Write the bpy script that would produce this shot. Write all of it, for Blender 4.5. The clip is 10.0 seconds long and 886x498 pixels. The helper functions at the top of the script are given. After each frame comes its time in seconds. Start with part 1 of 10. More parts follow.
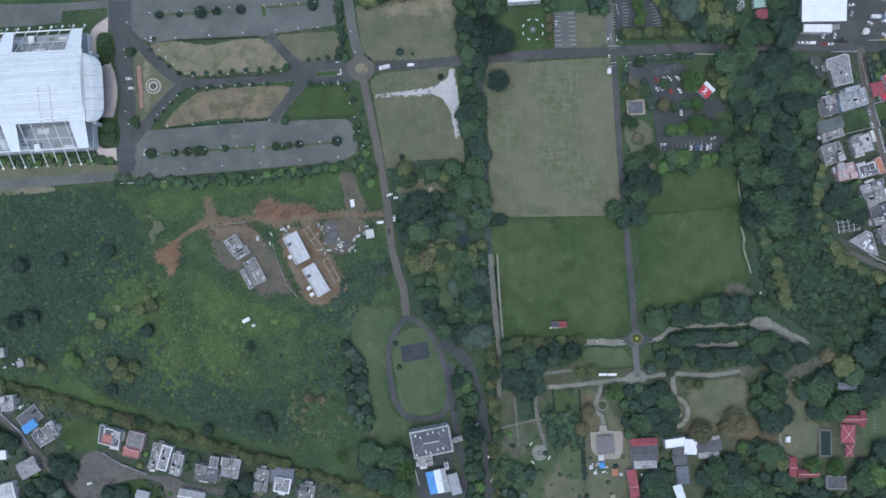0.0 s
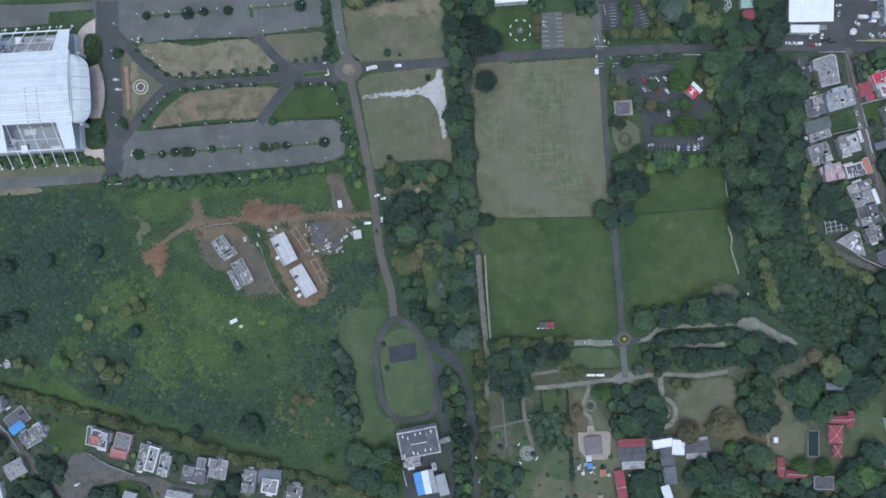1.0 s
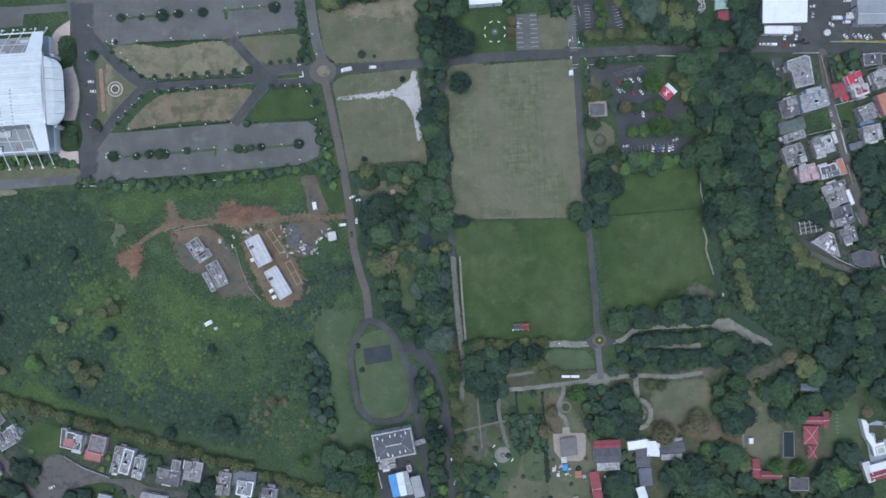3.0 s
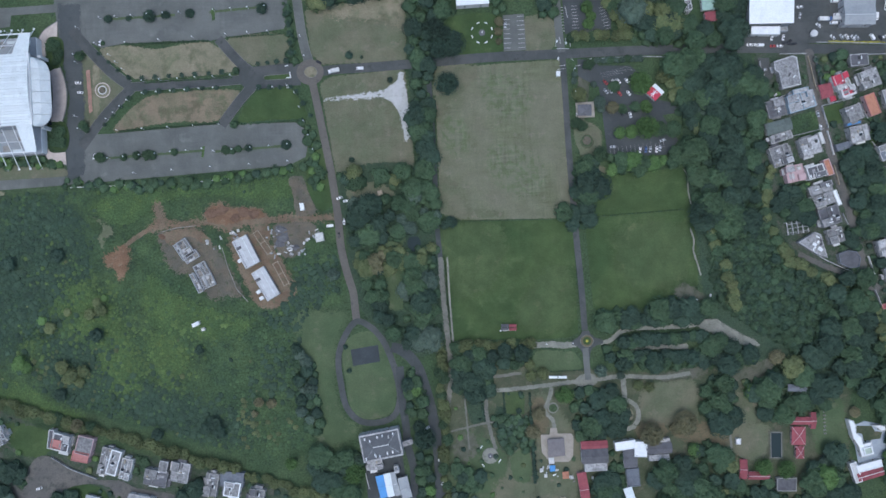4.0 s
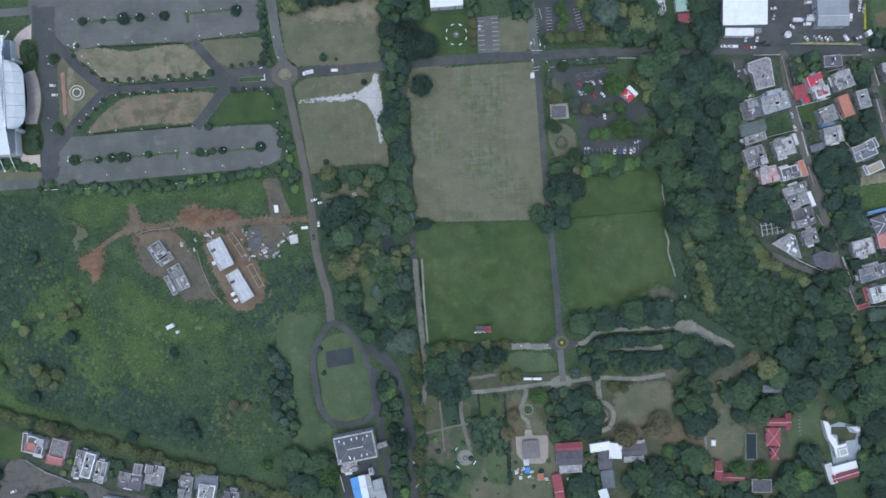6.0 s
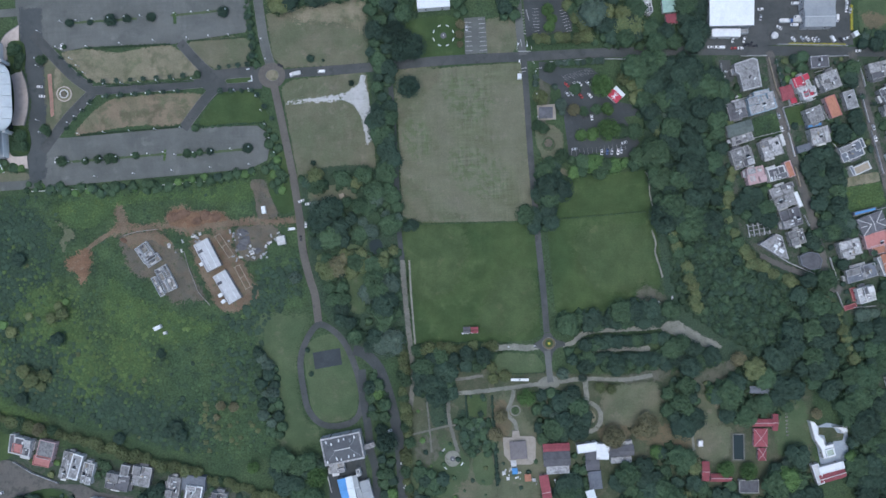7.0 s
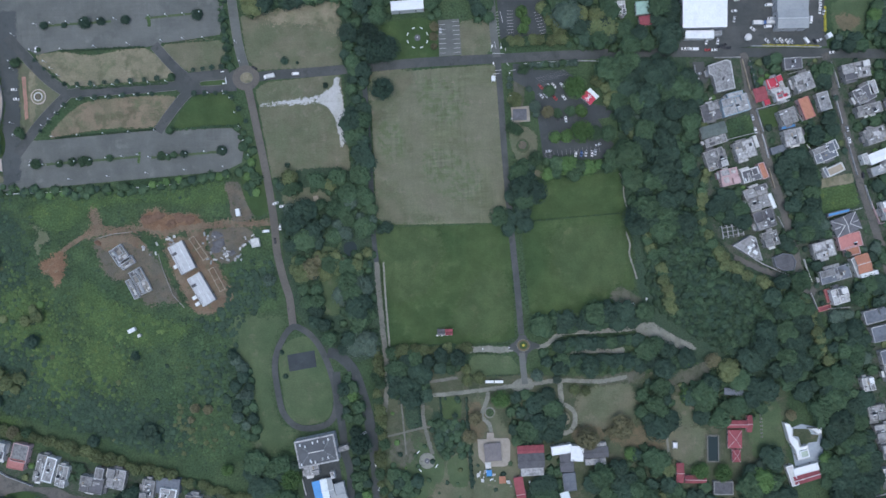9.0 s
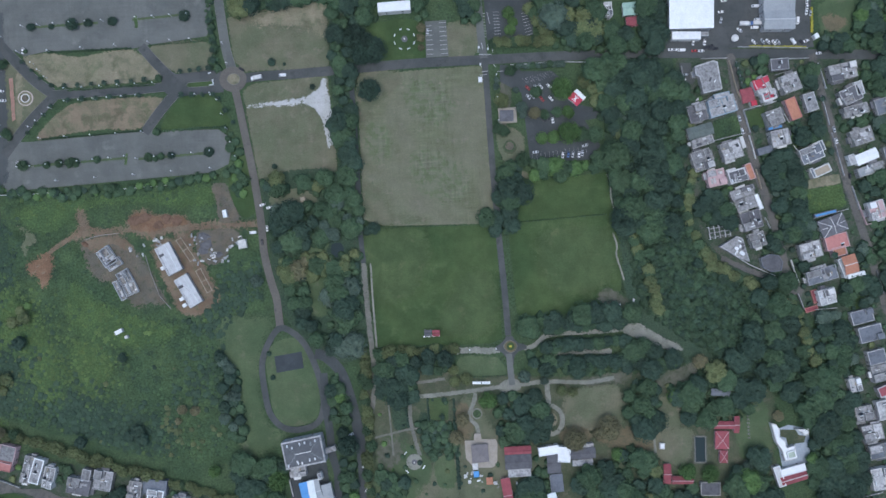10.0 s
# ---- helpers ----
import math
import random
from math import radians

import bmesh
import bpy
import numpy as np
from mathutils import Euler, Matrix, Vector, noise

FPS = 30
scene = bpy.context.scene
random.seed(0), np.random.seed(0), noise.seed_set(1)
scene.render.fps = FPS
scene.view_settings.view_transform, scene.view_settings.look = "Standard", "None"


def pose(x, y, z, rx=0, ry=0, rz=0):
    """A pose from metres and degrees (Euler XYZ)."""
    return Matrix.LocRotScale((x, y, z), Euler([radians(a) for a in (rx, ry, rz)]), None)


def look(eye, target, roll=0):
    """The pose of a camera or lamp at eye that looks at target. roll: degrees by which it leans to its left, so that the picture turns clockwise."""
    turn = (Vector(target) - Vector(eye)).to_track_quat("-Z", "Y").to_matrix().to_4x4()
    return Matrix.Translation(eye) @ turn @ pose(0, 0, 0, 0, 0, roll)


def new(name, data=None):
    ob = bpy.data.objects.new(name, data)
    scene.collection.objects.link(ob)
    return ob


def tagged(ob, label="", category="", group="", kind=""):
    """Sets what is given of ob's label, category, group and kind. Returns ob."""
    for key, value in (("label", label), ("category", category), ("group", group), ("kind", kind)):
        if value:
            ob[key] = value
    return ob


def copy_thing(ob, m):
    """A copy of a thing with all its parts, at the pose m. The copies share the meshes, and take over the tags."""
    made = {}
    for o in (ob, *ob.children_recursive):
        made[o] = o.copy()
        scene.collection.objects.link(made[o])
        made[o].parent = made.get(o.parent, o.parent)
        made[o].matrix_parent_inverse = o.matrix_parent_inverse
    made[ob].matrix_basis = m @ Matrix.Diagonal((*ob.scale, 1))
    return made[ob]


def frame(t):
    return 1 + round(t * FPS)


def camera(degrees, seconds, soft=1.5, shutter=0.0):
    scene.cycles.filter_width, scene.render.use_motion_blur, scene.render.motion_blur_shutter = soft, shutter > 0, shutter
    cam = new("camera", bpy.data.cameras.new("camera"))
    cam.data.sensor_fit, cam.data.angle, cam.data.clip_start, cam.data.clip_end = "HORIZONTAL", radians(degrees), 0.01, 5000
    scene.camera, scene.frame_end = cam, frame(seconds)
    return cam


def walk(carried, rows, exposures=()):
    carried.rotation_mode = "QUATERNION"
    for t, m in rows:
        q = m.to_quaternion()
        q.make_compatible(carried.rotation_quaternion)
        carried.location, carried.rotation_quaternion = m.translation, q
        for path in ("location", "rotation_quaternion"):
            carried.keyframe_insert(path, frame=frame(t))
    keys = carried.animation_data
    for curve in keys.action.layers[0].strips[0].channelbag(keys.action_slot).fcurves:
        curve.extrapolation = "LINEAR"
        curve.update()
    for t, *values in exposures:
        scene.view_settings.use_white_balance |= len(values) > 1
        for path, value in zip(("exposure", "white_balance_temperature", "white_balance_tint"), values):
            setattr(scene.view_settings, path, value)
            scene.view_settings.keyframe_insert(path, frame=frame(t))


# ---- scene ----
# camera: metres, degrees; it looks straight down and slides sideways
cam = camera(65.0, 10.0, soft=1.55)
ROWS = [
    (0.0, -39.84, 1.85, 455.60, 0.305, 0.396, -2.632),
    (0.5, -35.91, 1.62, 455.51, 0.339, 0.379, -2.659),
    (1.0, -31.97, 1.41, 455.43, 0.372, 0.362, -2.685),
    (1.5, -28.02, 1.21, 455.35, 0.405, 0.345, -2.712),
    (2.0, -24.06, 1.01, 455.28, 0.437, 0.330, -2.739),
    (2.5, -20.08, 0.82, 455.22, 0.468, 0.315, -2.765),
    (4.0, -8.07, 0.30, 455.07, 0.561, 0.273, -2.844),
    (4.5, -4.04, 0.15, 455.03, 0.591, 0.260, -2.871),
    (5.0, 0.00, 0.00, 455.00, 0.620, 0.248, -2.897),
    (5.5, 4.06, -0.14, 454.97, 0.649, 0.236, -2.923),
    (7.0, 16.31, -0.51, 454.93, 0.733, 0.205, -3.002),
    (7.5, 20.42, -0.62, 454.93, 0.760, 0.196, -3.028),
    (8.0, 24.54, -0.72, 454.94, 0.787, 0.187, -3.054),
    (8.5, 28.68, -0.81, 454.95, 0.814, 0.179, -3.080),
    (9.0, 32.83, -0.89, 454.97, 0.839, 0.171, -3.106),
    (9.5, 36.99, -0.96, 454.99, 0.865, 0.164, -3.132),
    (10.0, 41.17, -1.03, 455.02, 0.890, 0.158, -3.158),
]
walk(cam, [(t, pose(x, y, z, tilt, lean, turn)) for t, x, y, z, tilt, lean, turn in ROWS],
     exposures=[(0.0, 0.39, 5650, 6), (10.0, 0.39, 5650, 6)])

# ---- light: an overcast day ----
world = bpy.data.worlds.new("overcast_sky")
scene.world = world
world.use_nodes = True
wn = world.node_tree
sky = wn.nodes.new("ShaderNodeTexSky")
sky.sky_type, sky.sun_disc = "NISHITA", False
sky.sun_elevation, sky.sun_rotation = radians(78), radians(198)
sky.air_density, sky.dust_density, sky.ozone_density = 1.0, 4.0, 1.5
wn.links.new(sky.outputs[0], wn.nodes["Background"].inputs[0])
wn.nodes["Background"].inputs[1].default_value = 0.135
sun_data = bpy.data.lights.new("sun", "SUN")
sun_data.energy, sun_data.angle, sun_data.color = 0.5, radians(60), (1.0, 0.96, 0.9)
sun = new("sun", sun_data)
sun.matrix_basis = look((0, 0, 300), (20, 60, 0))

# ---- materials ----
VIEW_TURN = -2.9


class Nodes:
    """Small helper to wire a node material."""

    def __init__(self, name):
        self.m = bpy.data.materials.new(name)
        self.m.use_nodes = True
        self.t = self.m.node_tree
        self.p = self.t.nodes["Principled BSDF"]
        self.pos = self.t.nodes.new("ShaderNodeNewGeometry").outputs["Position"]

    def node(self, kind, **values):
        n = self.t.nodes.new(kind)
        for key, value in values.items():
            k = int(key[1:]) if key[0] == "i" and key[1:].isdigit() else key
            if isinstance(value, bpy.types.NodeSocket):
                self.t.links.new(value, n.inputs[k])
            else:
                n.inputs[k].default_value = value
        return n

    def noise(self, size, detail=3.0, rough=0.55, at=None):
        n = self.node("ShaderNodeTexNoise", Scale=1.0 / size, Detail=detail, Roughness=rough)
        self.t.links.new(at or self.pos, n.inputs["Vector"])
        return n.outputs["Fac"]

    def ramp(self, value, low, high, a=0.0, b=1.0):
        n = self.node("ShaderNodeMapRange", i0=value, i1=low, i2=high, i3=a, i4=b)
        n.interpolation_type = "SMOOTHSTEP"
        return n.outputs[0]

    def mix(self, fac, a, b, blend="MIX"):
        n = self.t.nodes.new("ShaderNodeMix")
        n.data_type, n.blend_type = "RGBA", blend
        for sock, v in ((n.inputs[0], fac), (n.inputs[6], a), (n.inputs[7], b)):
            if isinstance(v, bpy.types.NodeSocket):
                self.t.links.new(v, sock)
            else:
                sock.default_value = v if isinstance(v, float) else (*v, 1.0)
        return n.outputs[2]

    def math(self, op, a, b=0.0):
        n = self.t.nodes.new("ShaderNodeMath")
        n.operation = op
        for sock, v in ((n.inputs[0], a), (n.inputs[1], b)):
            if isinstance(v, bpy.types.NodeSocket):
                self.t.links.new(v, sock)
            else:
                sock.default_value = v
        return n.outputs[0]

    def scaled(self, color, gain):
        n = self.t.nodes.new("ShaderNodeHueSaturation")
        for sock, v in ((n.inputs["Value"], gain), (n.inputs["Color"], color)):
            if isinstance(v, bpy.types.NodeSocket):
                self.t.links.new(v, sock)
            else:
                sock.default_value = v if isinstance(v, float) else (*v, 1.0)
        return n.outputs[0]

    def finish(self, color, rough=0.9, metal=0.0, height=None, depth=0.1, alpha=None):
        if isinstance(color, bpy.types.NodeSocket):
            self.t.links.new(color, self.p.inputs["Base Color"])
        else:
            self.p.inputs["Base Color"].default_value = (*color, 1.0)
        self.p.inputs["Roughness"].default_value = rough
        self.p.inputs["Metallic"].default_value = metal
        self.p.inputs["Specular IOR Level"].default_value = 0.25
        if height is not None:
            b = self.node("ShaderNodeBump", Height=height, Distance=depth, Strength=0.6)
            self.t.links.new(b.outputs[0], self.p.inputs["Normal"])
        if alpha is not None:
            self.t.links.new(alpha, self.p.inputs["Alpha"])
        return self.m


SOFT = set()


def ground_mat(name, a, b, c=None, patch=22.0, mid=5.0, grain=0.8, contrast=0.35, c_low=0.55, c_high=0.7, soft=True, streak=0.0, blotch=0.0, veins=None):
    """Ground cover: colour a drifting to b in big patches, stains of c, blotches, broken streaks along the plots, winding veins, fine grain; its edge frays where the sheet says so."""
    n = Nodes(name)
    if soft:
        SOFT.add(n.m)
    col = n.mix(n.ramp(n.noise(patch, 4.0), 0.38, 0.62), a, b)
    if c:
        col = n.mix(n.ramp(n.noise(mid, 5.0, 0.62), c_low, c_high), col, c)
    if veins:
        ridge = n.math("ABSOLUTE", n.math("SUBTRACT", n.noise(17.0, 3.0, 0.5), 0.5))
        col = n.mix(n.math("MULTIPLY", n.ramp(ridge, 0.0, 0.08, 0.8, 0.0), n.ramp(n.noise(9.0, 2.0), 0.42, 0.6, 0.0, 0.85)), col, veins)
    if blotch:
        col = n.scaled(col, n.ramp(n.noise(11.0, 4.0, 0.6), 0.32, 0.68, 1 - blotch, 1 + blotch))
    if streak:
        for wide, stretch in ((1.5, (0.1, 1.0, 1.0)), (1.9, (1.0, 0.09, 1.0))):
            turned = n.t.nodes.new("ShaderNodeMapping")
            turned.inputs["Rotation"].default_value = (0, 0, radians(-VIEW_TURN))
            turned.inputs["Scale"].default_value = stretch
            n.t.links.new(n.pos, turned.inputs["Vector"])
            lines = n.math("SUBTRACT", n.noise(wide, 3.0, 0.6, at=turned.outputs[0]), 0.5)
            where = n.ramp(n.noise(18.0 + 5 * wide, 3.0), 0.42, 0.62, 0.15, 1.0)
            col = n.scaled(col, n.math("ADD", n.math("MULTIPLY", n.math("MULTIPLY", lines, where), streak * 6), 1.0))
    g = n.noise(grain, 4.0, 0.65)
    col = n.scaled(col, n.ramp(g, 0.25, 0.75, 1 - contrast, 1 + contrast))
    alpha = None
    if soft:
        at = n.t.nodes.new("ShaderNodeAttribute")
        at.attribute_name = "blend"
        fray = n.math("MULTIPLY", n.math("SUBTRACT", n.noise(2.6, 7.0, 0.85), 0.5), 2.2)
        alpha = n.math("GREATER_THAN", n.math("ADD", at.outputs["Fac"], fray), 0.5)
    return n.finish(col, 0.95, 0.0, g, 0.25, alpha)


def surface_mat(name, color, stain=(0.5, 0.5, 0.5), amount=0.35, size=2.5, grain=0.4, rough=0.8, metal=0.0, vary=0.0):
    """Built surfaces: a base colour with blotches of stain, fine grain, and a shift from piece to piece."""
    n = Nodes(name)
    fac = n.math("MULTIPLY", n.ramp(n.noise(size, 5.0, 0.65), 0.42, 0.68), amount)
    col = n.mix(fac, color, tuple(c * s for c, s in zip(color, stain)))
    col = n.mix(n.math("MULTIPLY", n.ramp(n.noise(size * 3.1, 4.0, 0.7), 0.48, 0.66), amount * 0.8), col, tuple(c * s * 0.9 for c, s in zip(color, stain)))
    g = n.noise(grain, 3.0)
    col = n.scaled(col, n.ramp(g, 0.2, 0.8, 0.9, 1.1))
    if vary:
        info = n.t.nodes.new("ShaderNodeObjectInfo")
        col = n.scaled(col, n.ramp(info.outputs["Random"], 0.0, 1.0, 1 - vary, 1 + vary))
    return n.finish(col, rough, metal, g, 0.03)


def leaf_mat(name, dark, light, dry=None):
    """Foliage: every clump of leaves and every tree has a slightly different green."""
    n = Nodes(name)
    info = n.t.nodes.new("ShaderNodeObjectInfo")
    geo = n.t.nodes.new("ShaderNodeNewGeometry")
    col = n.mix(geo.outputs["Random Per Island"], dark, light)
    if dry:
        col = n.mix(n.ramp(n.noise(3.0, 3.0), 0.5, 0.68), col, dry)
    own = n.t.nodes.new("ShaderNodeAttribute")
    own.attribute_name = "shift"
    col = n.scaled(col, n.ramp(info.outputs["Random"], 0.0, 1.0, 0.84, 1.16))
    col = n.scaled(col, n.ramp(n.noise(9.0, 2.0), 0.3, 0.7, 0.86, 1.14))
    col = n.scaled(col, n.ramp(n.noise(0.9, 3.0, 0.7), 0.3, 0.7, 0.84, 1.16))
    col = n.scaled(col, n.math("ADD", own.outputs["Fac"], 1.0))
    return n.finish(col, 0.75)


M_ground = ground_mat("rough_grass", (0.046, 0.076, 0.036), (0.062, 0.092, 0.044), (0.036, 0.060, 0.032), 40, 6, 1.2, 0.4, soft=False, blotch=0.1)
M_lawn = ground_mat("mown_lawn", (0.070, 0.102, 0.050), (0.088, 0.118, 0.060), (0.110, 0.126, 0.074), 26, 9, 0.7, 0.15, streak=0.03, blotch=0.08)
M_field = ground_mat("pitch_grass", (0.046, 0.077, 0.029), (0.064, 0.096, 0.036), (0.080, 0.112, 0.046), 38, 12, 0.7, 0.15, streak=0.035, blotch=0.13, c_low=0.53, c_high=0.72)
M_olive = ground_mat("olive_pitch_grass", (0.062, 0.092, 0.038), (0.072, 0.102, 0.042), (0.088, 0.110, 0.050), 24, 9, 0.7, 0.15, streak=0.03, blotch=0.12)
M_dryfield = ground_mat("dry_field", (0.154, 0.155, 0.104), (0.132, 0.142, 0.086), (0.184, 0.174, 0.128), 26, 8, 0.8, 0.15, c_low=0.54, c_high=0.72, streak=0.11, blotch=0.06)
M_dust = ground_mat("dusty_grass", (0.112, 0.126, 0.076), (0.145, 0.142, 0.094), (0.17, 0.158, 0.112), 20, 8, 0.8, 0.16, streak=0.035, blotch=0.07)
M_fresh = ground_mat("fresh_grass_in_dry_field", (0.112, 0.136, 0.074), (0.126, 0.147, 0.084), (0.152, 0.156, 0.104), 10, 5, 0.7, 0.15, c_low=0.42, c_high=0.58, streak=0.15)
M_earth = ground_mat("bare_earth", (0.232, 0.210, 0.146), (0.184, 0.176, 0.116), (0.132, 0.140, 0.082), 16, 9, 0.8, 0.18, c_low=0.5, c_high=0.7, streak=0.06, blotch=0.08, veins=(0.125, 0.126, 0.078))
M_redearth = ground_mat("reddish_bare_earth", (0.212, 0.170, 0.118), (0.165, 0.150, 0.098), (0.122, 0.130, 0.076), 16, 9, 0.8, 0.18, c_low=0.48, c_high=0.66, streak=0.06, blotch=0.08, veins=(0.112, 0.108, 0.068))
M_redsoil = ground_mat("red_soil", (0.192, 0.124, 0.078), (0.160, 0.098, 0.060), (0.205, 0.158, 0.108), 9, 4, 0.6, 0.28, blotch=0.16)
M_track = ground_mat("churned_track", (0.176, 0.138, 0.096), (0.162, 0.116, 0.078), (0.112, 0.112, 0.068), 9, 4, 0.6, 0.25, c_low=0.52, c_high=0.68, blotch=0.12)
M_mud = ground_mat("grey_mud", (0.112, 0.106, 0.084), (0.138, 0.118, 0.088), (0.074, 0.086, 0.053), 8, 3, 0.6, 0.25, c_low=0.54, c_high=0.68, blotch=0.1)
M_gravel = ground_mat("pale_gravel", (0.46, 0.46, 0.45), (0.41, 0.41, 0.39), (0.30, 0.30, 0.26), 8, 2.5, 0.5, 0.2)
M_sand = ground_mat("sandy_path", (0.245, 0.245, 0.208), (0.19, 0.194, 0.162), (0.12, 0.132, 0.095), 10, 3, 0.5, 0.2)
M_wild = ground_mat("wild_grass", (0.044, 0.074, 0.035), (0.062, 0.096, 0.041), (0.038, 0.063, 0.035), 24, 7, 1.3, 0.4, c_low=0.48, c_high=0.66, blotch=0.16)
M_lane = ground_mat("dusty_lane", (0.116, 0.112, 0.102), (0.138, 0.128, 0.114), (0.082, 0.086, 0.076), 16, 5, 0.5, 0.2, c_low=0.5, c_high=0.65)
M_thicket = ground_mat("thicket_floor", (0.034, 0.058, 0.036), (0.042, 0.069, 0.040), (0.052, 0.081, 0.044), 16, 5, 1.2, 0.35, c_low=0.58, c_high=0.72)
M_path = ground_mat("trodden_path", (0.175, 0.172, 0.148), (0.145, 0.145, 0.122), (0.10, 0.108, 0.075), 8, 3, 0.5, 0.2)
M_litter = ground_mat("leaf_litter", (0.150, 0.126, 0.078), (0.125, 0.112, 0.07), (0.09, 0.095, 0.055), 7, 3, 0.5, 0.25)
M_redgravel = ground_mat("red_gravel", (0.36, 0.215, 0.17), (0.30, 0.18, 0.14), (0.22, 0.17, 0.12), 6, 2, 0.5, 0.2)
M_garden = ground_mat("thin_garden_lawn", (0.064, 0.082, 0.046), (0.084, 0.094, 0.057), (0.108, 0.108, 0.072), 16, 6, 0.7, 0.25, c_low=0.5, c_high=0.66, streak=0.04, blotch=0.12)
M_weedy = ground_mat("weedy_yard", (0.054, 0.078, 0.048), (0.086, 0.092, 0.072), (0.042, 0.068, 0.038), 7, 3, 0.8, 0.35, c_low=0.48, c_high=0.6)
M_worn = ground_mat("worn_ground", (0.116, 0.116, 0.088), (0.094, 0.10, 0.070), (0.075, 0.086, 0.056), 8, 4, 0.6, 0.2, c_low=0.48, c_high=0.64)
M_softasphalt = ground_mat("forecourt_asphalt", (0.071, 0.079, 0.080), (0.086, 0.094, 0.093), (0.061, 0.069, 0.070), 25, 6, 0.5, 0.1, blotch=0.05)
M_wildbright = ground_mat("tall_bright_grass", (0.070, 0.110, 0.039), (0.058, 0.096, 0.038), (0.094, 0.130, 0.040), 16, 5, 1.2, 0.35, blotch=0.12)
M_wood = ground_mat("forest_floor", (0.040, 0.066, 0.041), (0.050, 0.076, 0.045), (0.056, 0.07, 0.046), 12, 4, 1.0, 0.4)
M_asphalt = ground_mat("worn_asphalt", (0.113, 0.120, 0.112), (0.142, 0.148, 0.138), (0.170, 0.174, 0.162), 24, 9, 0.5, 0.1, soft=False, streak=0.05, blotch=0.05, c_low=0.55, c_high=0.76)
M_darkasphalt = ground_mat("dark_asphalt", (0.058, 0.064, 0.065), (0.070, 0.077, 0.077), (0.082, 0.088, 0.086), 25, 6, 0.5, 0.12, soft=False, streak=0.04, blotch=0.05)
M_dirtroad = ground_mat("dusty_road", (0.116, 0.108, 0.095), (0.136, 0.126, 0.110), (0.094, 0.091, 0.083), 20, 5, 0.5, 0.15, soft=False, streak=0.05)
M_paving = surface_mat("pink_paving", (0.52, 0.45, 0.40), (0.75, 0.72, 0.7), 0.5, 3.0)
M_kerb = surface_mat("concrete_kerb", (0.20, 0.20, 0.19), (0.6, 0.6, 0.58), 0.5, 2.0)
M_paint = surface_mat("road_paint", (0.48, 0.48, 0.47), (0.5, 0.5, 0.5), 0.7, 1.0)
M_bark = surface_mat("bark", (0.09, 0.07, 0.05), (0.6, 0.6, 0.6), 0.5, 0.6)
M_leaf = {
    "dark": leaf_mat("leaf_dark", (0.028, 0.049, 0.035), (0.038, 0.064, 0.043)),
    "mid": leaf_mat("leaf_mid", (0.041, 0.072, 0.039), (0.056, 0.091, 0.047)),
    "thicket": leaf_mat("leaf_thicket", (0.031, 0.055, 0.036), (0.044, 0.073, 0.044)),
    "bright": leaf_mat("leaf_bright", (0.066, 0.118, 0.040), (0.092, 0.152, 0.050)),
    "olive": leaf_mat("leaf_olive", (0.074, 0.097, 0.044), (0.120, 0.138, 0.061), (0.096, 0.110, 0.049)),
    "brown": leaf_mat("leaf_brown", (0.104, 0.103, 0.058), (0.144, 0.132, 0.074), (0.116, 0.108, 0.060)),
    "weeds": leaf_mat("leaf_weeds", (0.066, 0.108, 0.036), (0.098, 0.142, 0.046)),
    "scrub": leaf_mat("leaf_scrub", (0.041, 0.072, 0.033), (0.058, 0.096, 0.039)),
    "grey": leaf_mat("leaf_grey", (0.054, 0.082, 0.062), (0.076, 0.106, 0.080)),
}
M_court = ground_mat("court_asphalt", (0.050, 0.059, 0.063), (0.058, 0.067, 0.071), (0.068, 0.076, 0.078), 12, 4, 0.5, 0.1, soft=False, blotch=0.06)
M_midasphalt = ground_mat("grey_asphalt", (0.072, 0.078, 0.076), (0.088, 0.092, 0.089), (0.063, 0.067, 0.066), 22, 6, 0.5, 0.1, soft=False, streak=0.04, blotch=0.06)

# ---- shapes ----


def spline(pts, closed=False, steps=4):
    """A smooth line through the points."""
    p = [Vector((a[0], a[1])) for a in pts]
    n, out = len(p), []
    for i in range(n if closed else n - 1):
        if closed:
            a, b, c, d = p[i - 1], p[i], p[(i + 1) % n], p[(i + 2) % n]
        else:
            a, b, c, d = p[max(i - 1, 0)], p[i], p[i + 1], p[min(i + 2, n - 1)]
        for k in range(steps):
            u = k / steps
            out.append(0.5 * (2 * b + (c - a) * u + (2 * a - 5 * b + 4 * c - d) * u * u + (3 * b - a - 3 * c + d) * u ** 3))
    if not closed:
        out.append(p[-1])
    return out


def mesh_object(name, verts, faces, material, parent=None, label=""):
    me = bpy.data.meshes.new(name)
    me.from_pydata([tuple(v) for v in verts], [], faces)
    me.materials.append(material)
    me.update()
    if material in SOFT:
        me.attributes.new("blend", "FLOAT", "POINT").data.foreach_set("value", [2.5] * len(me.vertices))
    ob = new(name, me)
    if parent:
        ob.parent = parent
    return tagged(ob, label)


def part(name, bm, material, parent, label=""):
    """One mesh object out of a bmesh, under its thing."""
    me = bpy.data.meshes.new(name)
    bm.to_mesh(me)
    bm.free()
    me.materials.append(material)
    if material in SOFT:
        me.attributes.new("blend", "FLOAT", "POINT").data.foreach_set("value", [2.5] * len(me.vertices))
    ob = new(name, me)
    ob.parent = parent
    return tagged(ob, label)


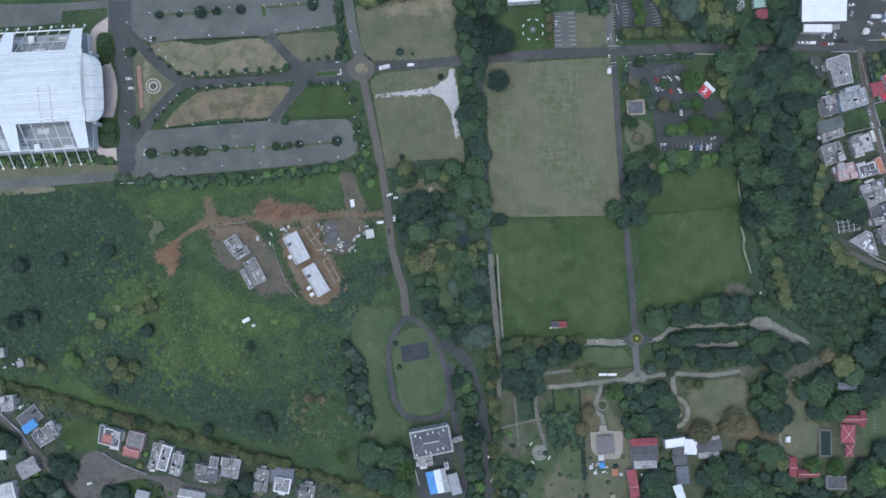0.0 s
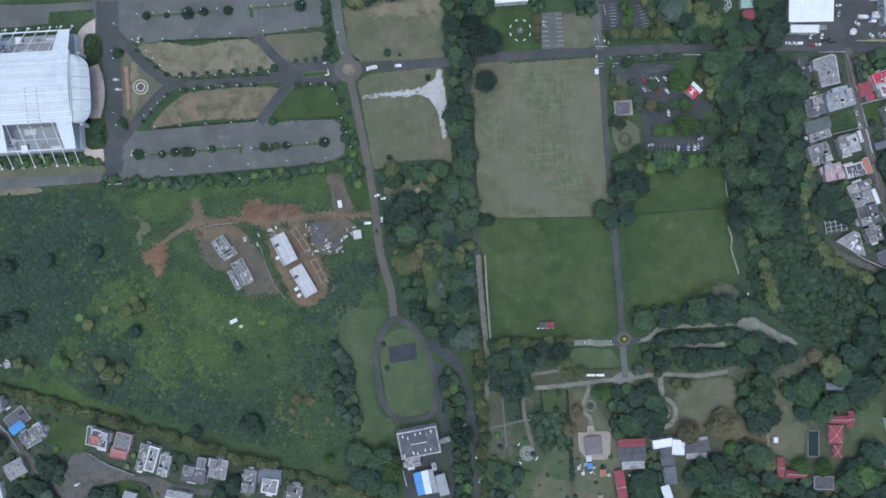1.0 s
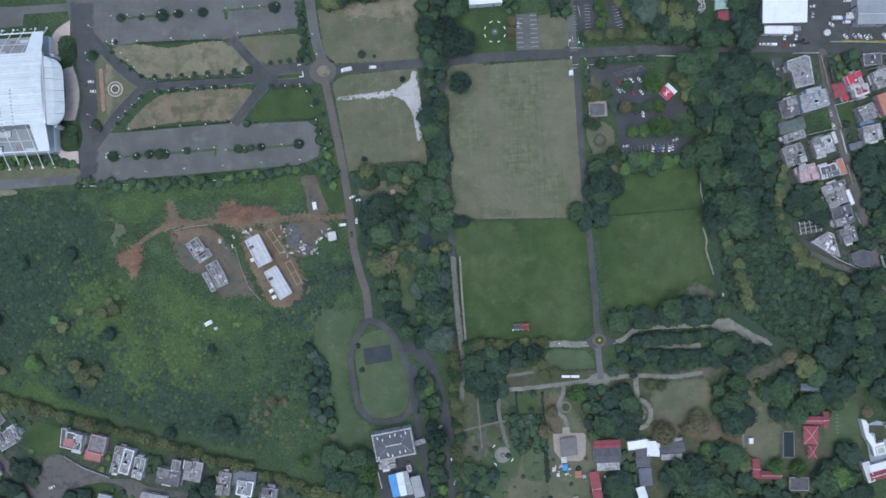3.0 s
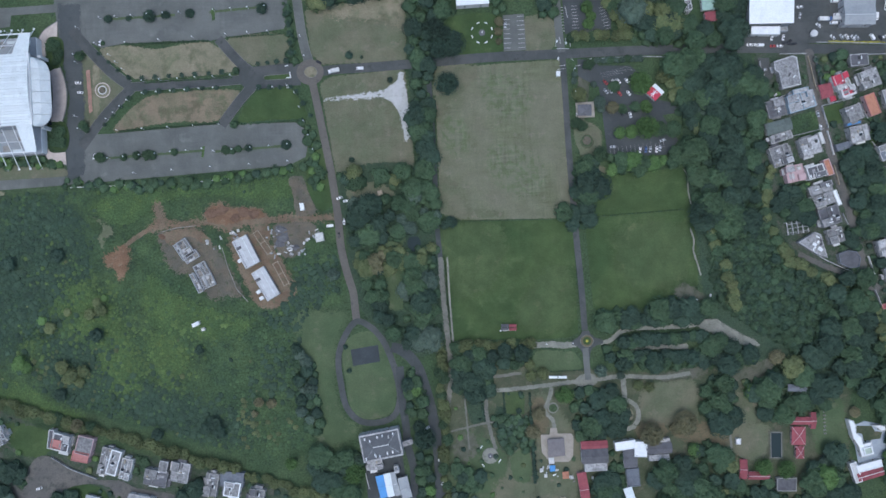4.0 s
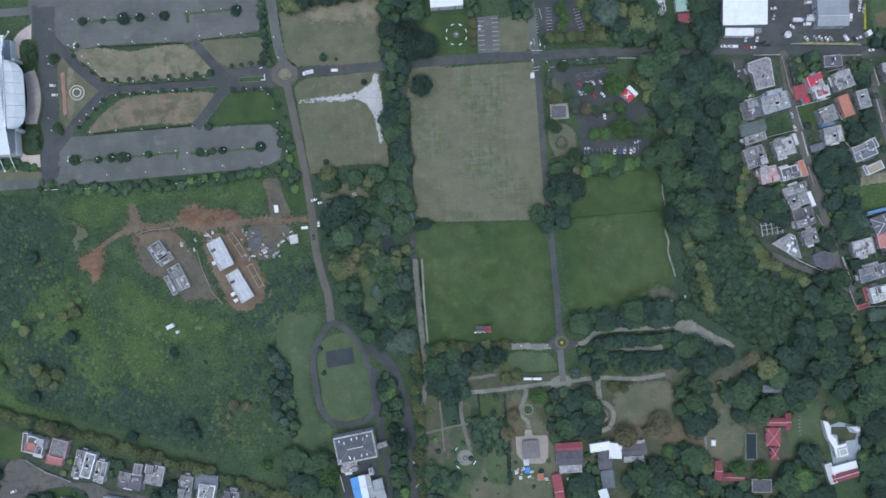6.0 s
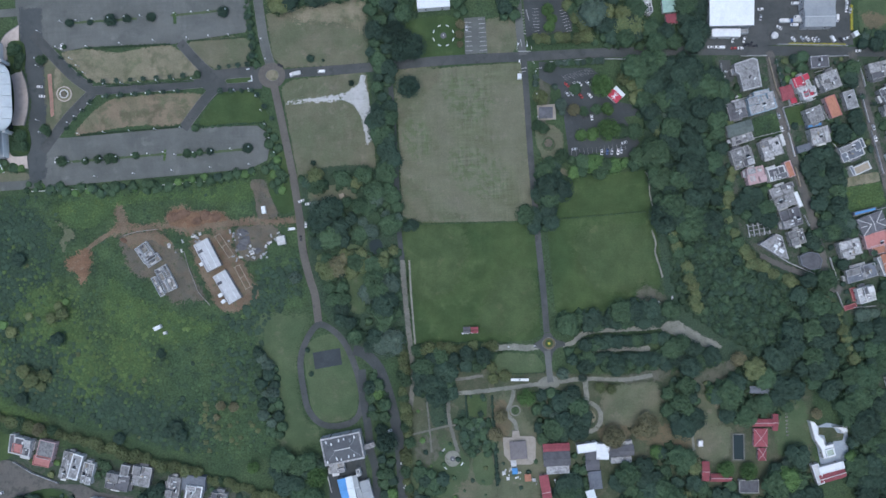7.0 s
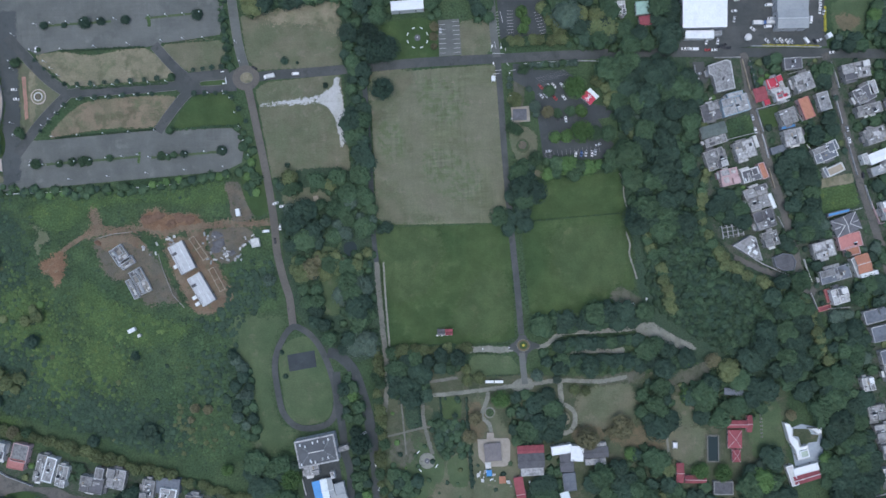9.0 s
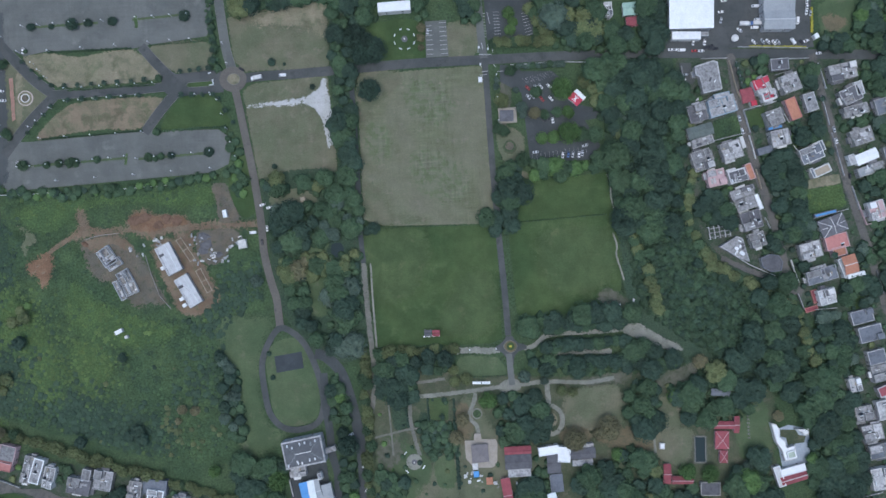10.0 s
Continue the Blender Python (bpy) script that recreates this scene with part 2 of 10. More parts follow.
def normals2(pts, closed):
    n, out = len(pts), []
    for i in range(n):
        a = pts[i - 1] if closed or i > 0 else pts[i]
        b = pts[(i + 1) % n] if closed or i < n - 1 else pts[i]
        d = (b - a)
        d = d.normalized() if d.length > 1e-6 else Vector((1, 0))
        out.append(Vector((-d.y, d.x)))
    return out


LAYER = [0.02]


def next_layer():
    LAYER[0] += 0.0018
    return LAYER[0]


def area(pts):
    return 0.5 * sum(pts[i - 1][0] * pts[i][1] - pts[i][0] * pts[i - 1][1] for i in range(len(pts)))


def patch(name, pts, material, label, soft=2.0, smooth=True, category="ground", steps=4):
    """A thin sheet of ground cover whose rim frays over the width soft: a grid of cells, each corner knowing how deep inside it lies."""
    p = spline(pts, True, steps) if smooth else [Vector(a[:2]) for a in pts]
    z = next_layer()
    e = np.array([tuple(a) for a in p])
    f = np.roll(e, -1, axis=0)
    cell = min(max(soft * 0.6, 0.7), 2.0)
    lo, hi = e.min(0) - soft * 1.5 - cell, e.max(0) + soft * 1.5 + cell
    nx, ny = (np.ceil((hi - lo) / cell)).astype(int) + 1
    gx, gy = np.meshgrid(lo[0] + cell * np.arange(nx), lo[1] + cell * np.arange(ny), indexing="ij")
    q = np.stack([gx.ravel(), gy.ravel()], 1)
    dist, inner = np.full(len(q), 1e9), np.zeros(len(q), bool)
    for a, b in zip(e, f):
        d = b - a
        u = np.clip(((q - a) @ d) / max(d @ d, 1e-9), 0, 1)
        dist = np.minimum(dist, np.linalg.norm(q - a - u[:, None] * d, axis=1))
        if a[1] != b[1]:
            inner ^= ((a[1] > q[:, 1]) != (b[1] > q[:, 1])) & (q[:, 0] < d[0] * (q[:, 1] - a[1]) / d[1] + a[0])
    blend = np.clip(0.5 + np.where(inner, dist, -dist) / soft, -1.5, 2.5)
    keep = blend > -0.2
    grid = np.arange(nx * ny).reshape(nx, ny)
    quads = np.stack([grid[:-1, :-1], grid[1:, :-1], grid[1:, 1:], grid[:-1, 1:]], -1).reshape(-1, 4)
    quads = quads[keep[quads].any(1)]
    used = np.unique(quads)
    index = np.zeros(nx * ny, int)
    index[used] = np.arange(len(used))
    ob = mesh_object(name, np.concatenate([q[used], np.full((len(used), 1), z)], 1).tolist(), index[quads].tolist(), material)
    (ob.data.attributes.get("blend") or ob.data.attributes.new("blend", "FLOAT", "POINT")).data.foreach_set("value", blend[used].astype(np.float32))
    return tagged(ob, label, category, kind="structure")


def ribbon(name, pts, width, material, label, category="road", kerb=0.0, closed=False, z=None, steps=5, parent=None):
    """A road or path along a smooth line, with raised kerbs where kerb is their width."""
    if material in SOFT and not parent and not closed:
        p = spline(pts, closed, steps)
        nn = normals2(p, closed)
        rim = [a - b * width / 2 for a, b in zip(p, nn)] + [a + b * width / 2 for a, b in reversed(list(zip(p, nn)))]
        return patch(name, rim, material, label, min(2.2, width * 0.6), False, category)
    p = spline(pts, closed, steps)
    nn = normals2(p, closed)
    n = len(p)
    z = z or next_layer() + 0.03
    h = width / 2
    verts = []
    for a, b in zip(p, nn):
        verts += [(*(a - b * h), 0.0), (*(a - b * h), z), (*(a + b * h), z), (*(a + b * h), 0.0)]
    faces = []
    for i in range(n if closed else n - 1):
        j = (i + 1) % n
        for k in range(3):
            faces.append((4 * i + k, 4 * j + k, 4 * j + k + 1, 4 * i + k + 1))
    ob = tagged(mesh_object(name, verts, faces, material, parent), label if not parent else "", category if not parent else "", kind="" if parent else "structure")
    if kerb:
        for side in (-1, 1):
            kerb_line("kerb", [a + b * side * (h + kerb / 2) for a, b in zip(p, nn)], kerb, ob, closed)
    return ob


def kerb_line(name, p, width, parent, closed=False, height=0.15, material=None):
    nn = normals2(p, closed)
    n = len(p)
    verts, faces = [], []
    for a, b in zip(p, nn):
        q, r = a - b * width / 2, a + b * width / 2
        verts += [(*q, 0.0), (*q, height), (*r, height), (*r, 0.0)]
    for i in range(n if closed else n - 1):
        j = (i + 1) % n
        for k in range(3):
            faces.append((4 * i + k, 4 * j + k, 4 * j + k + 1, 4 * i + k + 1))
    return mesh_object(name, verts, faces, material or M_kerb, parent)


def slab(name, pts, material, label, height=None, smooth=False, category="ground", kerb=0.0, bottom=0.0, parent=None):
    """A flat area with an upright rim."""
    if material in SOFT and not parent and not height:
        return patch(name, pts, material, label, 1.2, smooth, category)
    p = spline(pts, True) if smooth else [Vector(a[:2]) for a in pts]
    if area(p) < 0:
        p.reverse()
    z = height or next_layer() + 0.03
    n = len(p)
    verts = [(*a, z) for a in p] + [(*a, bottom) for a in p]
    faces = [tuple(range(n))] + [(i, n + i, n + (i + 1) % n, (i + 1) % n) for i in range(n)]
    ob = mesh_object(name, verts, faces, material, parent)
    if not parent:
        tagged(ob, label, category, kind="structure")
    if kerb:
        q = [a for a in p] if smooth else [a.lerp(p[(i + 1) % n], k / 3) for i, a in enumerate(p) for k in range(3)]
        kerb_line("kerb", q, kerb, ob, True, z + 0.12)
    return ob


def box_bm(bm, x0, x1, y0, y1, z0, z1, m=None):
    r = bmesh.ops.create_cube(bm, size=1.0, matrix=Matrix.Translation(((x0 + x1) / 2, (y0 + y1) / 2, (z0 + z1) / 2)) @ Matrix.Diagonal((x1 - x0, y1 - y0, z1 - z0, 1)))
    if m:
        bmesh.ops.transform(bm, matrix=m, verts=r["verts"])
    return r["verts"]


def box(name, material, parent, x0, x1, y0, y1, z0, z1, label="", bevel=0.0):
    bm = bmesh.new()
    box_bm(bm, x0, x1, y0, y1, z0, z1)
    if bevel:
        bmesh.ops.bevel(bm, geom=bm.edges[:], offset=bevel, segments=1, affect="EDGES")
    return part(name, bm, material, parent, label)


def thing(name, x, y, z=0.0, turn=0.0):
    """The empty at the base of a thing."""
    ob = new(name)
    ob.empty_display_size = 0.3
    ob.matrix_basis = pose(x, y, z, 0, 0, turn)
    return ob


# ---- the ground ----
mesh_object("ground", [(-2200, -2200, 0), (2200, -2200, 0), (2200, 2200, 0), (-2200, 2200, 0)], [(0, 1, 2, 3)], M_ground)
tagged(bpy.data.objects["ground"], "rough green grass over flat open land", "ground", kind="structure")
patch("ground_south", [(-13.7, -70.6), (33.5, -72.7), (106.9, -81.5), (180.4, -83.0), (238.5, -96.6), (250.9, -93.7), (245.2, -185.0), (-23.1, -177.3), (-17.3, -114.8)], M_garden, "thin lawn and trodden ground of the gardens", 8, False)
patch("ground_settled", [(199.4, 122.2), (364.1, 114.8), (344.2, -186.7), (293.0, -183.9), (294.5, -103.4), (279.4, -51.1), (265.6, -35.5), (215.9, -3.2), (200.6, 49.5)], M_weedy, "weedy trodden ground between houses", 8, False)
patch("ground_settled", [(-360.4, -73.6), (-315.9, -81.2), (-264.8, -105.7), (-191.2, -125.6), (-118.0, -147.3), (-119.2, -173.1), (-364.2, -162.5)], M_weedy, "weedy trodden ground of the hamlet", 6, False)
# the west: wild growth, then the building site
patch("ground_wild", [(-354.9, 56.4), (-287.7, 55.1), (-220.5, 55.7), (-101.2, 59.4), (-77.0, 21.2), (-75.3, -23.4), (-98.2, -37.2), (-106.1, -88.6), (-102.0, -122.1), (-146.6, -123.9), (-227.2, -98.1), (-293.2, -72.9), (-359.6, -55.1)], M_wild, "wild green grass and scrub on unbuilt land", 6)
patch("ground_thicket", [(-362.5, 53.0), (-286.7, 50.9), (-249.7, 43.6), (-242.9, 17.5), (-247.1, -6.3), (-283.9, -25.4), (-303.7, -57.6), (-367.1, -54.7)], M_thicket, "dark green floor under dense scrub", 24)
patch("ground_thicket", [(-215.7, -80.7), (-195.9, -76.3), (-165.2, -89.6), (-140.1, -95.9), (-143.0, -117.8), (-173.8, -112.8), (-200.3, -103.3), (-215.8, -98.2)], M_thicket, "dark green floor under scrub", 20)
patch("ground_thicket", [(-276.4, -46.7), (-258.3, -40.9), (-240.5, -50.2), (-230.6, -70.1), (-246.0, -84.4), (-271.5, -78.6)], M_thicket, "dark green floor under scrub", 14)
patch("ground_bright", [(-256.3, -6.5), (-240.0, -12.0), (-225.0, -26.0), (-214.0, -56.0), (-214.0, -80.0), (-236.0, -72.0), (-243.0, -48.0), (-262.0, -40.0), (-270.0, -25.0)], M_wildbright, "bright green tall grass in the scrub", 16)
patch("ground_bright", [(-205.0, -42.0), (-188.0, -40.0), (-180.0, -58.0), (-190.0, -78.0), (-204.0, -66.0)], M_wildbright, "bright green tall grass in the scrub", 22)
patch("ground_bright", [(-318.0, -64.0), (-290.0, -70.0), (-268.0, -84.0), (-250.0, -92.0), (-262.0, -96.0), (-300.0, -82.0)], M_wildbright, "low bright grass along the row of trees", 14)
patch("ground_tufts", [(-239.8, 44.9), (-209.6, 51.8), (-165.0, 51.7), (-108.7, 56.9), (-109.4, 43.1), (-157.7, 46.8), (-186.1, 46.5), (-204.5, 36.2), (-222.2, 31.0)], M_wildbright, "bright grass above the building site", 14)
patch("ground_tufts", [(-204.2, -2.7), (-196.9, -6.9), (-184.6, -16.7), (-152.6, -31.1), (-135.8, -35.8), (-153.3, -46.9), (-197.6, -40.2), (-209.0, -20.0)], M_wildbright, "bright grass below the building site", 14)
patch("ground_dry", [(-238.2, 37.4), (-231.6, 33.7), (-225.1, 26.6), (-230.3, 22.6), (-234.0, 16.0), (-235.4, 22.9), (-232.6, 29.5)], M_dust, "dry trampled grass", 5)
# the building site
patch("ground_mud", [(-195.4, 25.2), (-174.1, 27.6), (-165.8, 22.9), (-158.1, 12.2), (-154.6, 7.1), (-148.4, -5.0), (-142.2, -18.8), (-150.7, -19.3), (-162.7, -20.3), (-168.5, -14.2), (-177.2, -3.6), (-185.6, -2.4), (-192.0, 7.2), (-195.2, 17.6)], M_mud, "grey trodden mud round the unfinished houses", 10)
patch("ground_pit", [(-193.4, 24.4), (-174.1, 26.6), (-165.8, 22.9), (-162.1, 16.2), (-169.5, 17.6), (-177.1, 22.0), (-186.2, 16.5), (-190.2, 17.6)], M_track, "brown dug earth beside the unfinished houses", 4)
patch("ground_track", [(-198.8, 44.0), (-192.9, 43.7), (-190.7, 34.3), (-184.1, 31.4), (-170.4, 32.5), (-163.5, 29.7), (-170.7, 27.4), (-192.8, 26.8), (-199.7, 24.6), (-203.8, 27.3), (-197.6, 33.8)], M_track, "churned reddish track across the grass", 9)
ribbon("ground_track", [(-222.2, 13.8), (-215.2, 19.4), (-206.4, 24.9), (-197.7, 28.4)], 3.0, M_track, "thin reddish track through the grass", "ground")
patch("ground_soil", [(-232.6, 10.9), (-224.7, 14.7), (-217.0, 17.8), (-215.6, 10.1), (-217.7, 1.7), (-223.1, -5.7), (-225.3, 1.2), (-231.1, 5.4)], M_redsoil, "patch of bare red soil", 9)
patch("ground_soil", [(-149.8, 18.8), (-140.3, 23.4), (-126.9, 19.4), (-117.5, 5.7), (-110.3, -8.4), (-107.4, -18.7), (-120.7, -28.0), (-132.4, -26.1), (-138.7, -15.6), (-147.8, 6.8)], M_track, "reddish soil round the site sheds", 8)
patch("ground_soil", [(-166.2, 33.1), (-163.3, 39.8), (-154.7, 42.7), (-146.4, 38.9), (-136.2, 38.5), (-127.8, 37.2), (-121.3, 31.8), (-106.0, 32.8), (-91.8, 31.4), (-76.5, 31.2), (-76.7, 27.2), (-92.0, 27.0), (-109.6, 26.2), (-123.1, 27.7), (-121.8, 19.1), (-125.5, 12.5), (-131.2, 17.9), (-136.8, 26.6), (-150.5, 23.0), (-158.8, 26.8), (-165.5, 28.9)], M_track, "churned pale soil of a building site", 9)
patch("ground_soil", [(-164.2, 32.1), (-162.3, 38.8), (-154.7, 41.7), (-146.4, 37.9), (-136.2, 37.5), (-127.8, 36.2), (-126.0, 31.5), (-138.0, 30.5), (-150.5, 28.0), (-158.8, 29.0)], M_redsoil, "dug red soil of a building site", 4)
patch("ground_mud", [(-120.6, 25.1), (-110.1, 27.2), (-95.3, 26.5), (-91.9, 20.0), (-99.5, 14.8), (-101.7, 7.5), (-113.0, 4.3), (-120.1, 12.1)], M_mud, "grey yard with heaps of building material", 4)
patch("ground_mud", [(-108.8, 56.1), (-99.5, 56.4), (-94.6, 42.4), (-91.3, 33.0), (-104.3, 31.7), (-106.3, 44.8)], M_mud, "dusty track into the building site", 4)

# the islands between the drives
patch("ground_island", [(-228.4, 146.6), (-212.6, 149.9), (-156.7, 148.4), (-142.4, 135.8), (-139.0, 128.9), (-145.9, 125.5), (-200.7, 124.0), (-210.6, 128.6)], M_ground, "grass verge round a dry bed", 1.0, False)
patch("ground_island", [(-224.4, 94.2), (-203.0, 114.5), (-143.3, 116.5), (-138.7, 111.4), (-151.7, 95.3), (-218.9, 91.7)], M_ground, "grass verge round a dry bed", 1.0, False)
patch("ground_dry_bed", [(-229.0, 146.6), (-212.7, 149.0), (-192.4, 145.4), (-171.7, 148.2), (-156.5, 148.3), (-140.5, 134.4), (-144.4, 127.6), (-180.0, 126.2), (-205.2, 126.4), (-217.1, 134.5)], M_earth, "dry sandy bed with thin grass", 3.5)
patch("ground_dry_bed", [(-222.6, 94.0), (-202.2, 112.8), (-180.6, 116.3), (-144.2, 116.4), (-139.3, 110.9), (-153.8, 96.6), (-181.3, 96.9), (-207.5, 94.4)], M_redearth, "dry reddish bed with thin grass", 3.5)
patch("ground_dry_bed", [(-144.6, 150.2), (-108.0, 151.2), (-104.9, 137.0), (-109.9, 131.0), (-125.8, 131.0), (-138.7, 138.5)], M_dust, "dry bed with thin grass", 3.5)
patch("ground_lawn", [(-125.5, 115.2), (-106.2, 114.7), (-97.7, 104.6), (-95.9, 94.5), (-118.2, 95.5), (-140.5, 94.7)], M_field, "green lawn between the drives", 1.5)
patch("ground_triangle", [(-242.0, 143.5), (-235.3, 143.2), (-213.2, 120.2), (-235.6, 94.0), (-242.6, 95.8)], M_dust, "dusty triangular island round a fountain", 1.5, False)
# the open fields
patch("ground_field", [(-93.4, 166.2), (-66.5, 168.2), (-27.1, 178.6), (-27.8, 129.9), (-53.5, 129.3), (-83.2, 130.0), (-90.3, 137.0)], M_dust, "dusty brown field of worn grass", 4, False)
patch("ground_field", [(-85.6, 117.4), (-78.0, 121.5), (-29.2, 124.4), (-25.6, 57.4), (-49.4, 57.0), (-77.5, 57.6)], M_dust, "worn grass field with a spill of gravel", 3, False)
patch("ground_gravel", [(-33.2, 122.5), (-29.8, 122.3), (-30.8, 118.1), (-28.7, 109.5), (-27.6, 95.9), (-28.1, 79.0), (-31.2, 75.4), (-32.4, 84.3), (-34.4, 96.2), (-39.2, 103.3), (-47.4, 107.1), (-42.1, 111.9), (-34.3, 116.9)], M_gravel, "spill of pale crushed stone on the field", 3.0, False)
patch("ground_gravel", [(-44.4, 110.6), (-52.4, 109.9), (-66.0, 108.5), (-80.7, 107.6), (-84.5, 105.9), (-76.3, 106.2), (-59.4, 105.9), (-47.4, 106.6)], M_gravel, "thin spill of pale stones on the field", 5.5, False)
patch("ground_field", [(-9.9, 123.5), (72.4, 125.1), (75.4, 26.0), (63.8, 21.3), (2.8, 23.1), (-10.6, 28.5)], M_dryfield, "dry beige playing field with worn patches", 1.6, False)
patch("ground_fresh", [(22.0, 118.0), (40.0, 116.0), (52.0, 100.0), (44.0, 88.0), (30.0, 90.0), (20.0, 104.0)], M_fresh, "fresher green grass on the dry field", 14)
patch("ground_brown", [(-9.0, 123.0), (18.0, 124.0), (14.0, 112.0), (-2.0, 100.0), (-9.0, 92.0)], M_dust, "worn brownish corner of the dry field", 8)
patch("ground_brown", [(-9.0, 52.0), (2.0, 48.0), (8.0, 32.0), (30.0, 27.0), (30.0, 24.0), (0.0, 25.0), (-9.0, 30.0)], M_dust, "worn brownish edge of the dry field", 8)
patch("ground_fresh", [(-6.0, 92.0), (8.0, 88.0), (10.0, 70.0), (-4.0, 66.0)], M_fresh, "fresher green grass on the dry field", 14)
patch("ground_fresh", [(24.0, 70.0), (44.0, 68.0), (60.0, 52.0), (48.0, 36.0), (26.0, 46.0)], M_fresh, "fresher green grass on the dry field", 14)
patch("ground_pitch", [(-9.5, 21.0), (2.7, 21.6), (65.6, 20.5), (75.5, 20.1), (75.7, -54.3), (67.4, -57.2), (-7.2, -56.5)], M_field, "green mown playing field", 1.6, False)
patch("ground_pitch", [(86.4, 47.0), (150.1, 50.3), (153.1, 20.9), (154.8, 10.5), (155.6, -26.5), (138.4, -38.7), (90.3, -42.7), (86.1, -38.1), (83.9, 10.1)], M_field, "green mown playing field beside the woods", 1.6, False)
patch("ground_worn", [(139.5, -29.5), (146.5, -24.7), (155.9, -31.0), (165.8, -33.8), (171.0, -39.0), (158.3, -40.9), (145.0, -38.0)], M_worn, "worn stony corner of the pitch", 6)
# the oval lawn
patch("ground_lawn", [(-108.4, -33.0), (-79.4, -32.5), (-74.1, -38.2), (-82.2, -52.7), (-84.3, -82.2), (-78.9, -102.8), (-68.1, -108.8), (-79.6, -118.7), (-96.3, -119.4), (-100.5, -88.9), (-107.3, -59.0)], M_lawn, "pale mown lawn beside the oval drive", 14)
slab("ground_lawn", [(-70.8, -48.0), (-59.7, -46.3), (-50.6, -51.2), (-46.6, -69.1), (-45.3, -87.7), (-48.4, -99.4), (-58.6, -103.7), (-69.6, -102.5), (-75.9, -94.4), (-77.8, -78.8), (-79.3, -62.1), (-76.6, -52.9)], M_lawn, "mown oval lawn inside the drive", None, True)
# gardens in the south
patch("ground_garden", [(-9.8, -89.2), (18.0, -86.8), (54.9, -88.4), (46.1, -117.6), (45.7, -165.5), (-15.2, -166.5), (-15.8, -114.8)], M_garden, "thin garden lawn with beds", 4)
patch("ground_garden", [(-3.6, -115.4), (12.8, -119.8), (25.2, -131.4), (29.5, -157.4), (14.2, -167.8), (-9.7, -166.8), (-11.7, -129.8)], M_lawn, "worn lawn round a small fountain", 20)
patch("ground_garden", [(45.4, -93.5), (56.4, -95.9), (64.9, -111.0), (71.9, -118.7), (68.0, -162.8), (43.9, -165.4), (42.5, -117.4)], M_dust, "dusty forecourt of the pavilion", 8)
patch("ground_yard", [(27.0, -131.5), (41.8, -130.3), (40.9, -165.3), (23.6, -164.5)], M_dust, "worn yard strip", 8)
patch("ground_field", [(114.3, -94.8), (128.6, -88.8), (147.1, -88.1), (152.0, -100.1), (148.6, -116.6), (130.9, -117.6), (114.5, -115.1)], M_dust, "dusty oval lawn with trees around", 9)
patch("ground_field", [(174.7, -98.9), (188.2, -100.8), (189.2, -109.9), (187.9, -118.2), (173.5, -118.5)], M_dust, "worn lawn among trees", 5)
patch("ground_field", [(156.5, -120.6), (194.3, -119.6), (195.0, -132.0), (190.2, -142.5), (175.2, -140.9), (160.0, -136.0)], M_dust, "worn lawn behind the red roofed house", 6)
patch("ground_lawn", [(228.0, -97.9), (243.9, -104.9), (246.3, -117.6), (246.8, -134.2), (236.1, -138.2), (226.8, -140.0), (224.0, -118.0)], M_lawn, "thin lawn with a row of planters", 8)
patch("ground_bare", [(53.5, -117.9), (79.4, -117.2), (85.9, -134.1), (51.4, -162.1), (44.4, -154.4)], M_dust, "sandy yard beside the pavilion", 8)
# north strips
patch("ground_lawn", [(-0.3, 155.0), (35.0, 156.2), (34.9, 131.7), (2.2, 130.3)], M_field, "round lawn with a ring of white stones", 3)
patch("ground_bare", [(49.6, 152.6), (68.2, 153.5), (69.0, 133.1), (51.2, 130.9)], M_dust, "dusty grass by the road", 4)
patch("ground_beds", [(-286.4, 171.8), (-256.3, 174.8), (-254.9, 164.3), (-271.9, 159.9), (-287.6, 161.4)], M_ground, "grass bed by the hall", 2)
patch("ground_dry", [(-332.4, 57.2), (-300.6, 57.6), (-298.9, 53.8), (-332.6, 53.5)], M_earth, "dry verge of the road", 2)
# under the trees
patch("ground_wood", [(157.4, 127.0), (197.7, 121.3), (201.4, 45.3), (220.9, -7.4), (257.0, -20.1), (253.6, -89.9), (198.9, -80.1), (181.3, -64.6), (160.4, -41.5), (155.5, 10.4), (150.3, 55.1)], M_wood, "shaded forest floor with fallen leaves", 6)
patch("ground_clearing", [(-71.9, 50.6), (-49.7, 50.3), (-39.0, 39.8), (-53.9, 37.9), (-70.5, 40.2)], M_dust, "worn clearing among trees", 4)
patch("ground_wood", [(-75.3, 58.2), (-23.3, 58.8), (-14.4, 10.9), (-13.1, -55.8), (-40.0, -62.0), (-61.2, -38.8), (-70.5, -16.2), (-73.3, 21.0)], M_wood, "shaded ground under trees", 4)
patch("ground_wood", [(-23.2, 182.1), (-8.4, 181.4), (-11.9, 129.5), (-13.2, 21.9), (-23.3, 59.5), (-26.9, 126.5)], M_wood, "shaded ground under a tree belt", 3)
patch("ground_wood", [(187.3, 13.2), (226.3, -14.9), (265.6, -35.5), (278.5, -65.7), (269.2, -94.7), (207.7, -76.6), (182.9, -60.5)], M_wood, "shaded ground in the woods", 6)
patch("ground_lots", [(203.0, 120.1), (238.3, 120.0), (256.0, 46.4), (266.1, -28.2), (248.1, -19.8), (215.9, -3.2), (200.6, 49.5)], M_weedy, "trodden yards between houses", 5)
patch("ground_green", [(221.3, 80.5), (237.5, 82.7), (240.7, 72.6), (239.6, 68.0), (222.7, 65.9)], M_wild, "overgrown green garden plot", 2, False)
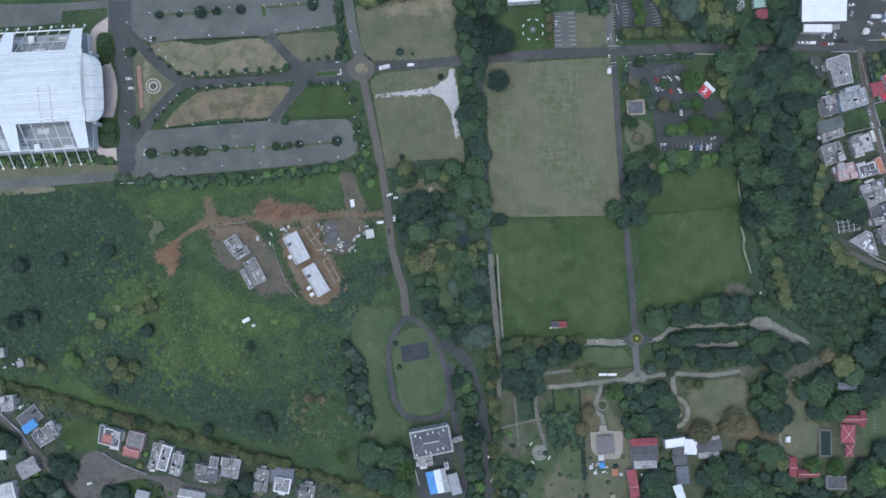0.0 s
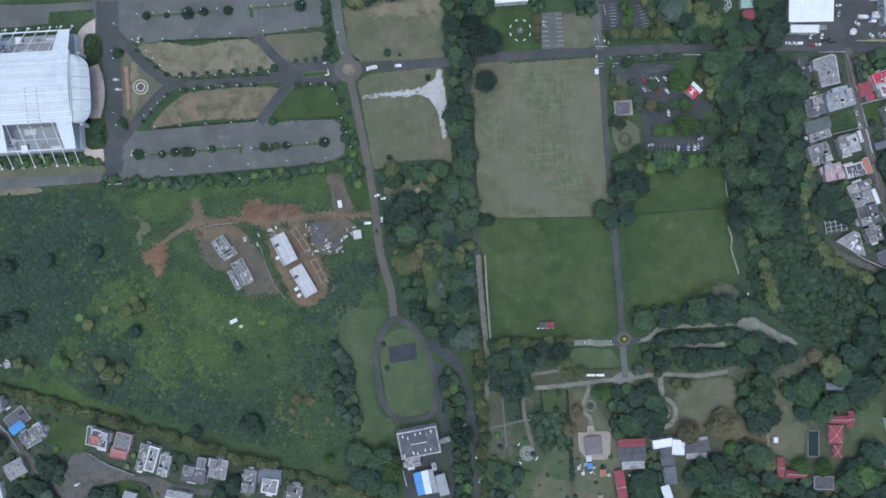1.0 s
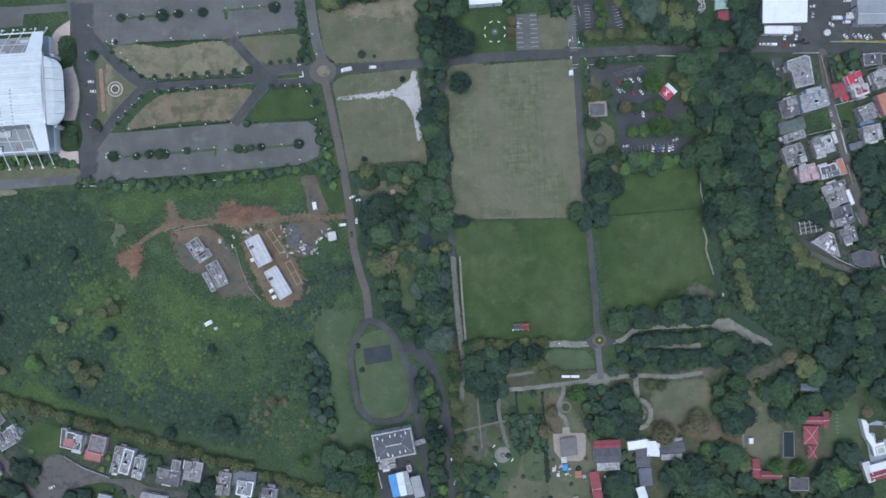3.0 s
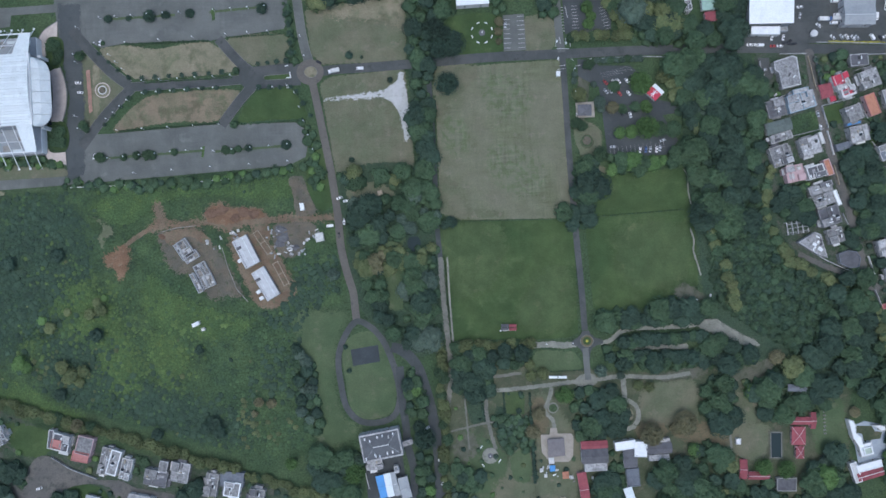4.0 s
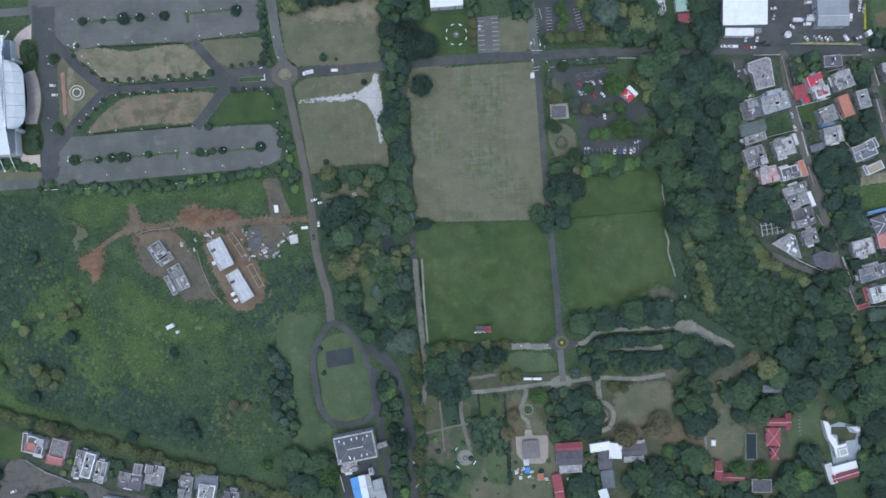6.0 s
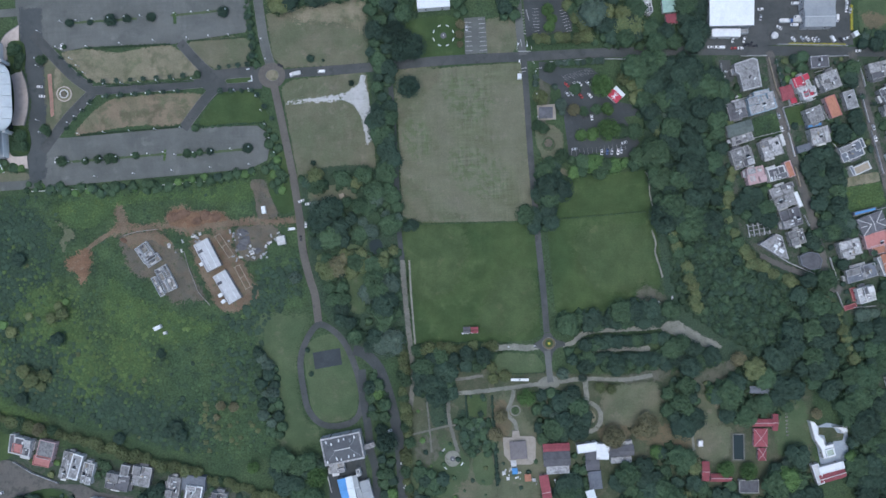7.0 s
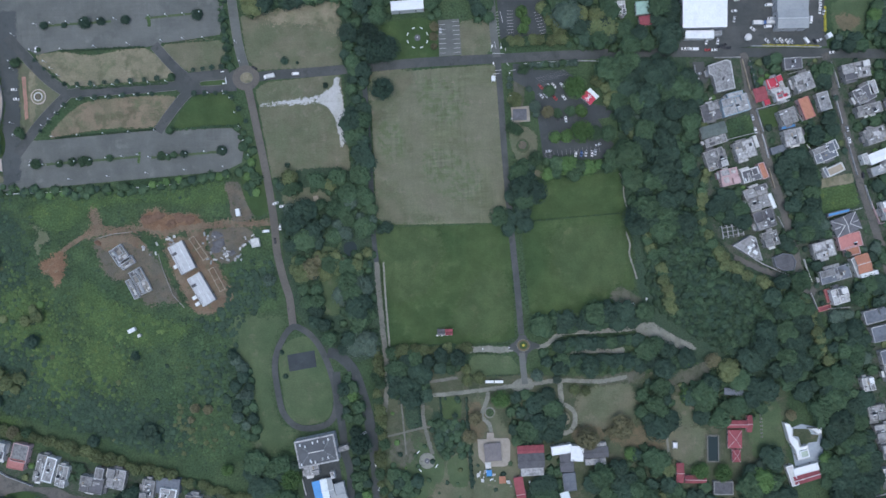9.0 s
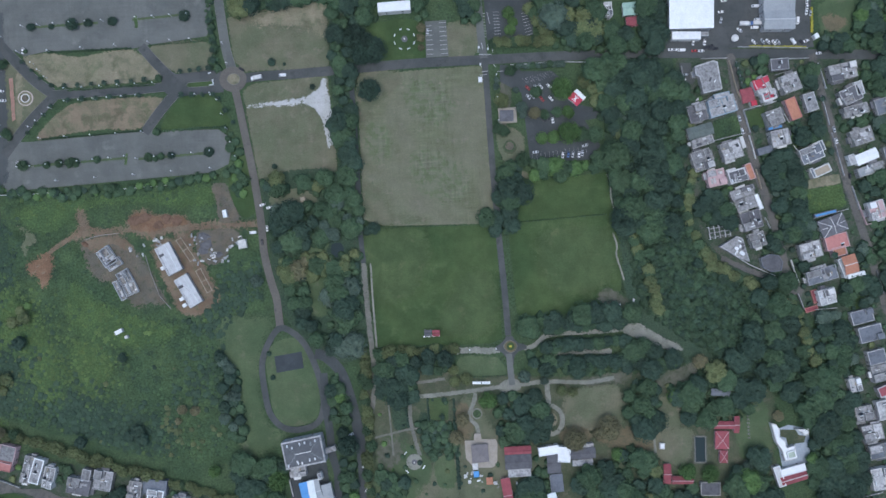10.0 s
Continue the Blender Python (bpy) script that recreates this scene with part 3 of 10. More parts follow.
patch("ground_green", [(242.8, 85.1), (255.5, 87.4), (257.0, 74.3), (246.5, 73.7)], M_field, "green garden plot", 2, False)
patch("ground_green", [(278.3, 31.8), (303.0, 34.5), (305.3, 20.4), (295.7, 15.7), (286.4, 13.1), (275.9, 15.2)], M_wildbright, "bright green empty plot", 3, False)
patch("ground_bare", [(281.4, 38.3), (301.9, 40.9), (302.6, 34.6), (281.0, 32.1)], M_earth, "bare yard", 2, False)
patch("ground_bare", [(296.9, 154.1), (318.4, 154.7), (313.3, 132.6), (301.7, 125.8), (295.1, 137.4)], M_lawn, "weedy plot by the depot", 4)
patch("ground_litter", [(297.7, 144.7), (308.5, 144.8), (313.8, 140.8), (306.0, 133.8), (299.4, 136.4)], M_litter, "brown trodden patch on the plot", 6)
patch("ground_green", [(299.3, -28.2), (319.6, -27.4), (316.6, -45.7), (301.8, -46.8)], M_field, "green plot beside houses", 3)
patch("ground_green", [(-303.4, -94.7), (-268.4, -103.7), (-278.4, -118.1), (-294.9, -113.6)], M_field, "green plot at the edge of the hamlet", 4)
patch("ground_verge", [(-97.5, 59.3), (-87.4, 77.4), (-81.9, 58.5), (-76.0, 43.4), (-87.5, 33.6), (-94.6, 42.4)], M_field, "green verge beside the dusty lane", 3)
patch("ground_dry_verge", [(-339.2, 75.0), (-298.1, 74.2), (-257.2, 69.7), (-255.5, 64.8), (-294.8, 64.0), (-339.6, 63.9)], M_dust, "dry verge south of the hall", 3)
patch("ground_clearing", [(-49.1, -3.1), (-36.5, -2.9), (-36.3, -28.9), (-42.4, -34.1), (-51.3, -26.3)], M_lawn, "grassy clearing in the grove", 5)
patch("ground_clearing", [(-70.1, 49.8), (-49.7, 50.3), (-39.0, 40.9), (-53.9, 37.9), (-69.4, 40.1)], M_dust, "worn clearing among trees", 4)
patch("ground_clearing", [(-51.1, 20.0), (-36.2, 20.0), (-34.8, 10.0), (-47.9, 8.0)], M_lawn, "grassy clearing in the grove", 5)
patch("ground_dry", [(80.8, 85.6), (87.2, 84.3), (96.1, 78.3), (97.1, 67.2), (93.2, 56.2), (87.6, 54.7), (80.8, 67.9), (79.4, 77.3)], M_dust, "dry trodden ground round a bed", 3)
patch("ground_bare", [(93.1, 54.4), (102.2, 52.1), (107.6, 49.1), (96.6, 49.6)], M_dust, "bare strip behind the hedge", 2.5)
patch("ground_circle", [(81.3, 71.3), (84.1, 76.3), (88.6, 77.2), (92.9, 74.1), (93.7, 68.8), (90.9, 64.5), (85.7, 64.0), (81.8, 66.8)], M_dust, "trodden ring of gravel round a bed", 2.5)
patch("ground_circle", [(83.1, 70.8), (85.1, 74.4), (88.5, 75.4), (91.7, 72.3), (91.9, 68.6), (88.8, 65.7), (84.8, 66.7)], M_garden, "overgrown bed inside the ring", 2)
patch("ground_litter", [(43.5, -95.3), (51.5, -97.1), (53.8, -110.5), (48.1, -122.1), (42.6, -114.5)], M_litter, "fallen brown leaves before the pavilion", 6)
patch("ground_litter", [(108.8, -117.4), (120.0, -114.2), (130.1, -118.3), (127.5, -126.7), (113.9, -127.2)], M_litter, "fallen brown leaves under trees", 6)
patch("ground_litter", [(136.5, -117.1), (156.7, -116.6), (169.3, -123.0), (167.0, -132.1), (148.7, -129.5), (136.1, -125.2)], M_litter, "fallen brown leaves on worn grass", 9)
patch("ground_litter", [(-234.2, 134.9), (-229.1, 131.7), (-231.3, 106.5), (-234.9, 102.2)], M_earth, "dry earth on the island", 4)
patch("ground_earth", [(-238.7, 134.0), (-236.1, 133.9), (-235.4, 106.7), (-237.7, 105.3)], M_redgravel, "strip of red gravel on the island", 0.8, False)
patch("ground_litter", [(-88.8, 168.6), (-66.5, 169.3), (-32.8, 175.1), (-30.1, 152.7), (-44.8, 157.1), (-70.6, 160.2)], M_earth, "dry bare earth along the field's edge", 14)

patch("ground_green", [(-267.6, -137.1), (-256.8, -136.1), (-243.1, -138.9), (-236.7, -145.1), (-233.5, -157.1), (-272.5, -155.4)], M_field, "green lawn in the hamlet's square", 2.5)
patch("ground_worn", [(18.1, -148.8), (30.0, -147.1), (39.4, -150.5), (38.7, -165.2), (16.6, -164.2)], M_dust, "sandy worn yard with thin grass", 14)
patch("ground_worn", [(-7.5, -118.9), (3.7, -117.5), (6.9, -126.9), (-2.7, -134.6), (-9.1, -129.9)], M_worn, "worn patch on the garden lawn", 14)
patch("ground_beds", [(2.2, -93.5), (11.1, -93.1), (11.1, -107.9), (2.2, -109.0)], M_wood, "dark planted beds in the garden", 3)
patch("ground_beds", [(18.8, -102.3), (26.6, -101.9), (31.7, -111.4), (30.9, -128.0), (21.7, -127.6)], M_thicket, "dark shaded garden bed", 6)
patch("ground_lawn", [(25.4, -90.8), (38.5, -90.7), (37.7, -105.3), (26.3, -104.6)], M_olive, "square garden lawn inside hedges", 2.0, False)
patch("ground_worn", [(28.1, -131.4), (39.5, -130.4), (40.2, -148.2), (28.8, -147.6)], M_lawn, "square worn garden lawn", 3)
patch("ground_worn", [(84.9, 117.5), (89.7, 115.4), (90.5, 102.3), (85.1, 82.2), (82.2, 82.4)], M_worn, "worn ground beside the lane", 4)
patch("ground_tint", [(-10.3, 20.0), (23.0, 19.5), (31.6, 5.1), (21.1, -20.4), (-1.4, -26.7), (-7.9, -7.9)], M_olive, "drier olive grass on the pitch", 16)
patch("ground_tint", [(51.0, -14.3), (71.4, -11.6), (73.6, -44.9), (52.9, -53.2), (34.9, -43.2)], M_olive, "drier olive grass on the pitch", 16)
patch("ground_tint", [(104.0, 12.8), (144.6, 14.6), (153.0, -4.2), (142.7, -25.9), (109.6, -24.4)], M_olive, "drier olive grass on the pitch", 16)

patch("ground_bare", [(153.9, -53.5), (158.0, -49.5), (165.1, -49.0), (171.5, -53.8), (182.3, -60.3), (192.8, -66.2), (191.6, -68.6), (181.9, -67.2), (171.1, -62.0), (161.0, -58.0)], M_sand, "bare pale sand in a clearing", 3.0)
patch("ground_bare", [(173.0, -84.5), (184.2, -81.3), (201.0, -76.5), (199.5, -84.6), (187.4, -89.9), (174.5, -90.8)], M_worn, "bare brownish clearing in the woods", 7)
patch("ground_bare", [(127.0, -83.5), (140.0, -81.2), (151.1, -79.8), (160.3, -81.3), (154.5, -86.2), (139.7, -87.8), (128.7, -88.0)], M_worn, "bare reddish earth beside the lane", 6)
patch("ground_lawn", [(47.1, -65.2), (61.5, -65.1), (72.1, -67.0), (76.3, -72.4), (75.3, -78.3), (46.5, -77.7)], M_lawn, "small mown lawn beside the roundabout", 3)
patch("ground_worn", [(129.1, -17.2), (134.4, -14.5), (140.2, -16.2), (140.6, -22.9), (134.6, -25.6), (129.6, -23.1)], M_olive, "worn patch on the pitch", 6)

# ---- roads, drives and paths ----
slab("road_north_park", [(-258.6, 208.5), (-102.3, 200.9), (-104.8, 160.0), (-107.3, 154.6), (-145.5, 150.8), (-156.0, 149.1), (-212.6, 150.3), (-228.4, 148.1), (-244.0, 157.4), (-255.3, 156.1), (-257.7, 178.6)], M_asphalt, "wide grey asphalt car park", category="car park")
slab("road_south_park", [(-246.9, 91.6), (-224.5, 91.3), (-151.7, 94.2), (-102.7, 92.6), (-96.9, 88.2), (-95.2, 77.7), (-97.0, 69.6), (-108.4, 64.6), (-244.6, 59.4), (-362.4, 56.0), (-362.1, 63.4), (-253.7, 64.7)], M_asphalt, "wide grey asphalt car park with tree strips", category="car park")
forecourt = patch("road_forecourt", [(-255.4, 178.5), (-240.5, 177.8), (-240.7, 155.4), (-241.0, 133.0), (-240.6, 106.9), (-242.4, 66.0), (-253.9, 59.9), (-253.9, 92.7), (-250.6, 116.7), (-253.1, 137.3), (-255.3, 156.1)], M_softasphalt, "broad asphalt forecourt of the sports hall", 5.0, False, "road")
forecourt.location.z += 0.033
slab("road_west", [(-357.2, 179.7), (-286.1, 177.7), (-254.3, 178.4), (-254.5, 173.2), (-286.4, 172.5), (-287.4, 165.1), (-305.4, 163.7), (-357.9, 164.0)], M_asphalt, "asphalt drive behind the sports hall", category="road")
ribbon("road_drive", [(-247.2, 160.9), (-232.3, 143.1), (-220.9, 130.6), (-210.8, 122.7)], 6.6, M_midasphalt, "dark asphalt drive between planted islands", kerb=0.2)
ribbon("road_drive", [(-243.9, 83.2), (-229.7, 100.8), (-218.0, 112.6), (-209.4, 120.3)], 6.2, M_midasphalt, "dark asphalt drive between planted islands", kerb=0.2)
ribbon("road_drive", [(-213.1, 121.3), (-180.3, 121.6), (-154.2, 121.8), (-130.0, 122.9)], 5.6, M_midasphalt, "dark asphalt drive lined with young palms", kerb=0.2)
ribbon("road_drive", [(-150.7, 150.3), (-142.2, 139.5), (-134.4, 130.9), (-126.2, 124.6)], 6.2, M_midasphalt, "dark asphalt drive between planted islands", kerb=0.2)
ribbon("road_drive", [(-151.0, 93.0), (-143.9, 102.3), (-135.3, 112.3), (-126.3, 120.9)], 6.2, M_midasphalt, "dark asphalt drive between planted islands", kerb=0.2)
slab("road_apron", [(-138.2, 131.1), (-127.8, 130.6), (-105.4, 131.8), (-97.3, 130.6), (-97.9, 116.9), (-106.1, 116.9), (-126.6, 115.7), (-134.0, 116.8), (-138.6, 120.7)], M_midasphalt, "dark asphalt apron before a roundabout", category="road")
ribbon("road_north", [(-99.6, 193.3), (-96.7, 159.6), (-94.5, 142.8), (-91.3, 130.3)], 5.6, M_asphalt, "asphalt road beside a dusty field", kerb=0.25)
ribbon("road_main", [(-95.3, 124.6), (-72.2, 126.1), (-53.6, 126.3), (-20.2, 127.3), (24.4, 128.9), (74.4, 128.7), (116.9, 128.5), (164.8, 127.3), (198.0, 126.1), (238.5, 123.7), (282.9, 120.9), (364.1, 115.6)], 6.2, M_midasphalt, "two lane asphalt road")
ribbon("road_south", [(-90.9, 122.1), (-88.0, 105.3), (-85.1, 86.5), (-80.8, 58.5), (-77.9, 32.4), (-76.7, 10.1), (-73.3, -8.3), (-70.2, -20.0), (-69.4, -30.0), (-68.6, -41.0)], 5.0, M_dirtroad, "dusty asphalt lane beside a row of trees")
ribbon("road_oval", [(-69.2, -39.8), (-77.6, -50.2), (-81.9, -63.8), (-80.6, -82.4), (-77.8, -95.5), (-70.1, -104.3), (-58.7, -106.3), (-47.4, -102.4), (-43.0, -91.2), (-44.4, -76.0), (-48.2, -62.4), (-53.0, -51.7), (-60.0, -43.6)], 4.0, M_midasphalt, "oval asphalt drive round a lawn", closed=True)
ribbon("road_east", [(-47.0, -57.4), (-39.9, -60.2), (-31.1, -69.8), (-25.7, -86.5), (-22.4, -102.8), (-20.2, -119.2), (-19.3, -133.8), (-19.3, -153.1), (-19.5, -177.2)], 6.8, M_darkasphalt, "dark asphalt lane under trees")
ribbon("road_hall", [(-42.0, -70.4), (-41.6, -91.7), (-39.8, -109.9), (-39.2, -122.9), (-36.3, -136.0), (-36.4, -152.2), (-36.4, -176.7)], 5.0, M_darkasphalt, "asphalt lane beside the office block")
ribbon("road_belt", [(-14.5, 129.6), (-13.3, 99.9), (-12.9, 59.0), (-13.2, 21.9), (-12.0, -0.3)], 3.2, M_darkasphalt, "narrow lane along a tree belt")
ribbon("path_belt", [(-12.0, -0.3), (-11.3, -26.3), (-9.9, -52.3), (-8.8, -74.5), (-12.2, -100.2)], 3.4, M_path, "pale sandy path along trees", "path")
ribbon("path_belt", [(-7.5, -0.5), (-7.3, -26.5), (-6.4, -56.1)], 1.2, M_sand, "narrow trodden path along the pitch", "path")
ribbon("road_field", [(74.4, 129.1), (75.0, 103.1), (75.5, 66.0), (76.7, 28.9), (77.7, 2.9), (79.0, -23.0), (79.8, -52.6)], 4.0, M_midasphalt, "straight asphalt lane between playing fields")
slab("road_roundabout", [(71.1, -59.5), (74.6, -57.6), (77.2, -55.2), (78.2, -53.0), (82.4, -53.0), (83.6, -55.4), (86.2, -57.8), (91.4, -59.6), (91.3, -61.8), (86.2, -63.2), (83.6, -65.4), (82.4, -68.5), (82.3, -71.5), (78.3, -71.4), (78.2, -68.0), (76.2, -64.8), (73.8, -62.6), (70.9, -61.9)], M_midasphalt, "small asphalt roundabout with flared mouths", category="road")
ribbon("road_roundabout", [(-85.2, 124.8), (-87.3, 120.9), (-91.8, 119.6), (-96.2, 121.6), (-97.5, 125.8), (-95.4, 129.4), (-90.9, 130.7), (-86.9, 129.0)], 5.6, M_dirtroad, "asphalt roundabout at the crossing", closed=True)
slab("roundabout_island", [(-86.7, 124.9), (-88.0, 122.4), (-91.0, 121.4), (-93.9, 122.7), (-95.3, 125.3), (-93.7, 127.9), (-90.6, 128.8), (-87.7, 127.6)], M_earth, "round sandy island with a kerb", 0.42, True, kerb=0.2)
slab("roundabout_island", [(85.2, -59.9), (83.6, -62.6), (80.8, -63.8), (78.0, -62.6), (76.4, -59.6), (78.0, -56.9), (80.8, -55.8), (83.6, -57.0)], M_litter, "round planted island with a kerb", 0.42, True, kerb=0.2)
slab("drive_island", [(-120.6, 124.3), (-105.7, 124.7), (-104.3, 122.8), (-105.9, 121.4), (-120.7, 121.3), (-122.1, 122.9)], M_field, "narrow planted median with a white kerb", 0.42, kerb=0.2)
ribbon("path_west", [(73.9, -61.6), (65.4, -61.9), (56.2, -60.8), (45.1, -60.7)], 4.0, M_sand, "pale dusty path to the roundabout", "path")
ribbon("path_south", [(79.6, -64.4), (79.9, -74.8), (80.5, -85.1)], 4.0, M_asphalt, "short asphalt lane", "path")
ribbon("path_east", [(86.8, -60.7), (94.6, -60.7), (103.3, -54.8), (112.6, -53.0), (123.7, -53.1), (131.8, -53.1), (141.4, -53.2), (153.2, -52.6)], 3.0, M_sand, "sandy path between rows of trees", "path")
ribbon("path_east", [(106.8, -66.8), (119.4, -65.9), (130.5, -65.2), (146.6, -67.1)], 4.0, M_sand, "sandy path between rows of trees", "path")
ribbon("path_garden", [(-3.8, -79.9), (18.3, -80.1), (36.9, -78.4)], 2.0, M_path, "dusty garden path", "path")
ribbon("path_garden", [(6.8, -89.2), (29.0, -88.8), (51.2, -87.5), (69.8, -86.1), (84.6, -85.3), (103.1, -83.9), (128.8, -85.8), (147.3, -83.7)], 2.7, M_sand, "dusty lane along the gardens", "path")
ribbon("path_ring", [(103.0, -99.6), (107.0, -100.6), (110.8, -104.2), (112.0, -109.0), (109.8, -115.4), (104.5, -118.2), (98.6, -116.2)], 3.0, M_sand, "pale garden drive curving round a bed", "path")
slab("path_square", [(71.7, -84.8), (77.4, -81.3), (84.0, -81.6), (86.3, -86.9), (80.7, -89.6), (73.3, -90.0)], M_sand, "dusty forecourt at the lane's end", category="path", smooth=True)
ribbon("path_garden", [(14.5, -83.7), (12.9, -101.3), (15.2, -116.2), (18.0, -127.4)], 2.4, M_path, "pale path to a small fountain", "path")
ribbon("path_garden", [(-11.0, -114.3), (-1.6, -112.5), (11.4, -110.1), (17.7, -109.7)], 1.3, M_path, "pale concrete path across the garden", "path")
ribbon("path_garden", [(-0.8, -93.3), (0.0, -108.2), (0.7, -126.6)], 1.1, M_path, "thin trodden garden path", "path")
ribbon("path_pavilion", [(56.4, -88.5), (54.5, -95.8), (51.2, -103.8), (56.1, -110.6), (56.4, -118.0)], 2.7, M_sand, "pale path to the pavilion", "path")
ribbon("path_loop", [(103.1, -82.5), (103.3, -93.5), (103.4, -100.5)], 3.4, M_sand, "pale curved garden drive", "path")
ribbon("path_loop", [(170.6, -118.7), (170.9, -126.8), (171.3, -134.2)], 1.6, M_sand, "short garden path", "path")
ribbon("path_wood", [(149.6, 49.2), (152.0, 44.6), (151.9, 34.6), (153.3, 26.1)], 1.0, M_sand, "trodden path at the wood's edge", "path")
ribbon("path_wood", [(151.8, 10.6), (154.0, 2.4), (153.3, -4.2), (156.1, -15.5), (157.3, -20.7)], 1.1, M_sand, "trodden path at the wood's edge", "path")
ribbon("road_lane", [(235.5, 123.5), (236.6, 110.8), (239.3, 88.3), (244.2, 65.7), (250.0, 39.3), (255.1, 20.5), (260.3, -2.0), (264.2, -28.1), (273.0, -35.9)], 5.6, M_lane, "dusty lane between houses")
ribbon("road_lane", [(265.5, -30.5), (258.1, -26.0), (250.6, -23.5), (237.3, -18.0), (221.4, -10.0)], 3.6, M_lane, "dirt lane along the wood")
patch("road_lane_mouth", [(255.0, -24.5), (260.0, -16.0), (265.0, -18.0), (268.5, -34.0), (266.0, -38.0), (258.0, -30.0)], M_lane, "broad dusty mouth of a lane", 2.5)
ribbon("road_lane", [(288.8, 120.5), (291.4, 104.0), (297.0, 81.3), (301.2, 58.8), (306.9, 32.5), (312.8, 9.9), (318.8, -12.6), (324.4, -38.8), (333.5, -68.8)], 5.2, M_lane, "dusty lane between houses")
ribbon("road_lane", [(-360.7, -79.2), (-338.8, -91.3), (-320.9, -110.6), (-303.2, -131.8), (-285.4, -151.1), (-271.2, -166.5)], 4.9, M_lane, "worn lane through the hamlet")
slab("road_square", [(-284.0, -119.7), (-272.8, -118.3), (-260.1, -127.0), (-243.7, -134.4), (-228.9, -135.8), (-218.0, -142.9), (-218.7, -157.7), (-229.7, -153.5), (-234.7, -140.4), (-251.3, -137.0), (-266.3, -141.6), (-278.2, -157.0), (-292.3, -139.7)], M_lane, "worn open square of the hamlet", category="road", smooth=True)
ribbon("road_lane", [(-232.7, -138.6), (-214.4, -143.8), (-192.3, -148.5), (-170.2, -154.3)], 3.7, M_lane, "worn lane behind houses")
slab("road_car_park", [(84.2, 124.9), (94.5, 123.3), (98.0, 119.8), (118.3, 118.8), (127.8, 109.8), (130.1, 96.8), (148.4, 92.2), (148.9, 86.6), (137.7, 85.3), (147.2, 68.2), (139.4, 59.3), (100.7, 59.2), (99.1, 81.6), (97.3, 105.7), (90.1, 109.8), (83.7, 113.8)], M_darkasphalt, "dark asphalt car park among trees", category="car park", smooth=False)
slab("road_car_park", [(36.6, 156.1), (50.6, 156.3), (50.9, 132.5), (36.2, 132.3)], M_asphalt, "small asphalt car park with white bays", category="car park")
slab("road_car_park", [(75.9, 177.3), (107.3, 175.8), (107.2, 142.4), (76.8, 141.6)], M_darkasphalt, "dark asphalt car park with white bays", category="car park")
ribbon("road_gate", [(72.2, 177.5), (72.7, 147.7), (74.1, 129.8)], 5.0, M_asphalt, "asphalt lane to the north car park")
slab("road_depot", [(192.8, 171.6), (291.3, 171.2), (289.6, 133.9), (290.6, 124.9), (242.5, 127.6), (227.6, 126.9), (194.4, 127.8), (192.8, 134.5)], M_midasphalt, "dark asphalt yard of a depot", category="yard")
slab("court", [(-73.5, -57.9), (-55.6, -55.7), (-54.7, -66.5), (-72.5, -68.7)], M_court, "dark asphalt ball court", None, category="court")
slab("yard_office", [(-67.9, -129.2), (-43.1, -128.4), (-40.2, -161.8), (-66.7, -160.6)], M_darkasphalt, "dark yard behind the office block", category="yard")

# ---- trees ----


def ico(level):
    bm = bmesh.new()
    bmesh.ops.create_icosphere(bm, subdivisions=level, radius=1.0)
    v = np.array([x.co[:] for x in bm.verts])
    f = [tuple(x.index for x in y.verts) for y in bm.faces]
    bm.free()
    return v, f


ICO = ico(2)
ICO1 = ico(1)


def foliage(rng, lobes, leaves, size, rough=0.3, base=ICO):
    """Vertices and faces of lumpy masses of leaves: lobes are (x, y, z, radius, flatness)."""
    verts, faces = [], []
    for x, y, z, r, flat in lobes:
        v, f = ICO if r > 2.2 else base
        off = Vector(rng.uniform(-50, 50, 3))
        d = np.array([1 + rough * 2.2 * noise.noise(Vector(p * 1.7) + off) for p in v])
        w = v * d[:, None] * r
        w[:, 2] *= flat
        k = len(verts)
        verts += [tuple(p) for p in w + (x, y, z)]
        faces += [tuple(i + k for i in t) for t in f]
    lobes = np.array(lobes)
    pick = rng.choice(len(lobes), leaves, p=lobes[:, 3] ** 2 / (lobes[:, 3] ** 2).sum())
    way = rng.normal(size=(leaves, 3))
    way[:, 2] = np.abs(way[:, 2]) * 0.9 - 0.25
    way /= np.linalg.norm(way, axis=1)[:, None]
    for i in range(leaves):
        x, y, z, r, flat = lobes[pick[i]]
        c = np.array((x, y, z)) + way[i] * r * (1, 1, flat) * rng.uniform(0.92, 1.22)
        nrm = Vector(way[i] + rng.normal(size=3) * 0.55).normalized()
        a = nrm.orthogonal().normalized()
        a.rotate(Matrix.Rotation(rng.uniform(0, 6.28), 3, nrm))
        b = nrm.cross(a)
        s, s2 = size * rng.uniform(0.6, 1.3), size * rng.uniform(0.5, 1.0)
        k = len(verts)
        c = Vector(c)
        verts += [tuple(c - a * s - b * s2 * 0.4), tuple(c - b * s2 + nrm * 0.1 * s), tuple(c + a * s), tuple(c + b * s2 + nrm * 0.1 * s)]
        faces.append((k, k + 1, k + 2, k + 3))
    return verts, faces


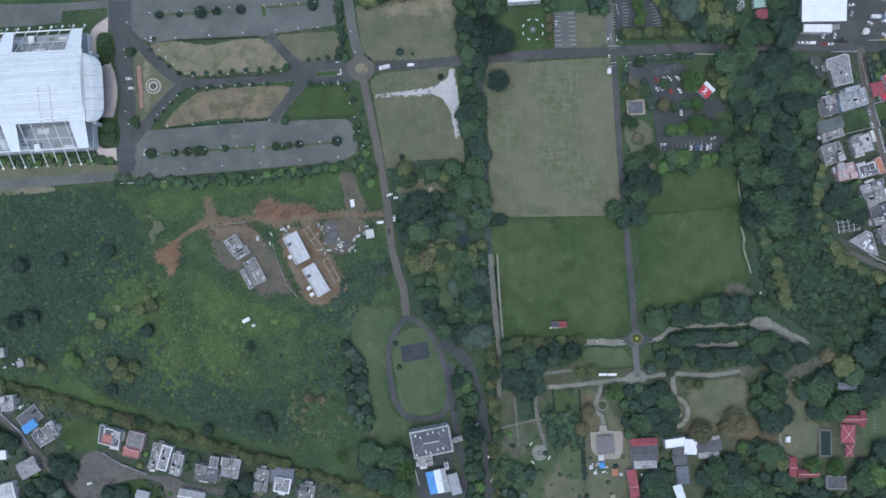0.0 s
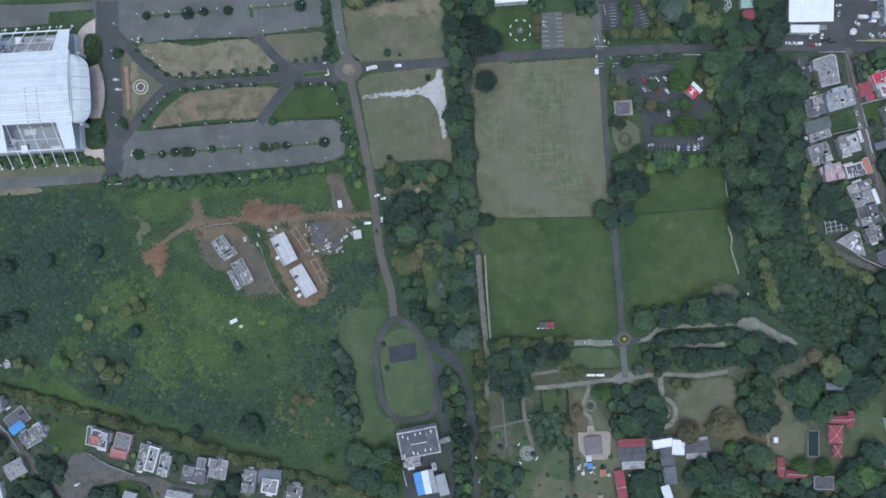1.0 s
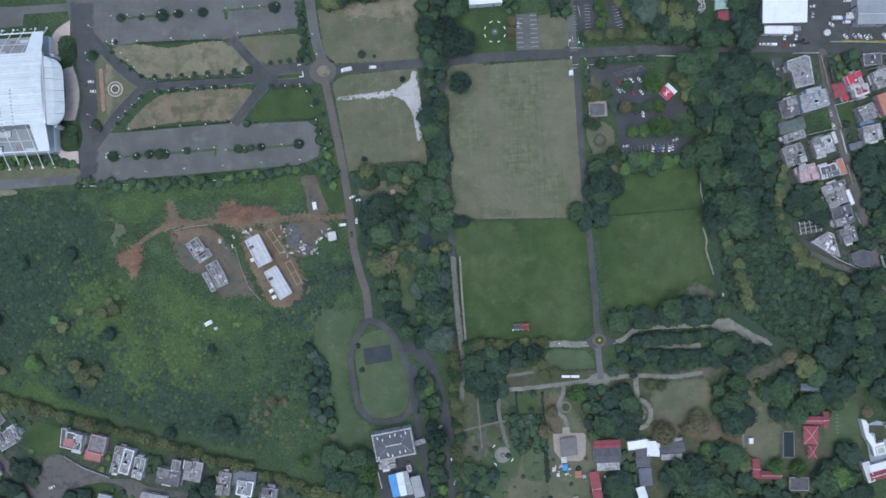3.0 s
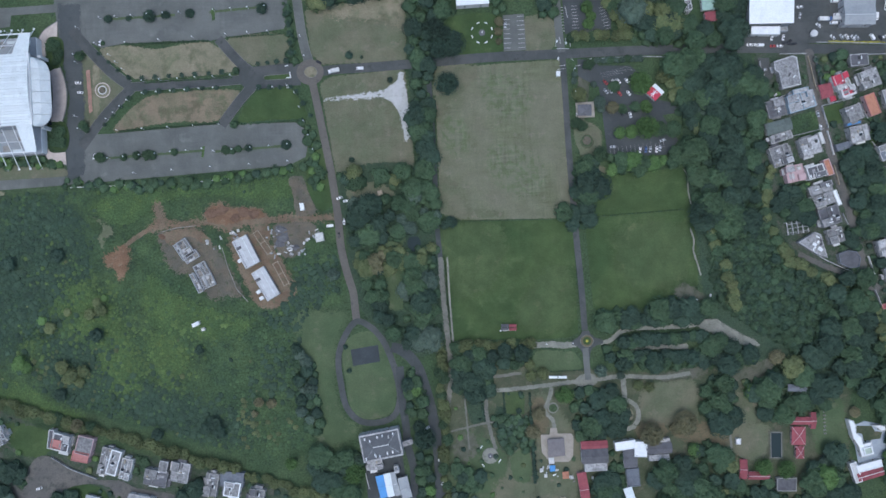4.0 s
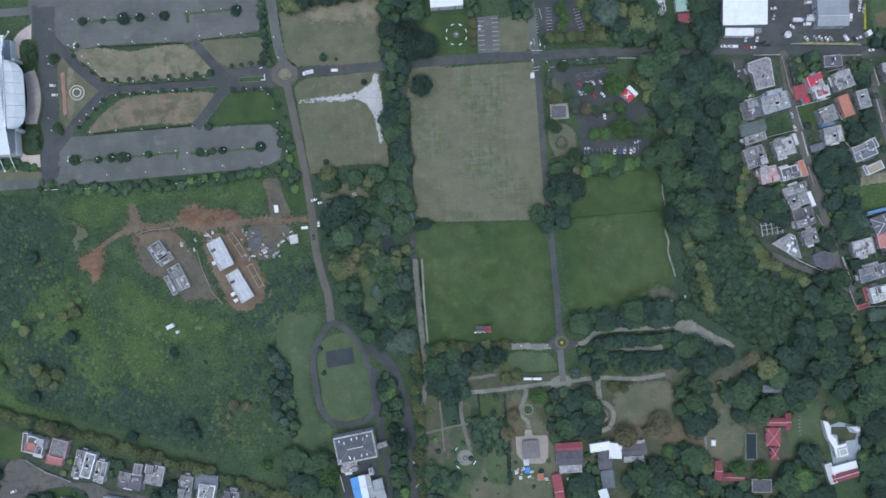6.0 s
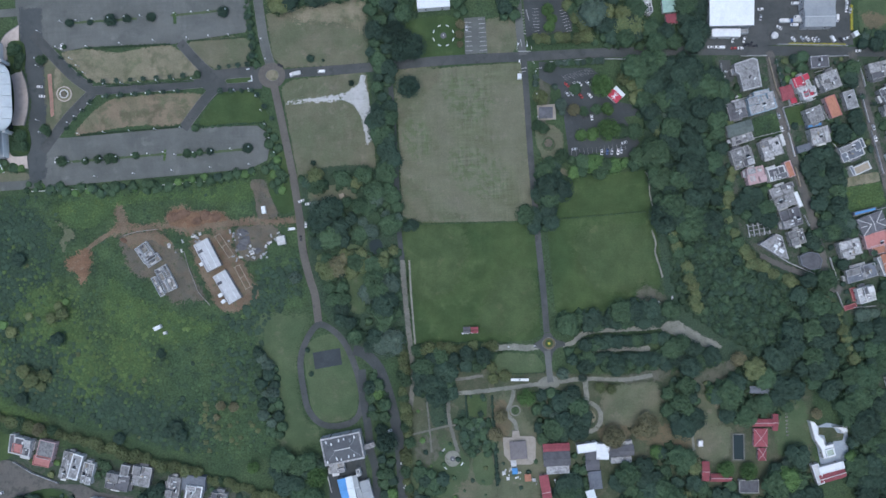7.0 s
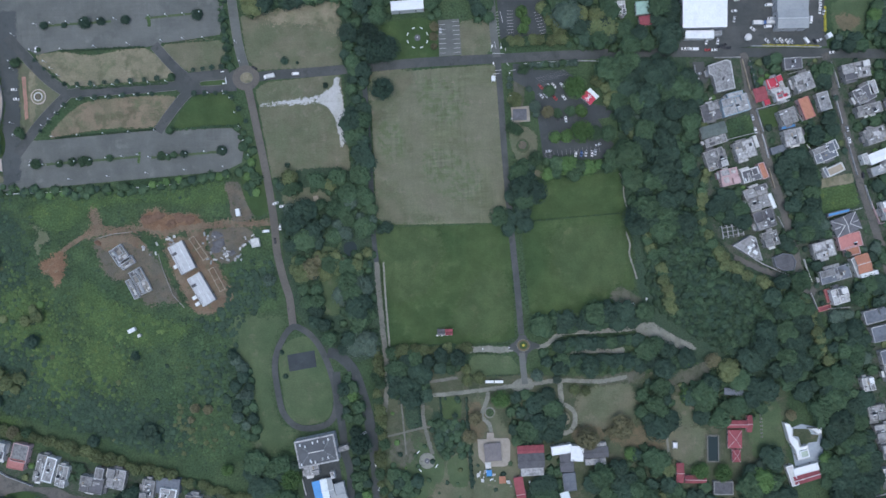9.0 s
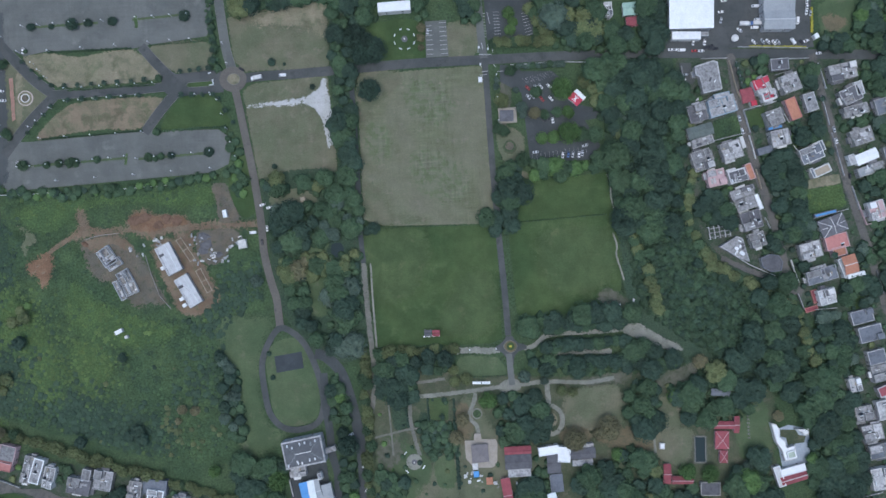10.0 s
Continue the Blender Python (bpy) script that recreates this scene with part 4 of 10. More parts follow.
def limb(verts, faces, a, b, r0, r1, sides=6):
    d = (Vector(b) - Vector(a)).normalized()
    u = d.orthogonal().normalized()
    w = d.cross(u)
    k = len(verts)
    for c, r in ((a, r0), (b, r1)):
        for i in range(sides):
            t = 2 * math.pi * i / sides
            verts.append(tuple(Vector(c) + (u * math.cos(t) + w * math.sin(t)) * r))
    for i in range(sides):
        j = (i + 1) % sides
        faces.append((k + i, k + j, k + sides + j, k + sides + i))
    faces.append(tuple(k + sides + i for i in range(sides)))


def leaf_dome(rng, spread, base, top, rings, segs, clumps, leaves, leaf, ragged=0.16):
    """Vertices and faces of a crown: many clumps of leaves heaped into a broad uneven dome, closed beneath, with loose sprays."""
    i = np.arange(clumps)
    cr = spread * 0.9 * np.sqrt((i + rng.uniform(0.2, 0.8, clumps)) / clumps)
    ct = i * 2.399963 + rng.uniform(-0.5, 0.5, clumps)
    cx, cy = cr * np.cos(ct), cr * np.sin(ct)
    rad = spread * rng.uniform(0.7, 1.25, clumps) / math.sqrt(clumps) * 1.25
    cz = base + (top - base) * (1 - (cr / spread) ** 3) * rng.uniform(0.6, 1.0, clumps) - rad * 0.55
    off = rng.uniform(-40, 40, 3)

    def height(x, y):
        d2 = (x[:, None] - cx) ** 2 + (y[:, None] - cy) ** 2
        z = np.where(d2 < rad ** 2, cz + np.sqrt(np.maximum(rad ** 2 - d2, 0)), -9).max(1)
        rr = np.minimum(np.hypot(x, y) / spread, 1)
        return np.maximum(z, base + (top - base) * 0.4 * (1 - rr ** 3)) + rng.normal(0, 0.035 * spread, len(x))

    def rim(t):
        return np.array([spread * (0.96 + ragged * 1.8 * noise.noise(Vector((math.cos(a) * 1.6, math.sin(a) * 1.6, 0)) + Vector(off)) + ragged * 1.6 * noise.noise(Vector((math.cos(a) * 4.5, math.sin(a) * 4.5, 3)) + Vector(off))) for a in t])

    edge = 2 * math.pi * (np.arange(segs) + rng.uniform(-0.25, 0.25, segs)) / segs
    reach = rim(edge)
    verts, faces = [(0.0, 0.0, float(height(np.zeros(1), np.zeros(1))[0]))], []
    for k in range(1, rings + 1):
        u = (k / rings) ** 0.8 + (rng.uniform(-0.35, 0.35, segs) / rings if k < rings else 0)
        t = edge + rng.uniform(-0.3, 0.3, segs) / segs * (k < rings)
        x, y = u * reach * np.cos(t), u * reach * np.sin(t)
        z = height(x, y) if k < rings else np.full(segs, base - 0.02 * spread)
        verts += list(zip(x.tolist(), y.tolist(), z.tolist()))
    verts += list(zip((0.7 * reach * np.cos(edge)).tolist(), (0.7 * reach * np.sin(edge)).tolist(), [base - 0.1 * spread] * segs)) + [(0.0, 0.0, base)]
    for j in range(segs):
        q = (j + 1) % segs
        faces.append((0, 1 + j, 1 + q))
        for k in range(rings):
            a = 1 + k * segs
            faces.append((a + j, a + segs + j, a + segs + q, a + q))
        faces.append((1 + rings * segs + j, len(verts) - 1, 1 + rings * segs + q))
    lr, lt = spread * np.sqrt(rng.uniform(0, 1.3, leaves)), rng.uniform(0, 6.283, leaves)
    x, y = lr * np.cos(lt), lr * np.sin(lt)
    z = height(x, y) + rng.uniform(-0.02, 0.1, leaves) * spread * 0.5
    z = np.where(lr > spread * 0.92, base + rng.uniform(-0.2, 0.35, leaves) * (top - base), z)
    for k in range(leaves):
        c = Vector((x[k], y[k], z[k]))
        n = (Vector((x[k] / spread * 0.7, y[k] / spread * 0.7, 0.9)) + Vector(rng.normal(size=3)) * 0.65).normalized()
        a = n.orthogonal().normalized()
        a.rotate(Matrix.Rotation(rng.uniform(0, 6.28), 3, n))
        b = n.cross(a)
        p, w = leaf * rng.uniform(0.6, 1.3), leaf * rng.uniform(0.4, 0.9)
        m = len(verts)
        verts += [tuple(c - a * p - b * w * 0.4), tuple(c - b * w), tuple(c + a * p), tuple(c + b * w)]
        faces.append((m, m + 1, m + 2, m + 3))
    return verts, faces


def broad_tree(seed, tone, label, height, spread, clumps, leaves, leaf, segs):
    """A spreading tree, its crown about spread metres in radius."""
    rng = np.random.default_rng(seed)
    root = thing("tree", 0, 0)
    verts, faces = leaf_dome(rng, spread, height * 0.5, height, segs // 2, segs, clumps, leaves, leaf)
    mesh_object("crown", verts, faces, M_leaf[tone], root)
    verts, faces = [], []
    limb(verts, faces, (0, 0, 0), (0.1, 0.05, height * 0.42), 0.07 * spread, 0.05 * spread)
    for i in range(5):
        t = 1.26 * i + rng.uniform(-0.3, 0.3)
        limb(verts, faces, (0.1, 0.05, height * 0.34), (spread * 0.6 * math.cos(t), spread * 0.6 * math.sin(t), height * 0.5), 0.032 * spread, 0.012 * spread, 5)
    mesh_object("trunk", verts, faces, M_bark, root)
    return tagged(root, label, "tree")


def palm_tree(seed, tone, label, height=4.5, fronds=13, reach=2.3):
    rng = np.random.default_rng(seed)
    root = thing("palm_tree", 0, 0)
    verts, faces = [], []
    for i in range(fronds):
        t = 2 * math.pi * i / fronds + rng.uniform(-0.2, 0.2)
        lift, long = rng.uniform(0.1, 0.7), reach * rng.uniform(0.8, 1.1)
        d, s = Vector((math.cos(t), math.sin(t), 0)), Vector((-math.sin(t), math.cos(t), 0))
        k = len(verts)
        for j in range(5):
            u = j / 4
            c = d * long * u + Vector((0, 0, height + lift * math.sin(u * 2.2) - 0.9 * u * u))
            w = 0.34 * math.sin(math.pi * (0.12 + 0.86 * u)) + 0.03
            verts += [tuple(c - s * w - Vector((0, 0, w * 0.6))), tuple(c), tuple(c + s * w - Vector((0, 0, w * 0.6)))]
        for j in range(4):
            for q in range(2):
                a = k + 3 * j + q
                faces.append((a, a + 1, a + 4, a + 3))
    mesh_object("fronds", verts, faces, M_leaf[tone], root)
    verts, faces = [], []
    limb(verts, faces, (0, 0, 0), (0.05, 0, height * 0.5), 0.2, 0.15)
    limb(verts, faces, (0.05, 0, height * 0.5), (0, 0, height + 0.05), 0.15, 0.12)
    mesh_object("trunk", verts, faces, M_bark, root)
    return tagged(root, label, "palm tree")


TREE_LABEL = {
    "dark": "broad tree with a dense dark green crown", "mid": "broad tree with a green leafy crown",
    "bright": "leafy tree with a fresh bright green crown", "olive": "tree with a yellowish olive flowering crown",
    "brown": "tree with a dry brownish thinning crown", "grey": "tree with a greyish green open crown",
}
TREES = {}
rng_trees = random.Random(5)


def tree(tone, at, radius, group=""):
    """A tree of that tone with a crown of that radius."""
    shape, size = rng_trees.randrange(3), 2 if radius > 5.5 else 1 if radius > 2.6 else 0
    turn = rng_trees.uniform(0, 360)
    spread = (2.2, 4.0, 7.0)[size]
    if (tone, shape, size) not in TREES:
        ob = broad_tree(17 * shape + len(tone) * 5 + ord(tone[0]) + size, tone, TREE_LABEL[tone], spread * (1.25 + 0.12 * shape), spread, (16, 34, 80)[size] - 4 * shape, (160, 480, 1300)[size], (0.24, 0.27, 0.32)[size], (14, 24, 36)[size])
        TREES[tone, shape, size] = ob
        ob.matrix_basis = pose(at[0], at[1], 0, 0, 0, turn)
    else:
        s = radius / spread
        ob = copy_thing(TREES[tone, shape, size], pose(at[0], at[1], 0, 0, 0, turn) @ Matrix.Diagonal((s, s, s * rng_trees.uniform(0.75, 1.0), 1)))
    return tagged(ob, group=group) if group else ob


def inside(x, y, poly):
    hit = False
    for i in range(len(poly)):
        (x0, y0), (x1, y1) = poly[i - 1], poly[i]
        if (y0 > y) != (y1 > y) and x < (x1 - x0) * (y - y0) / (y1 - y0) + x0:
            hit = not hit
    return hit




def scatter(poly, gap, seed):
    """Places inside the outline, none closer than gap to another."""
    r = random.Random(seed)
    xs, ys = [p[0] for p in poly], [p[1] for p in poly]
    size = (max(xs) - min(xs)) * (max(ys) - min(ys))
    out, cell = [], {}
    for _ in range(int(size / gap / gap * 5) + 10):
        x, y = r.uniform(min(xs), max(xs)), r.uniform(min(ys), max(ys))
        i, j = int(x // gap), int(y // gap)
        near = [q for a in (-1, 0, 1) for b in (-1, 0, 1) for q in cell.get((i + a, j + b), ())]
        if inside(x, y, poly) and all((x - q[0]) ** 2 + (y - q[1]) ** 2 > gap * gap for q in near):
            out.append((x, y))
            cell.setdefault((i, j), []).append((x, y))
    return out


WOOD = {"verts": [], "faces": [], "mats": [], "shift": [], "count": 0}


def plant(tone, at, radius, rnd):
    """Adds one tree to the closed woodland, in which no tree can be told from its neighbour."""
    shape = rnd.randrange(4)
    size = 3 if radius > 5.0 else 2 if radius > 3.2 else 1 if radius > 2.0 else 0
    key = (tone, shape, size, "joined")
    if key not in TREES:
        rng = np.random.default_rng(17 * shape + len(tone) * 5 + ord(tone[0]) + 100 * size)
        verts, faces = leaf_dome(rng, 4.0, 2.9, 5.0 + 0.3 * shape, *((4, 9, 7, 24, 0.8), (6, 14, 14, 80, 0.55), (10, 22, 34, 220, 0.38), (14, 32, 72, 420, 0.29))[size])
        limb(verts, faces, (0, 0, 0), (0.1, 0.05, 2.6), 0.28, 0.15, 4)
        TREES[key] = (np.array(verts), np.array([f for f in faces if len(f) == 4]), np.array([f for f in faces if len(f) == 3]))
    verts, quads, tris = TREES[key]
    s, t = radius / 4.0, rnd.uniform(0, 6.28)
    h = s * rnd.uniform(0.7, 1.15) * (0.62 if size < 2 else 1.0)
    c, d = math.cos(t) * s, math.sin(t) * s
    v = verts @ np.array([[c, d, 0], [-d, c, 0], [0, 0, h]]) + (at[0], at[1], 0)
    k = WOOD["count"]
    WOOD["verts"].append(v)
    WOOD["faces"].append((tris + k, quads + k, list(M_leaf).index(tone)))
    WOOD["shift"].append(np.full(len(v), rnd.uniform(-0.13, 0.13)))
    WOOD["count"] += len(v)


FOOT = []


def blocked(at, margin):
    """Whether a building stands within margin of the place."""
    return any(abs((at[0] - x) * c + (at[1] - y) * s) < w / 2 + margin and abs((at[1] - y) * c - (at[0] - x) * s) < d / 2 + margin for x, y, c, s, w, d in FOOT)


UNDER = []
PATHS = (((-12.0, -0.3), (-11.3, -26.3)), ((-11.3, -26.3), (-9.9, -52.3)), ((86.8, -60.7), (94.6, -60.7)), ((94.6, -60.7), (103.3, -54.8)), ((103.3, -54.8), (112.6, -53.0)), ((112.6, -53.0), (153.2, -52.6)), ((106.8, -66.8), (119.4, -65.9)), ((119.4, -65.9), (130.5, -65.2)), ((130.5, -65.2), (146.6, -67.1)), ((156.1, -53.5), (167.1, -53.6)), ((167.1, -55.1), (182.1, -63.5)), ((182.1, -63.5), (191.5, -66.2)), ((103.1, -82.5), (102.6, -94.3)), ((71.2, -86.2), (103.0, -84.7)), ((103.0, -84.7), (158.3, -83.8)), ((176.5, -88.0), (198.9, -81.6)))
OLIVE_LINES = (((205.1, 45.1), (199.8, 12.1)), ((199.8, 12.1), (224.4, -11.2)), ((164.6, 8.2), (178.1, -40.5)), ((217.5, -14.8), (268.2, -45.0)), ((271.2, -41.0), (277.5, -80.4)), ((206.9, 82.0), (205.1, 45.1)))


def near_line(at, a, b):
    p, a, b = Vector(at), Vector(a), Vector(b)
    u = min(max((p - a).dot(b - a) / (b - a).length_squared, 0), 1)
    return (p - a - (b - a) * u).length


def wood(poly, gap, tones, seed, low=0.62, high=1.5):
    r = random.Random(seed)
    names, weights = list(tones), list(tones.values())
    UNDER.append((poly, 5.2, 2.4, 3.8))
    for at in scatter(poly, gap, seed):
        if blocked(at, gap * 0.45) or any(near_line(at, a, b) < 4.0 for a, b in OLIVE_LINES):
            continue
        size = gap * 0.88 * r.uniform(low, high)
        if blocked(at, size * 0.75):
            size *= 0.62
            if blocked(at, size * 0.75):
                continue
        room = min(near_line(at, a, b) for a, b in PATHS) - 2.2
        if room < 1.5:
            continue
        plant(r.choices(names, weights)[0], at, min(size, room), r)


def finish_wood(name, label):
    """The whole woodland as one mesh."""
    verts = np.concatenate(WOOD["verts"])
    loops, sizes, mats = [], [], []
    for tris, quads, m in WOOD["faces"]:
        loops += [tris.ravel(), quads.ravel()]
        sizes += [np.full(len(tris), 3), np.full(len(quads), 4)]
        mats.append(np.full(len(tris) + len(quads), m))
    loops, sizes, mats = np.concatenate(loops), np.concatenate(sizes), np.concatenate(mats)
    me = bpy.data.meshes.new(name)
    me.vertices.add(len(verts))
    me.vertices.foreach_set("co", verts.astype(np.float32).ravel())
    me.loops.add(len(loops))
    me.loops.foreach_set("vertex_index", loops.astype(np.int32))
    me.polygons.add(len(sizes))
    me.polygons.foreach_set("loop_start", (np.cumsum(sizes) - sizes).astype(np.int32))
    for m in M_leaf.values():
        me.materials.append(m)
    me.polygons.foreach_set("material_index", mats.astype(np.int32))
    me.update(calc_edges=True)
    me.attributes.new("shift", "FLOAT", "POINT").data.foreach_set("value", np.concatenate(WOOD["shift"]).astype(np.float32))
    return tagged(new(name, me), label, "woodland", kind="stuff")


def row(a, b, count, tones, radius, seed, jitter=0.6, group="trees in a row", joined=False):
    r = random.Random(seed)
    names, weights = list(tones), list(tones.values())
    for i in range(count):
        u = (i + 0.5 + r.uniform(-0.25, 0.25)) / count
        at = (a[0] + (b[0] - a[0]) * u + r.uniform(-jitter, jitter), a[1] + (b[1] - a[1]) * u + r.uniform(-jitter, jitter))
        if blocked(at, 0.5):
            continue
        if joined:
            plant(r.choices(names, weights)[0], at, radius * r.uniform(0.7, 1.3), r)
        else:
            tree(r.choices(names, weights)[0], at, radius * r.uniform(0.72, 1.28), group)



# ---- materials of buildings and vehicles ----
M_white = surface_mat("white_wall", (0.60, 0.60, 0.585), (0.7, 0.7, 0.68), 0.5, 2.0, vary=0.08)
M_concrete = surface_mat("concrete_roof", (0.275, 0.275, 0.275), (0.42, 0.42, 0.42), 0.8, 1.5, 0.35, vary=0.2)
M_pale = surface_mat("pale_concrete", (0.45, 0.45, 0.45), (0.42, 0.42, 0.42), 0.8, 1.5, 0.35, vary=0.16)
M_skyroof = surface_mat("pale_blue_roof", (0.32, 0.40, 0.46), (0.7, 0.72, 0.75), 0.6, 1.8, 0.35, vary=0.08)
M_slate = surface_mat("dark_roof", (0.13, 0.13, 0.14), (0.6, 0.6, 0.6), 0.6, 2.5, 0.35, vary=0.12)
M_bluegrey = surface_mat("blue_grey_roof", (0.165, 0.18, 0.205), (0.55, 0.55, 0.56), 0.6, 2.5, 0.35, vary=0.1)
M_redroof = surface_mat("red_roof", (0.27, 0.078, 0.09), (0.6, 0.6, 0.6), 0.5, 2.0, vary=0.1)
M_vividred = surface_mat("vivid_red_roof", (0.46, 0.06, 0.09), (0.7, 0.7, 0.7), 0.4, 2.0)
M_grime = surface_mat("grimy_wall", (0.34, 0.335, 0.32), (0.5, 0.5, 0.48), 0.7, 1.6, 0.35, vary=0.2)
M_salmon = surface_mat("salmon_terrace", (0.44, 0.20, 0.18), (0.7, 0.7, 0.7), 0.4, 2.0, vary=0.08)
M_orange = surface_mat("terracotta_roof", (0.42, 0.20, 0.13), (0.65, 0.65, 0.65), 0.5, 2.0, vary=0.08)
M_pink = surface_mat("pink_wall", (0.50, 0.36, 0.36), (0.7, 0.7, 0.7), 0.5, 2.0)
M_tan = surface_mat("tan_roof", (0.36, 0.31, 0.235), (0.7, 0.7, 0.7), 0.5, 2.0)
M_greenroof = surface_mat("green_sheet_roof", (0.13, 0.155, 0.142), (0.6, 0.6, 0.6), 0.5, 2.0)
M_mint = surface_mat("mint_sheet_roof", (0.32, 0.45, 0.38), (0.7, 0.7, 0.7), 0.4, 2.0)
M_blue = surface_mat("blue_tarp", (0.10, 0.29, 0.60), (0.8, 0.8, 0.8), 0.4, 2.0, rough=0.5)
M_metal = surface_mat("white_sheet_metal", (0.66, 0.71, 0.715), (0.8, 0.82, 0.83), 0.4, 4.0, 0.6, rough=0.45, vary=0.05)
M_bright = surface_mat("white_sheet", (0.74, 0.76, 0.76), (0.85, 0.86, 0.88), 0.4, 3.0, 0.6, rough=0.5, vary=0.03)
M_tile = surface_mat("grey_tiles", (0.20, 0.185, 0.185), (0.7, 0.7, 0.7), 0.5, 2.0, 0.4)
M_skypaving = surface_mat("bluish_paving", (0.34, 0.38, 0.42), (0.75, 0.75, 0.78), 0.5, 2.5)
M_mintpale = surface_mat("pale_green_roof", (0.40, 0.46, 0.38), (0.75, 0.75, 0.7), 0.5, 1.5)
M_plinth = surface_mat("pale_paving", (0.34, 0.31, 0.265), (0.75, 0.73, 0.7), 0.5, 2.5)
M_shed = surface_mat("off_white_sheet", (0.52, 0.53, 0.54), (0.7, 0.7, 0.7), 0.5, 2.0, 0.5, rough=0.6)
M_darkroof = surface_mat("dark_roof_felt", (0.115, 0.122, 0.130), (0.7, 0.7, 0.7), 0.5, 3.0)
M_canopy = surface_mat("canopy_sheet", (0.56, 0.605, 0.615), (0.8, 0.8, 0.82), 0.4, 3.0, 0.6, rough=0.45, vary=0.04)
M_panelgrey = surface_mat("grey_sheet_metal", (0.31, 0.33, 0.34), (0.75, 0.76, 0.78), 0.4, 3.0, 0.6, rough=0.45, vary=0.06)
M_steel = surface_mat("painted_steel", (0.52, 0.54, 0.57), (0.7, 0.7, 0.7), 0.3, 1.0, rough=0.5)
M_glass = Nodes("window_glass").finish((0.03, 0.035, 0.04), 0.08)
M_water = Nodes("dark_still_water").finish((0.020, 0.034, 0.036), 0.7)
M_tyre = Nodes("tyre_rubber").finish((0.02, 0.02, 0.02), 0.9)
M_door = surface_mat("brown_door", (0.14, 0.09, 0.06), (0.7, 0.7, 0.7), 0.4, 1.0)
M_dirtfloor = surface_mat("bare_slab", (0.30, 0.29, 0.27), (0.5, 0.48, 0.45), 0.8, 1.6, 0.3)
M_yellow = surface_mat("yellow_flowers", (0.42, 0.38, 0.06), (0.4, 0.5, 0.6), 0.6, 1.0, 0.4)

# ---- houses ----


def unit_mesh(name, x, y, z, material, bevel=0.0):
    bm = bmesh.new()
    box_bm(bm, -x / 2, x / 2, -y / 2, y / 2, -z / 2, z / 2)
    if bevel:
        bmesh.ops.bevel(bm, geom=bm.edges[:], offset=bevel, segments=1, affect="EDGES")
    me = bpy.data.meshes.new(name)
    bm.to_mesh(me)
    bm.free()
    me.materials.append(material)
    return me


ME_frame = unit_mesh("window_frame", 1.5, 0.12, 1.3, M_white)
ME_pane = unit_mesh("pane", 1.3, 0.14, 1.1, M_glass)
ME_door = unit_mesh("door", 1.0, 0.14, 2.1, M_door)


def put(name, me, parent, m):
    ob = new(name, me)
    ob.parent = parent
    ob.matrix_basis = m
    return ob


def openings(parent, w, d, h):
    """Windows on all four walls, storey by storey, and a door."""
    for s in range(max(1, int(h / 2.9))):
        z = 1.55 + s * 2.9
        for side, length in ((0, w), (90, d), (180, w), (270, d)):
            off = (d if side % 180 == 0 else w) / 2
            count = 2 if length > 7 else 1
            for i in range(count):
                u = ((i + 0.5) / count - 0.5) * length
                if s == 0 and side == 0 and i == 0:
                    put("door", ME_door, parent, pose(0, 0, 0, 0, 0, side) @ pose(u, -off - 0.01, 1.05))
                    continue
                f = put("window", ME_frame, parent, pose(0, 0, 0, 0, 0, side) @ pose(u, -off - 0.02, z))
                put("pane", ME_pane, f, Matrix())


def frame_of(a, b, c):
    """Centre, turn, width and depth of the rectangle on the edge a to b that reaches as far as c."""
    a, b, c = Vector(a), Vector(b), Vector(c)
    x = (b - a).normalized()
    y = Vector((-x.y, x.x))
    d = (c - a).dot(y)
    mid = (a + b) / 2 + y * d / 2
    turn = math.degrees(math.atan2(x.y, x.x))
    if d < 0:
        turn += 180
    return mid, turn, (b - a).length, abs(d)


def gable(w, d, h, rise, over=0.4, thick=0.18):
    """Two sloping planes with a ridge along x, as a bmesh."""
    bm = bmesh.new()
    hw, hd = w / 2 + over, d / 2 + over
    for s in (-1, 1):
        lo, hi = h - rise * over / (d / 2), h + rise
        v = [bm.verts.new(p) for p in ((-hw, s * hd, lo), (hw, s * hd, lo), (hw, 0, hi), (-hw, 0, hi), (-hw, s * hd, lo + thick), (hw, s * hd, lo + thick), (hw, 0, hi + thick), (-hw, 0, hi + thick))]
        for f in ((0, 1, 2, 3), (4, 5, 6, 7), (0, 1, 5, 4), (1, 2, 6, 5), (2, 3, 7, 6), (3, 0, 4, 7)):
            bm.faces.new([v[i] for i in f])
    bmesh.ops.recalc_face_normals(bm, faces=bm.faces[:])
    return bm


def hip(w, d, h, rise, over=0.5, ridge=None, thick=0.2):
    bm = bmesh.new()
    hw, hd = w / 2 + over, d / 2 + over
    r = max(w - d, 0) / 2 if ridge is None else ridge
    low = [bm.verts.new(p) for p in ((-hw, -hd, h), (hw, -hd, h), (hw, hd, h), (-hw, hd, h))]
    eave = [bm.verts.new(p) for p in ((-hw, -hd, h + thick), (hw, -hd, h + thick), (hw, hd, h + thick), (-hw, hd, h + thick))]
    p, q = bm.verts.new((-r - 0.05, 0, h + rise)), bm.verts.new((r + 0.05, 0, h + rise))
    bm.faces.new(low)
    for i in range(4):
        bm.faces.new((low[i], low[(i + 1) % 4], eave[(i + 1) % 4], eave[i]))
    bm.faces.new((eave[0], eave[1], q, p))
    bm.faces.new((eave[2], eave[3], p, q))
    bm.faces.new((eave[1], eave[2], q))
    bm.faces.new((eave[3], eave[0], p))
    bmesh.ops.recalc_face_normals(bm, faces=bm.faces[:])
    return bm


